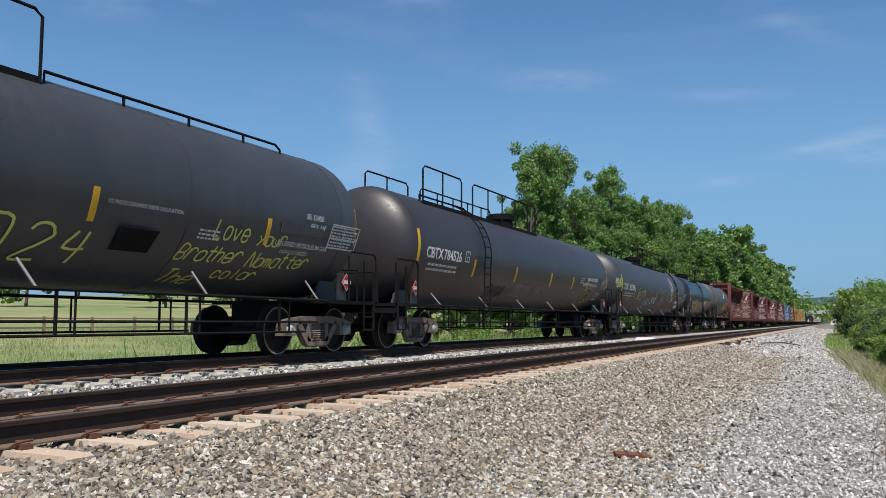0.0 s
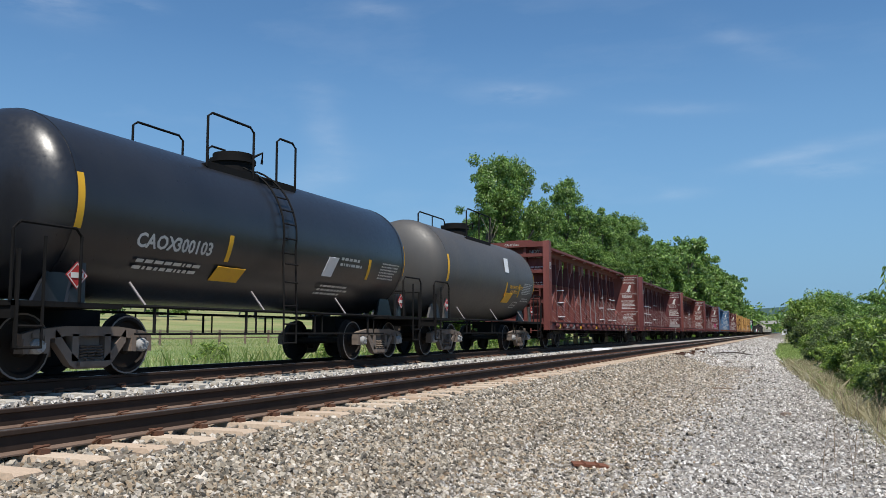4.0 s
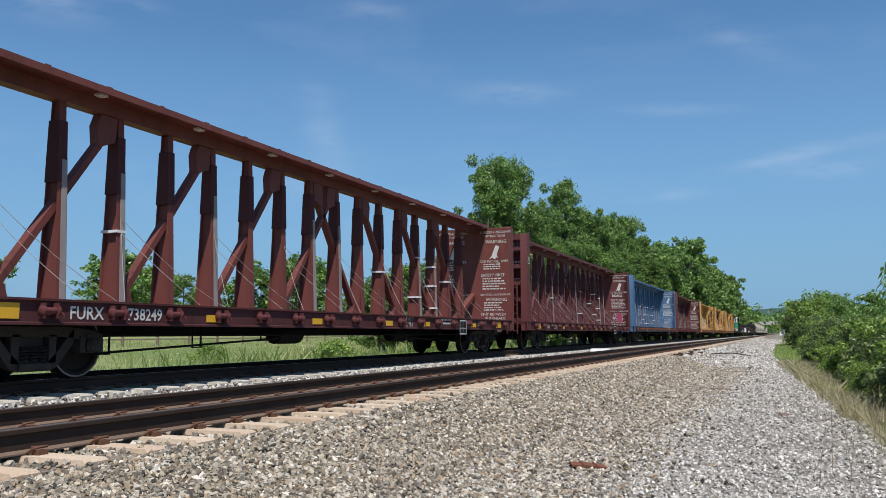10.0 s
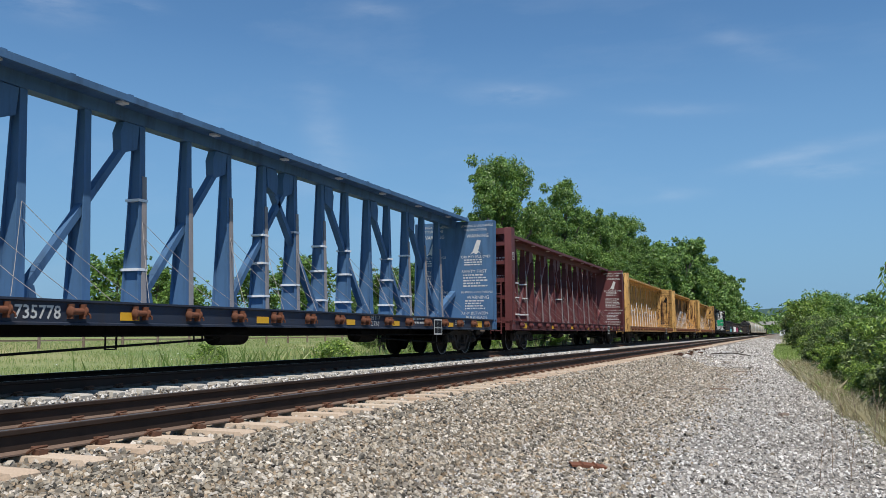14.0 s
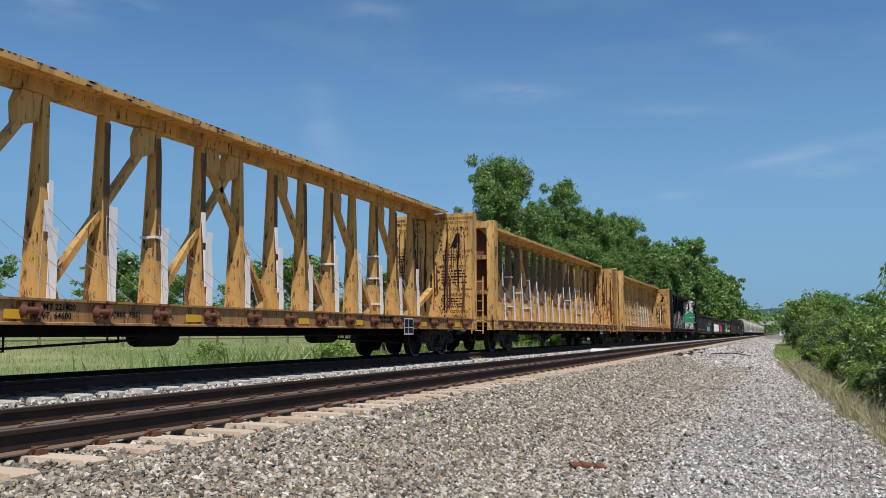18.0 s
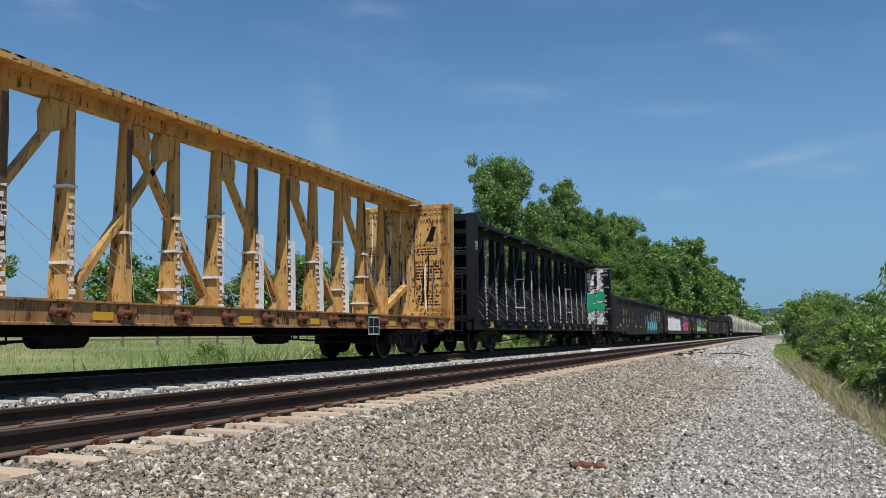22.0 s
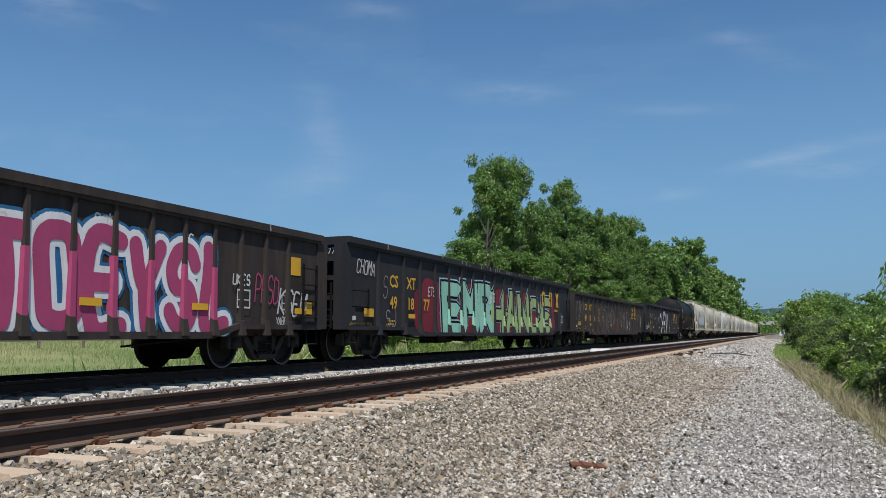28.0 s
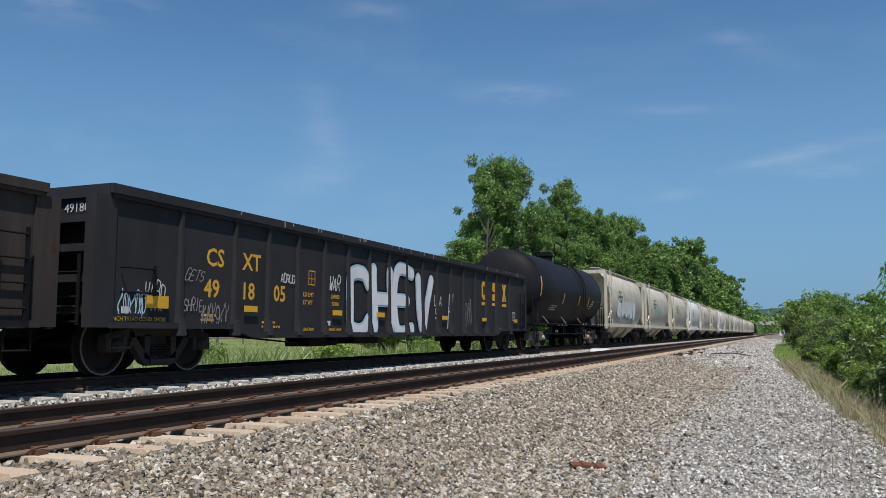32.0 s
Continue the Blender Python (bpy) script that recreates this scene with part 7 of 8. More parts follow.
def tree(name, height, spread, seed, leaves, leaf, label, category="tree", group="", low=0.2, mat=None, limbs=9, slim=1.0):
    rng = np.random.default_rng(seed)
    root = thing(name, pose(0, 0, 0), label, category, group)
    tr = Shape()
    pts, rad = [], []
    for i in range(7):
        t = i / 6
        pts.append((0.05 * height * math.sin(t * 3 + seed) * t, 0.04 * height * math.cos(t * 2.3 + seed) * t, height * 0.86 * t - 0.25))
        rad.append(height * 0.018 * (1 - 0.85 * t) + 0.02)
    for (p, q, r0, r1) in zip(pts, pts[1:], rad, rad[1:]):
        ring = 7
        P, Q = Vector(p), Vector(q)
        d = (Q - P).normalized()
        u = d.orthogonal().normalized()
        w = d.cross(u)
        v = [P + (u * math.cos(2 * math.pi * k / ring) + w * math.sin(2 * math.pi * k / ring)) * r0 for k in range(ring)]
        v += [Q + (u * math.cos(2 * math.pi * k / ring) + w * math.sin(2 * math.pi * k / ring)) * r1 for k in range(ring)]
        tr.add(v, [(k, (k + 1) % ring, ring + (k + 1) % ring, ring + k) for k in range(ring)])
    part("trunk", tr, M_BARK, root)
    clumps = [(pts[-1][0], pts[-1][1], height * 0.86, spread * 0.42 * slim)]
    for i in range(limbs):
        t = low + (0.95 - low) * (i + rng.uniform(0, 0.8)) / limbs
        a = i * 2.4 + rng.uniform(-0.5, 0.5)
        prof = math.sin(math.pi * min(1, (t - low) / (1 - low) * 0.75 + 0.22))
        L = spread * (0.35 + 0.65 * prof) * rng.uniform(0.7, 1.1)
        base = (pts[0][0] + (pts[-1][0] - pts[0][0]) * t, pts[0][1] + (pts[-1][1] - pts[0][1]) * t, height * 0.86 * t * 0.8)
        tip = (base[0] + L * 0.72 * math.cos(a), base[1] + L * 0.72 * math.sin(a), height * t * 0.92 + 0.1 * height * 0.3)
        mid = tuple((x + y) / 2 + (0.05 * L if k == 2 else 0) for k, (x, y) in enumerate(zip(base, tip)))
        part("limb", Shape().tube([base, mid, tip], 0.008 * height, 4), M_BARK, root)
        clumps.append((*tip, spread * rng.uniform(0.20, 0.34)))
        clumps.append((*[m * 0.55 + q * 0.45 for m, q in zip(mid, tip)], spread * rng.uniform(0.2, 0.36)))
        for _ in range(6):
            off = rng.normal(size=3) * spread * 0.26
            clumps.append((tip[0] + off[0], tip[1] + off[1], min(height * 0.97, tip[2] + off[2]), spread * rng.uniform(0.09, 0.2)))
    pts, way = crown_points(rng, clumps, leaves)
    v, f = leaf_cards(rng, pts, leaf, 0.45, way * 1.1)
    v[:, 2] *= height / np.percentile(v[:, 2], 99.9)
    part("crown", quick_mesh("crown", v, f, mat or M_LEAF), None, root)
    return root


def scaled(x, y, z, rz, s, sz=None):
    return pose(x, y, z, 0, 0, rz) @ Matrix.Diagonal((s, s, sz or s, 1))


rnd = random.Random(4)
LITE = [tree("tree", 20, 5.6, 111 + i, 9000, 0.50, "leafy green tree in the wood down the line", "tree", "trees of the wood", 0.06) for i in range(3)]
WOOD = [tree("tree", 16, 3.3, 11 + i, 30000, 0.19, "tall leafy green tree at the edge of the wood", "tree", "trees of the wood", 0.08, limbs=13) for i in range(4)]
used = set()


def plant(protos, i, m):
    """The first use of a model is the model itself; then copies."""
    p = protos[i % len(protos)]
    if p.name in used:
        return copy_thing(p, m @ Matrix.Diagonal((1 / p.scale.x, 1 / p.scale.y, 1 / p.scale.z, 1)))
    used.add(p.name)
    p.matrix_basis = m
    return p


# the wood beside the tracks: place, height of the top above the rails, half width of the crown
NEAR = [(-22.5, 45.5, 4.6, 2.0), (-22.5, 49.5, 5.2, 2.2), (-22, 53.5, 6.0, 2.2), (-21.5, 58, 7.6, 2.4), (-21.8, 61.8, 13.6, 2.2), (-21.4, 64.5, 15.3, 2.6), (-20.8, 68.0, 15.7, 2.5), (-20.0, 70.5, 11.5, 2.3), (-21.0, 77.0, 13.6, 2.3), (-21.2, 86.0, 17.0, 2.7), (-21.0, 92.5, 15.0, 2.6),
        (-20.8, 99.5, 14.8, 2.9), (-21.0, 108.5, 17.0, 3.2), (-21.0, 116.0, 16.8, 3.0), (-21.0, 125.0, 17.9, 3.4), (-21.5, 134.0, 16.8, 3.4), (-19.5, 63.0, 7.5, 2.4), (-19.4, 74.0, 8.8, 2.6), (-19.3, 82.0, 9.8, 2.6), (-19.2, 90.0, 10.2, 2.7),
        (-19.2, 97.0, 10.6, 2.7), (-19.2, 104.0, 11.5, 2.8), (-19.4, 112.0, 12.0, 3.0), (-19.4, 121.0, 12.6, 3.0), (-19.4, 130.0, 12.8, 3.2), (-24.5, 83.0, 12.5, 3.0), (-25.0, 97.0, 14.0, 3.2), (-25.0, 113.0, 15.5, 3.4), (-25.5, 74, 10.5, 2.8)]
for i, (x, y, top, half) in enumerate(NEAR):
    g = ground_z(x, y)
    plant(WOOD, i, scaled(x, y, g, rnd.uniform(0, 360), half / 2.9, (top - g) / 16))
# further on: distance along the line and height of the tops
LINE = [(143, 16.4), (152, 17.0), (163, 18.2), (177, 20.2), (192, 22.0), (208, 22.8), (226, 23.6), (246, 24.0), (268, 23.6), (292, 23.2), (318, 23.6), (346, 24.4), (376, 25.2), (405, 24.6), (440, 23), (490, 17), (550, 17.5), (620, 18), (700, 19), (800, 20)]
for i, (y, top) in enumerate(LINE):
    for row, (dx, dy, dh) in enumerate(((0.0, 0.0, 0.0), (-4.5, 13.0, -0.8), (2.0, 4.2, -5.5), (-1.5, 6.5, -2.5))):
        if row >= 2 and y > 400:
            continue
        x = -21.0 + dx + rnd.uniform(-0.7, 0.7)
        yy = y + dy + rnd.uniform(-0.8, 0.8)
        g = ground_z(x, yy)
        hgt = max(3.0, top + dh - g)
        plant(LITE, i + row, scaled(x, yy, g, rnd.uniform(0, 360), hgt / 20, hgt / 20))

# trees across the meadow
FIELD = [tree("field_tree", 10, 4.4, 31 + i, 3600, 0.5, "broad rounded green tree across the meadow", "tree", "trees across the meadow", 0.22) for i in range(3)]
for i, (x, y, h) in enumerate([(-104, 82, 11.5), (-96, 101, 12), (-92, 112, 8.5), (-112, 128, 9.5), (-150, 170, 11), (-98, 140, 14), (-90, 143, 12.5), (-96, 158, 12.5), (-86, 166, 11), (-80, 172, 10), (-74, 180, 12), (-68, 192, 13),
                              (-60, 185, 12), (-54, 200, 13), (-48, 190, 12), (-42, 205, 13), (-40, 180, 12), (-34, 160, 11), (-120, 60, 8), (-160, 120, 9), (-190, 205, 10), (-66, 120, 4.5), (-58, 128, 5), (-50, 122, 4.5)]):
    k = 1.0 if i < 3 else (1.15, 1.2, 0.85)[i % 3]
    plant(FIELD, i, scaled(x, y, ground_z(x, y), rnd.uniform(0, 360), h / 10 * 1.1 * k, h / 10 * k * 0.92))

# bare dead tree at the near end of the wood
dead = thing("dead_tree", pose(-19.6, 56.5, ground_z(-19.6, 56.5)), "bare grey dead tree beside the wood", "tree")
part("trunk", Shape().tube([(0, 0, -0.2), (0.1, 0, 3.0), (-0.1, 0.2, 6.2), (0.1, 0.3, 9.8)], 0.06, 5), M_BARK, dead)
for i in range(12):
    z = 3.2 + 0.5 * i
    a = rnd.uniform(0, 6.28)
    L = rnd.uniform(0.9, 2.0) * (1 - i * 0.045)
    part("branch", Shape().tube([(0, 0.1, z), (L * .5 * math.cos(a), L * .5 * math.sin(a), z + L * .7), (L * math.cos(a + .2), L * math.sin(a + .2), z + L * 1.5)], 0.022, 4), M_BARK, dead)

# bushes beside the path
BUSH = [tree("bush", 2.4, 1.3, 51 + i, 15000, 0.085, ("dense dusty green bush beside the gravel path" if i == 1 else "dense bright green bush beside the gravel path"), "bush", "bushes beside the path", 0.04, M_LEAF3 if i == 1 else M_LEAF2, 12, 1.0) for i in range(3)]
for i, (x, y, h) in enumerate([(2.5, 14.4, 2.2), (2.45, 16.6, 2.3), (2.5, 18.8, 2.35), (3.3, 17.6, 2.6), (2.55, 21.0, 2.3), (2.6, 23.4, 2.35), (3.4, 22.0, 2.75), (2.7, 26.2, 2.4), (2.7, 29.0, 2.5), (3.5, 27.5, 2.9), (2.6, 32.5, 2.6), (2.4, 36.5, 2.6), (3.4, 34.5, 3.0),
                              (2.3, 41.0, 2.7), (2.0, 47.0, 2.8), (3.2, 44.5, 3.2), (1.9, 54.0, 3.0), (1.8, 62.0, 3.2), (3.0, 58.0, 3.6), (1.9, 71.0, 3.4), (2.0, 80.0, 3.7), (2.6, 95.0, 5.6), (2.2, 101.0, 5.2), (3.2, 104.0, 5.3), (3.1, 88.0, 4.4),
                              (1.85, 17.4, 1.2), (1.75, 20.0, 1.15), (1.8, 22.4, 1.3), (1.75, 25.0, 1.2), (1.7, 28.4, 1.4), (1.6, 33.0, 1.4), (1.4, 38.5, 1.5)]):
    x += 0.4 if 50 < y < 90 else 0.0
    h *= rnd.uniform(0.76, 0.92) if y < 90 else 1.0
    plant(BUSH, i, scaled(x, y, ground_z(x, y) - 0.05, rnd.uniform(0, 360), h / 2.4 * rnd.uniform(0.9, 1.1) * (0.8 if h > 4 else 1.0), h / 2.4))
DARK = tree("dark_tree", 10, 3.4, 77, 6000, 0.26, "dark blue-green rounded tree behind the bushes", "tree", "", 0.1)
DARK.matrix_basis = scaled(6.2, 103, ground_z(6.2, 103), 30, 0.62, 0.63)
# the overhanging tip of a willow-like sapling
SAP = thing("sapling", pose(2.02, 18.2, ground_z(2.02, 18.2)), "slender sapling with drooping narrow leaves over the bushes", "sapling")
part("trunk", Shape().tube([(0, 0, -0.1), (0.02, 0, 1.2), (-0.04, 0, 2.4), (-0.10, 0, 3.0)], 0.014, 5), M_BARK, SAP)
sr = np.random.default_rng(71)
hang = Shape()
for k in range(150):
    z = sr.uniform(2.1, 3.0)
    a, L, w = sr.uniform(0, 6.283), sr.uniform(0.10, 0.19), sr.uniform(0.012, 0.022)
    p = Vector((-0.03 - 0.06 * (z - 2.1) + sr.normal() * 0.10, sr.normal() * 0.10, z + sr.normal() * 0.05))
    d = Vector((0.6 * math.cos(a), 0.6 * math.sin(a), -0.9)).normalized()
    q = d.orthogonal().normalized() * w
    hang.add([p, p + d * L * 0.45 + q, p + d * L, p + d * L * 0.45 - q], [(0, 1, 2, 3)])
tagged(part("drooping_leaves", hang, M_LEAF2, SAP), kind="stuff")
FAR = [tree("roadside_tree", 10, 3.8, 81 + i, 2800, 0.42, "green tree standing beside the line", "tree", "trees beside the path", 0.08) for i in range(2)]
for i, (x, y, h) in enumerate([(6.2, 128, 8), (6.6, 150, 9.5), (6.0, 176, 11.5), (9.0, 185, 12), (9.5, 150, 8), (15, 168, 11), (17, 178, 12), (13, 140, 7), (20, 150, 8), (8.0, 215, 12), (7.5, 255, 13), (8, 300, 14), (10, 350, 15), (24, 175, 9), (28, 160, 8)] + [(6.5 + 2.5 * math.sin(q), 118 + 15 * q, 7.5 + 0.4 * q) for q in range(22)] + [(13 + 3 * math.sin(2 * q), 200 + 22 * q, 11 + 0.3 * q) for q in range(10)]):
    k = 1.0 if i < 2 else (0.8, 0.95)[i % 2]
    plant(FAR, i, scaled(x, y, ground_z(x, y), rnd.uniform(0, 360), h / 10 * k, h / 10 * k * 0.92))

# far woods that close the view
rng = np.random.default_rng(9)
cl = []
for i in range(260):
    x = rng.uniform(-520, 420)
    y = rng.uniform(560, 760) - abs(x) * 0.25
    if -14 < x < 3:
        continue
    h = rng.uniform(12, 24)
    cl.append((x, y, ground_z(x, y) + h * 0.45, h * 0.55))
for i in range(150):
    x = rng.uniform(-150, 70)
    if -14 < x < 3:
        continue
    y = rng.uniform(430, 540)
    h = rng.uniform(14, 21)
    cl.append((x, y, ground_z(x, y) * (0.3 if x > -60 else 1) + h * 0.45, h * 0.5))
for i in range(60):
    x, y, h = rng.uniform(-60, 40), rng.uniform(1000, 1150), rng.uniform(18, 26)
    cl.append((x, y, h * 0.45, h * 0.55))
pts, way = crown_points(rng, cl, 80000)
v, f = leaf_cards(rng, pts, 1.9, 0.4, way)
tagged(part("far_woods", quick_mesh("far_woods", v, f, M_LEAF), None), "hazy green woods on the horizon", "woods", kind="stuff")
hill = Shape()
hv = [(x, 1900 + 200 * math.sin(x * .002), z) for x in range(-2400, 2401, 120) for z in (-5, 44 + 12 * math.sin(x * 0.0031 + 1) + 6 * math.sin(x * 0.011))]
hill.add(hv, [(2 * i, 2 * i + 2, 2 * i + 3, 2 * i + 1) for i in range(40)])
# the distance haze is mixed into the hill's flat colour
tagged(part("backdrop_hill", hill, paint("hazy_hill", (0.085, 0.15, 0.15), rough=1.0, wear=0.1)), "blue-green hill on the horizon", "hill", kind="structure")


def blades(rng, xy, height, width, lean, zfun):
    n = len(xy)
    base = np.column_stack([xy, [zfun(a, b) - 0.03 for a, b in xy]])
    ang = rng.uniform(0, 6.283, n)
    w = np.column_stack([np.cos(ang), np.sin(ang), np.zeros(n)]) * width * rng.uniform(0.6, 1.3, (n, 1))
    h = height * rng.uniform(0.5, 1.3, (n, 1))
    tip = base + np.column_stack([rng.normal(size=n) * lean, rng.normal(size=n) * lean, np.ones(n)]) * h
    mid = base + (tip - base) * np.array([0.42, 0.42, 0.6])
    v = np.stack([base - w, base + w, mid + w * 0.8, tip, mid - w * 0.8], 1).reshape(-1, 3)
    return v, np.arange(5 * n).reshape(n, 5)


def meadow(name, mat, n, xr, yr, height, width, lean, label, seed, power=1.0, cond=None):
    rng = np.random.default_rng(seed)
    u = rng.uniform(0, 1, n) ** power
    xs = xr[0] + (xr[1] - xr[0]) * u
    ys = rng.uniform(yr[0], yr[1], n)
    keep = np.array([noise.noise((a * 0.25, b * 0.25, seed)) > -0.25 for a, b in zip(xs, ys)])
    if cond is not None:
        keep &= cond(xs, ys)
    v, f = blades(rng, np.column_stack([xs, ys])[keep], height, width, lean, ground_z)
    tagged(part(name, quick_mesh(name, v, f, mat), None), label, "grass", kind="stuff")


meadow("meadow_grass", M_GRASS, 90000, (-13.6, -48), (8, 75), 0.22, 0.008, 0.28, "tall green and straw-coloured meadow grass", 3, 1.9, lambda x, y: y > -x * 0.62)
meadow("verge_grass", M_VERGE, 70000, (-2.2, 3.2), (20, 110), 0.30, 0.006, 0.35, "bright green verge grass along the path", 5, 1.0, lambda x, y: x > 1.25 - 0.040 * (np.minimum(y, 58) - 12))
meadow("dry_grass", M_DRY, 42000, (-0.4, 2.4), (9, 42), 0.42, 0.0032, 0.55, "pale dry grass at the foot of the bushes", 6, 1.0, lambda x, y: x > 1.25 - 0.045 * (y - 12) + 0.12 * np.sin(y * 1.7))
meadow("tall_weeds", M_GRASS, 1500, (-15.5, -19), (18, 60), 0.95, 0.03, 0.3, "tall weeds beyond the train", 8)
rng = np.random.default_rng(12)
pts = np.column_stack([-14 - 16 * rng.uniform(0, 1, 900) ** 1.5, rng.uniform(10, 60, 900)])
pts = np.array([(a, b, ground_z(a, b) + rng.uniform(0.3, 0.55)) for a, b in pts if noise.noise((a * .2, b * .2, 5)) > 0.05])
v, f = leaf_cards(rng, pts, 0.055, 3.0)
tagged(part("meadow_flowers", quick_mesh("meadow_flowers", v, f, M_PETAL), None), "small white flowers among the meadow grass", "flowers", kind="stuff")
SHRUB = [tree("shrub", 1.6, 1.3, 91 + i, 2600, 0.12, "low green shrub beyond the train's track", "shrub", "shrubs beyond the track", 0.05, M_LEAF2, 8) for i in range(2)]
for i, (x, y, h) in enumerate([(-17.5, 30.5, 1.25), (-18.5, 33.0, 1.4), (-17.0, 36, 1.0), (-18.0, 41, 1.5), (-19, 46, 1.8), (-17.5, 51, 1.6), (-24, 31, 1.3), (-16.5, 21, 0.55)]):
    k = 1.0 if i < 2 else (0.8, 0.9)[i % 2]
    plant(SHRUB, i, scaled(x, y, ground_z(x, y), rnd.uniform(0, 360), h / 1.6 * k, h / 1.6 * k * 0.92))


def weed(x, y, h, seed):
    r2 = random.Random(seed)
    w = thing("dry_weed", pose(x, y, ground_z(x, y)), "thin dry brown weed stalk with bare twigs", "weed", "dry weeds on the path")
    lean = r2.uniform(-0.15, 0.15)
    part("stalk", Shape().tube([(0, 0, -0.02), (lean * h * .4, 0, h * .5), (lean * h, 0.02, h)], 0.0028, 4), M_DRYSTALK, w)
    for i in range(7):
        z = h * (0.3 + 0.1 * i)
        a, L = r2.uniform(0, 6.28), r2.uniform(0.06, 0.16)
        part("twig", Shape().tube([(lean * z, 0, z), (lean * z + L * math.cos(a), L * math.sin(a), z + L * 1.1)], 0.0017, 3), M_DRYSTALK, w)


for i, (x, y, h) in enumerate([(0.62, 9.8, 0.95), (0.42, 9.5, 0.72), (0.8, 10.6, 0.9), (0.95, 11.4, 0.85), (0.28, 9.2, 0.6), (0.55, 9.1, 0.55), (1.05, 10.2, 0.7), (1.15, 12.4, 0.8)]):
    weed(x, y, h, 100 + i)


def stones(name, mat, rng, xs, ys, size, flat, sink, label):
    n = len(xs)
    cube = np.array([(a, b, c) for a in (-1, 1) for b in (-1, 1) for c in (-1, 1)], float) * 0.5
    fc = np.array([(0, 1, 3, 2), (4, 6, 7, 5), (0, 4, 5, 1), (2, 3, 7, 6), (0, 2, 6, 4), (1, 5, 7, 3)])
    v = cube[None] * (1 + rng.uniform(-0.42, 0.30, (n, 8, 3)))
    v = v * (np.array([1.15, 0.85, flat]) * rng.uniform(0.75, 1.25, (n, 3)))[:, None]
    q = unit(np.column_stack([rng.normal(size=(n, 4)) * np.array([1, 0.6, 0.6, 1])]))
    w, x, y, z = q.T
    R = np.stack([1 - 2 * (y * y + z * z), 2 * (x * y - w * z), 2 * (x * z + w * y), 2 * (x * y + w * z), 1 - 2 * (x * x + z * z), 2 * (y * z - w * x), 2 * (x * z - w * y), 2 * (y * z + w * x), 1 - 2 * (x * x + y * y)], 1).reshape(n, 3, 3)
    v = np.einsum("nij,nkj->nki", R, v) * size[:, None, None]
    zz = np.array([ground_z(a, b) for a, b in zip(xs, ys)]) + size * flat * (0.5 - sink) + rng.uniform(-0.2, 0.25, n) * size * flat
    v += np.column_stack([xs, ys, zz])[:, None]
    f = (fc[None] + 8 * np.arange(n)[:, None, None]).reshape(-1, 4)
    ob = part(name, quick_mesh(name, v.reshape(-1, 3), f, mat), None)
    return tagged(ob, label, "stones", kind="stuff")


rng = np.random.default_rng(21)


def strip(n, x0, x1, y0, y1, near=1.0, ragged=0.0):
    """Places, thinning out with distance; the +x edge may be ragged."""
    u = rng.uniform(0, 1, n)
    x = rng.uniform(x0, x1, n)
    return np.where(x > x1 - ragged * 2, x + rng.normal(size=n) * ragged, x), y0 + (y1 - y0) * (u ** near)


xs, ys = strip(72000, -4.56, -2.1, 3.2, 46, 2.1, 0.6)
stones("ballast_stones", M_STONE, rng, xs, ys, rng.uniform(0.018, 0.044, len(xs)) * (1 + (ys - 4) * 0.018), 0.62, 0.1, "loose grey and tan crushed stone ballast beside the near track")
xs, ys = strip(5000, -6.7, -4.66, 2.0, 20, 1.4)
stones("crib_stones", M_STONE, rng, xs, ys, rng.uniform(0.025, 0.05, len(xs)), 0.7, 0.3, "crushed stone between the ties of the near track")
xs, ys = strip(52000, -3.1, 1.5, 6.0, 62, 2.3)
keep = xs < 1.45 - 0.042 * np.maximum(0, ys - 13)
xs, ys = xs[keep], ys[keep]
stones("path_stones", M_WSTONE, rng, xs, ys, rng.uniform(0.012, 0.036, len(xs)) * (1 + (ys - 6) * 0.022), 0.55, 0.2, "fine pale grey gravel of the service path")
xs, ys = strip(18000, -4.3, -0.2, 38, 210, 1.4)
stones("distant_gravel", M_WSTONE, rng, xs, ys, rng.uniform(0.05, 0.13, len(xs)), 0.5, 0.2, "coarse gravel of the service path further off")
xs, ys = strip(10000, -9.0, -7.0, 3.0, 45, 1.6)
stones("pale_ballast", M_WSTONE, rng, xs, ys, rng.uniform(0.022, 0.05, len(xs)) * (1 + (ys - 4) * 0.012), 0.7, 0.2, "pale crushed stone between the two tracks")

# ---- litter and small things along the line ----
def scrap(x, y, seed):
    t = thing("rusty_tie_plate", pose(x, y, ground_z(x, y) + 0.03, 3, 5, 25), "rusty brown steel tie plate lying on the gravel", "tie plate")
    s = Shape()
    s.prism([(-0.20, 0.0), (0.20, 0.0), (0.20, 0.022), (0.09, 0.03), (0.075, 0.05), (0.06, 0.03), (-0.06, 0.03), (-0.075, 0.05), (-0.09, 0.03), (-0.20, 0.022)], "y", -0.09, 0.09)
    part("plate", s, M_RUSTP, t)


scrap(-2.08, 9.43, 1)
for x, y, l, a, lab in ((-1.58, 23.5, 0.55, 10, "grey"), (-1.56, 34.4, 0.6, 30, "brown"), (-0.02, 16.8, 0.3, 60, "grey"), (-2.9, 27, 0.4, 80, "grey")):
    b = thing("wood_scrap", pose(x, y, ground_z(x, y) + 0.03, 0, 0, a), "splintered %s wood scrap on the gravel" % lab, "wood scrap", "wood scraps on the path")
    part("piece", Shape().hexa([(-l / 2, -.05, -.03), (l / 2, -.03, -.03), (l / 2, .05, -.03), (-l / 2, .04, -.03), (-l / 2, -.04, .03), (l / 2 - .05, -.03, .02), (l / 2 - .1, .04, .03), (-l / 2, .04, .025)]), M_WOOD, b)

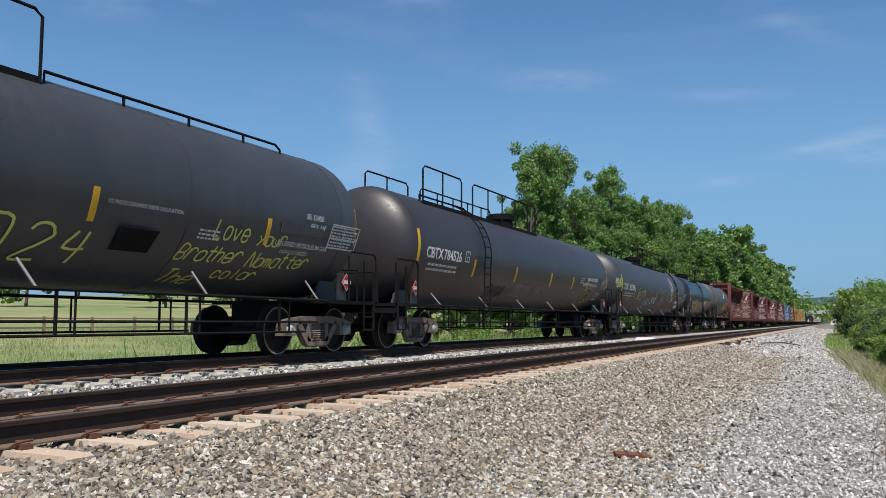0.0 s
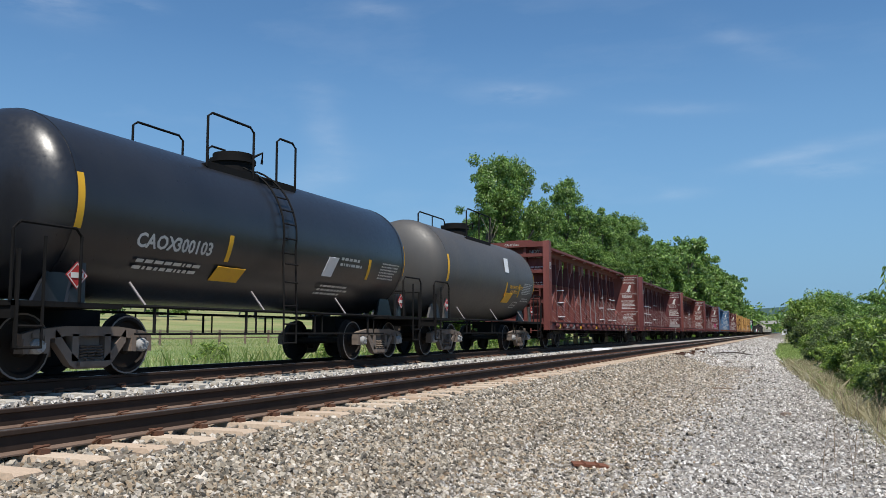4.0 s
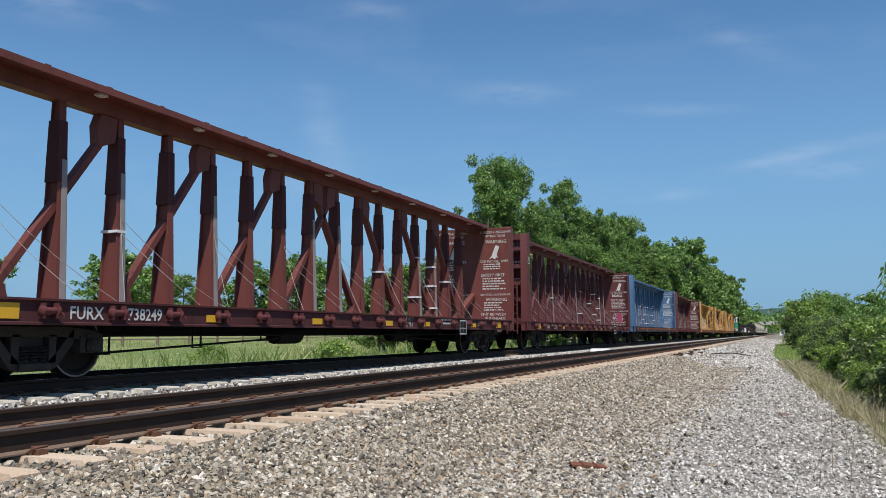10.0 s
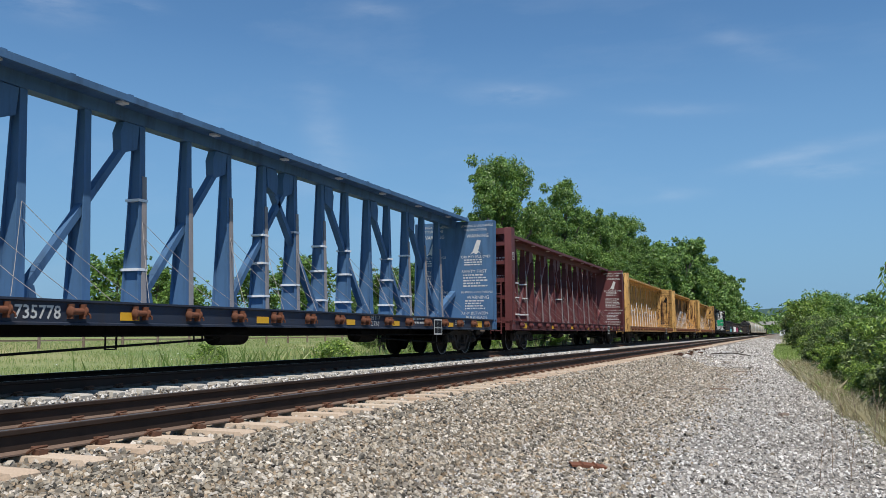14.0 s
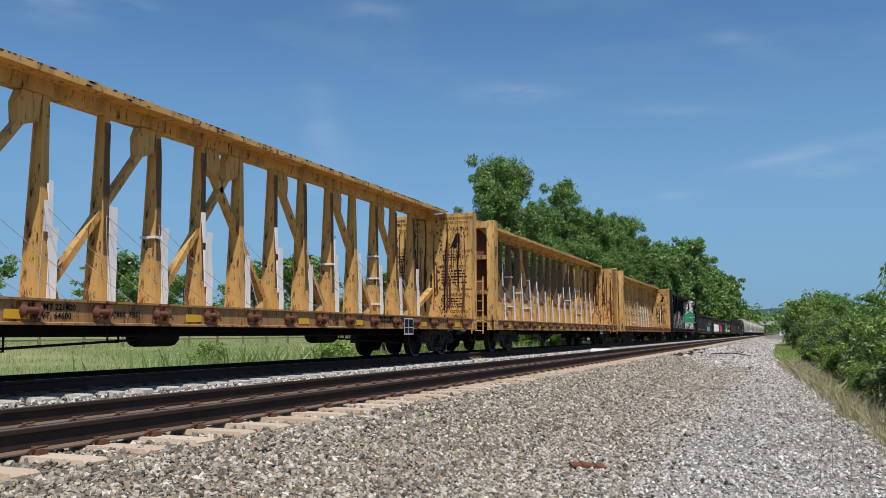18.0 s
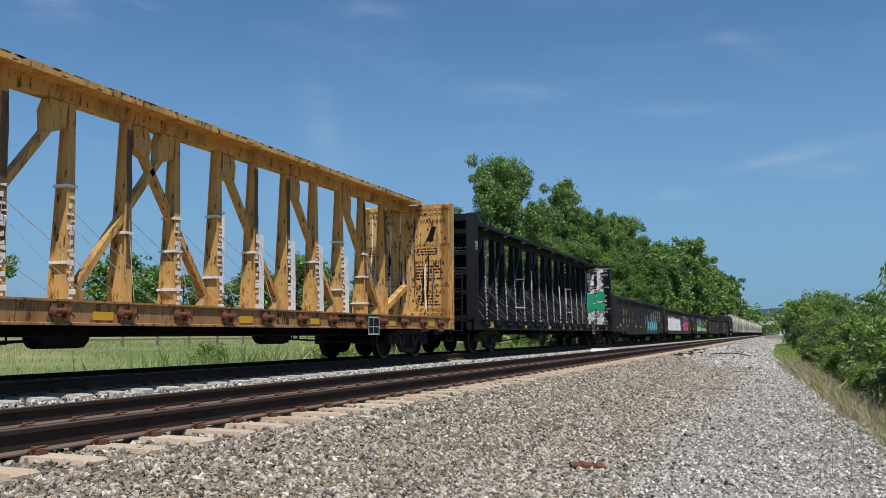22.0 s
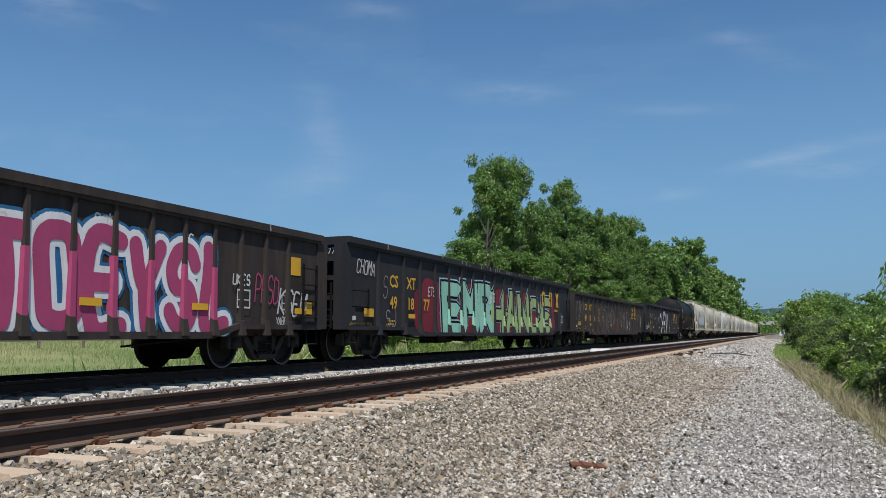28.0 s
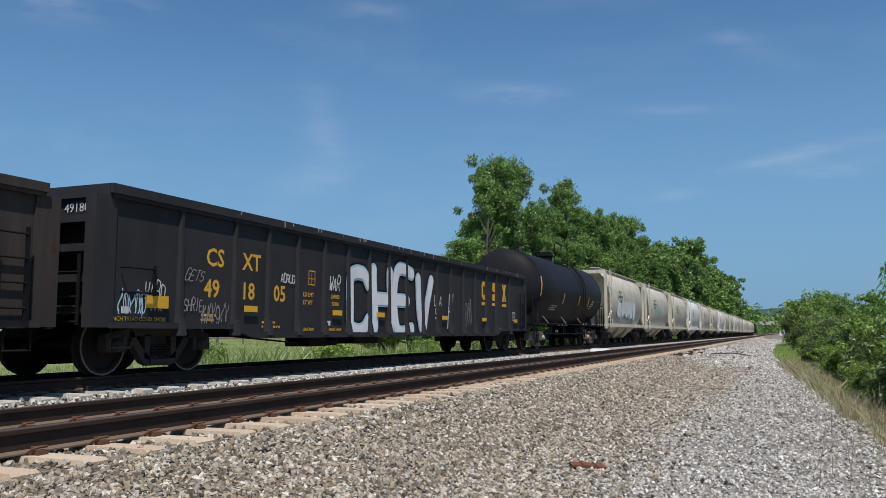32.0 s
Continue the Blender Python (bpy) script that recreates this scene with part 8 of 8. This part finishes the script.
wb = thing("white_slab", pose(-8.35, 41.2, ground_z(-8.35, 41.2)), "white painted concrete box lid between the tracks", "box lid")
part("lid", Shape().hexa([(-.45, -.35, .08), (.45, -.35, .08), (.45, .35, .08), (-.45, .35, .08), (-.40, -.30, .22), (.40, -.30, .22), (.40, .30, .22), (-.40, .30, .22)]), M_PLAS, wb)
part("base", Shape().box(-.4, .4, -.3, .3, -.1, .08), M_CONC, wb)
sl = thing("concrete_slab", pose(-3.6, 56, ground_z(-3.6, 56), 0, 0, 15), "grey concrete slab beside the track", "slab")
part("slab", Shape().hexa([(-.6, -.3, -.05), (.6, -.3, -.05), (.6, .3, -.05), (-.6, .3, -.05), (-.58, -.28, .12), (.58, -.28, .12), (.58, .28, .12), (-.58, .28, .12)]), M_CONC, sl)
for i, (x, y, a, l) in enumerate([(-4.3, 38, 80, 1.3), (-4.35, 39.5, 95, 1.1), (-4.2, 41, 60, 0.7), (-4.3, 43.5, 100, 1.2), (-4.1, 46, 75, 0.8), (-4.4, 48, 88, 1.6), (-4.3, 51, 94, 0.9)]):
    ot = thing("old_tie", pose(x, y, ground_z(x, y) + .05, 0, 0, a), "weathered brown old wooden tie dropped beside the track", "wooden tie", "old ties beside the track")
    part("beam", Shape().hexa([(-l / 2, -.11, -.09), (l / 2 - .06, -.1, -.09), (l / 2, .11, -.09), (-l / 2 + .05, .11, -.09), (-l / 2 + .03, -.09, .07), (l / 2 - .1, -.1, .04), (l / 2 - .03, .1, .05), (-l / 2, .09, .07)]), M_RUSTY, ot)
br = thing("fallen_branch", pose(-3.2, 49, ground_z(-3.2, 49)), "dead grey fallen branch with twigs", "branch")
part("bough", Shape().tube([(-1.4, 0, .1), (-.5, .4, .25), (.6, .3, .3), (1.5, .8, .15)], 0.035, 5), M_BARK, br)
for i in range(9):
    a = rnd.uniform(0, 6.28)
    x = rnd.uniform(-1.2, 1.3)
    part("twig", Shape().tube([(x, .35, .25), (x + .35 * math.cos(a), .35 + .3 * math.sin(a), .3 + rnd.uniform(0, .3))], 0.014, 4), M_BARK, br)
for r_ in range(3):
    for c_ in range(4 - r_):
        ot = thing("stacked_tie", pose(-16.2 + 0.26 * c_ + 0.1 * r_, 33.5, ground_z(-15.5, 33.5) + .12 + 0.2 * r_, 0, 0, rnd.uniform(-4, 4)), "grey weathered wooden tie in a stack beyond the train", "wooden tie", "stack of old ties")
        part("beam", Shape().box(-.12, .12, -1.3, 1.3, -.1, .1), M_WOOD, ot)
sg = thing("trackside_sign", pose(0.05, 118, ground_z(0.05, 118)), "small white square trackside sign on a post", "sign")
part("post", Shape().box(-.04, .04, -.04, .04, -.1, 1.9), M_STRIP, sg)
part("board", Shape().box(-.36, .36, -.06, -.03, 1.2, 1.95), M_PLAS, sg, "white square board")
part("mark", Shape().box(-.13, .13, -.075, -.062, 1.45, 1.7), M_IRON, sg)


def fence():
    fn = thing("field_fence", pose(0, 0, 0), "weathered grey wooden rail fence along the meadow", "fence")
    p = Shape().box(-.06, .06, -.06, .06, -.2, 1.05)
    pm = mesh_of("fence_post", p, M_WOOD)
    q0 = None
    for i in range(34):
        y = 2 + 3.2 * i
        x = -37 - 0.02 * y
        z = ground_z(x, y)
        part("fence_post", pm, None, fn, at=pose(x, y, z))
        if q0:
            for h in (0.45, 0.95):
                part("fence_rail", Shape().bar((q0[0], q0[1], q0[2] + h), (x, y, z + h), 0.04, 0.08), M_WOOD, fn)
        q0 = (x, y, z)


fence()
ov = thing("road_overpass", pose(0, 640, 0), "dark concrete road overpass far down the line", "bridge")
part("deck", Shape().box(-45, 30, -5, 5, 6.6, 8.0), M_CONC, ov)
for x in (-26, 10):
    part("pier", Shape().box(x - .8, x + .8, -4, 4, -2, 6.6), M_CONC, ov)
for e in (-1, 1):
    part("parapet", Shape().box(-45, 30, e * 4.9 - .15, e * 4.9 + .15, 8.0, 8.9), M_CONC, ov)


# ---- what moves: the whole train rolls past ----
def motions():
    for car in CARS:
        p = car.location.copy()
        walk(car, [(0.0, pose(p.x, p.y, 0)), (32.0, pose(p.x, p.y - SPEED * 32.0, 0))])
    turned = {}
    for w, e in WHEELSETS:
        if e not in turned:
            rate = math.degrees(SPEED / WHEEL_R)
            walk(w, [(i / FPS, pose(0, e * WHEEL_Y, WHEEL_R, (rate * i / FPS) % 360)) for i in range(961)])
            turned[e] = w.animation_data
        else:
            w.rotation_mode = "QUATERNION"
            d = w.animation_data_create()
            d.action, d.action_slot = turned[e].action, turned[e].action_slot


motions()
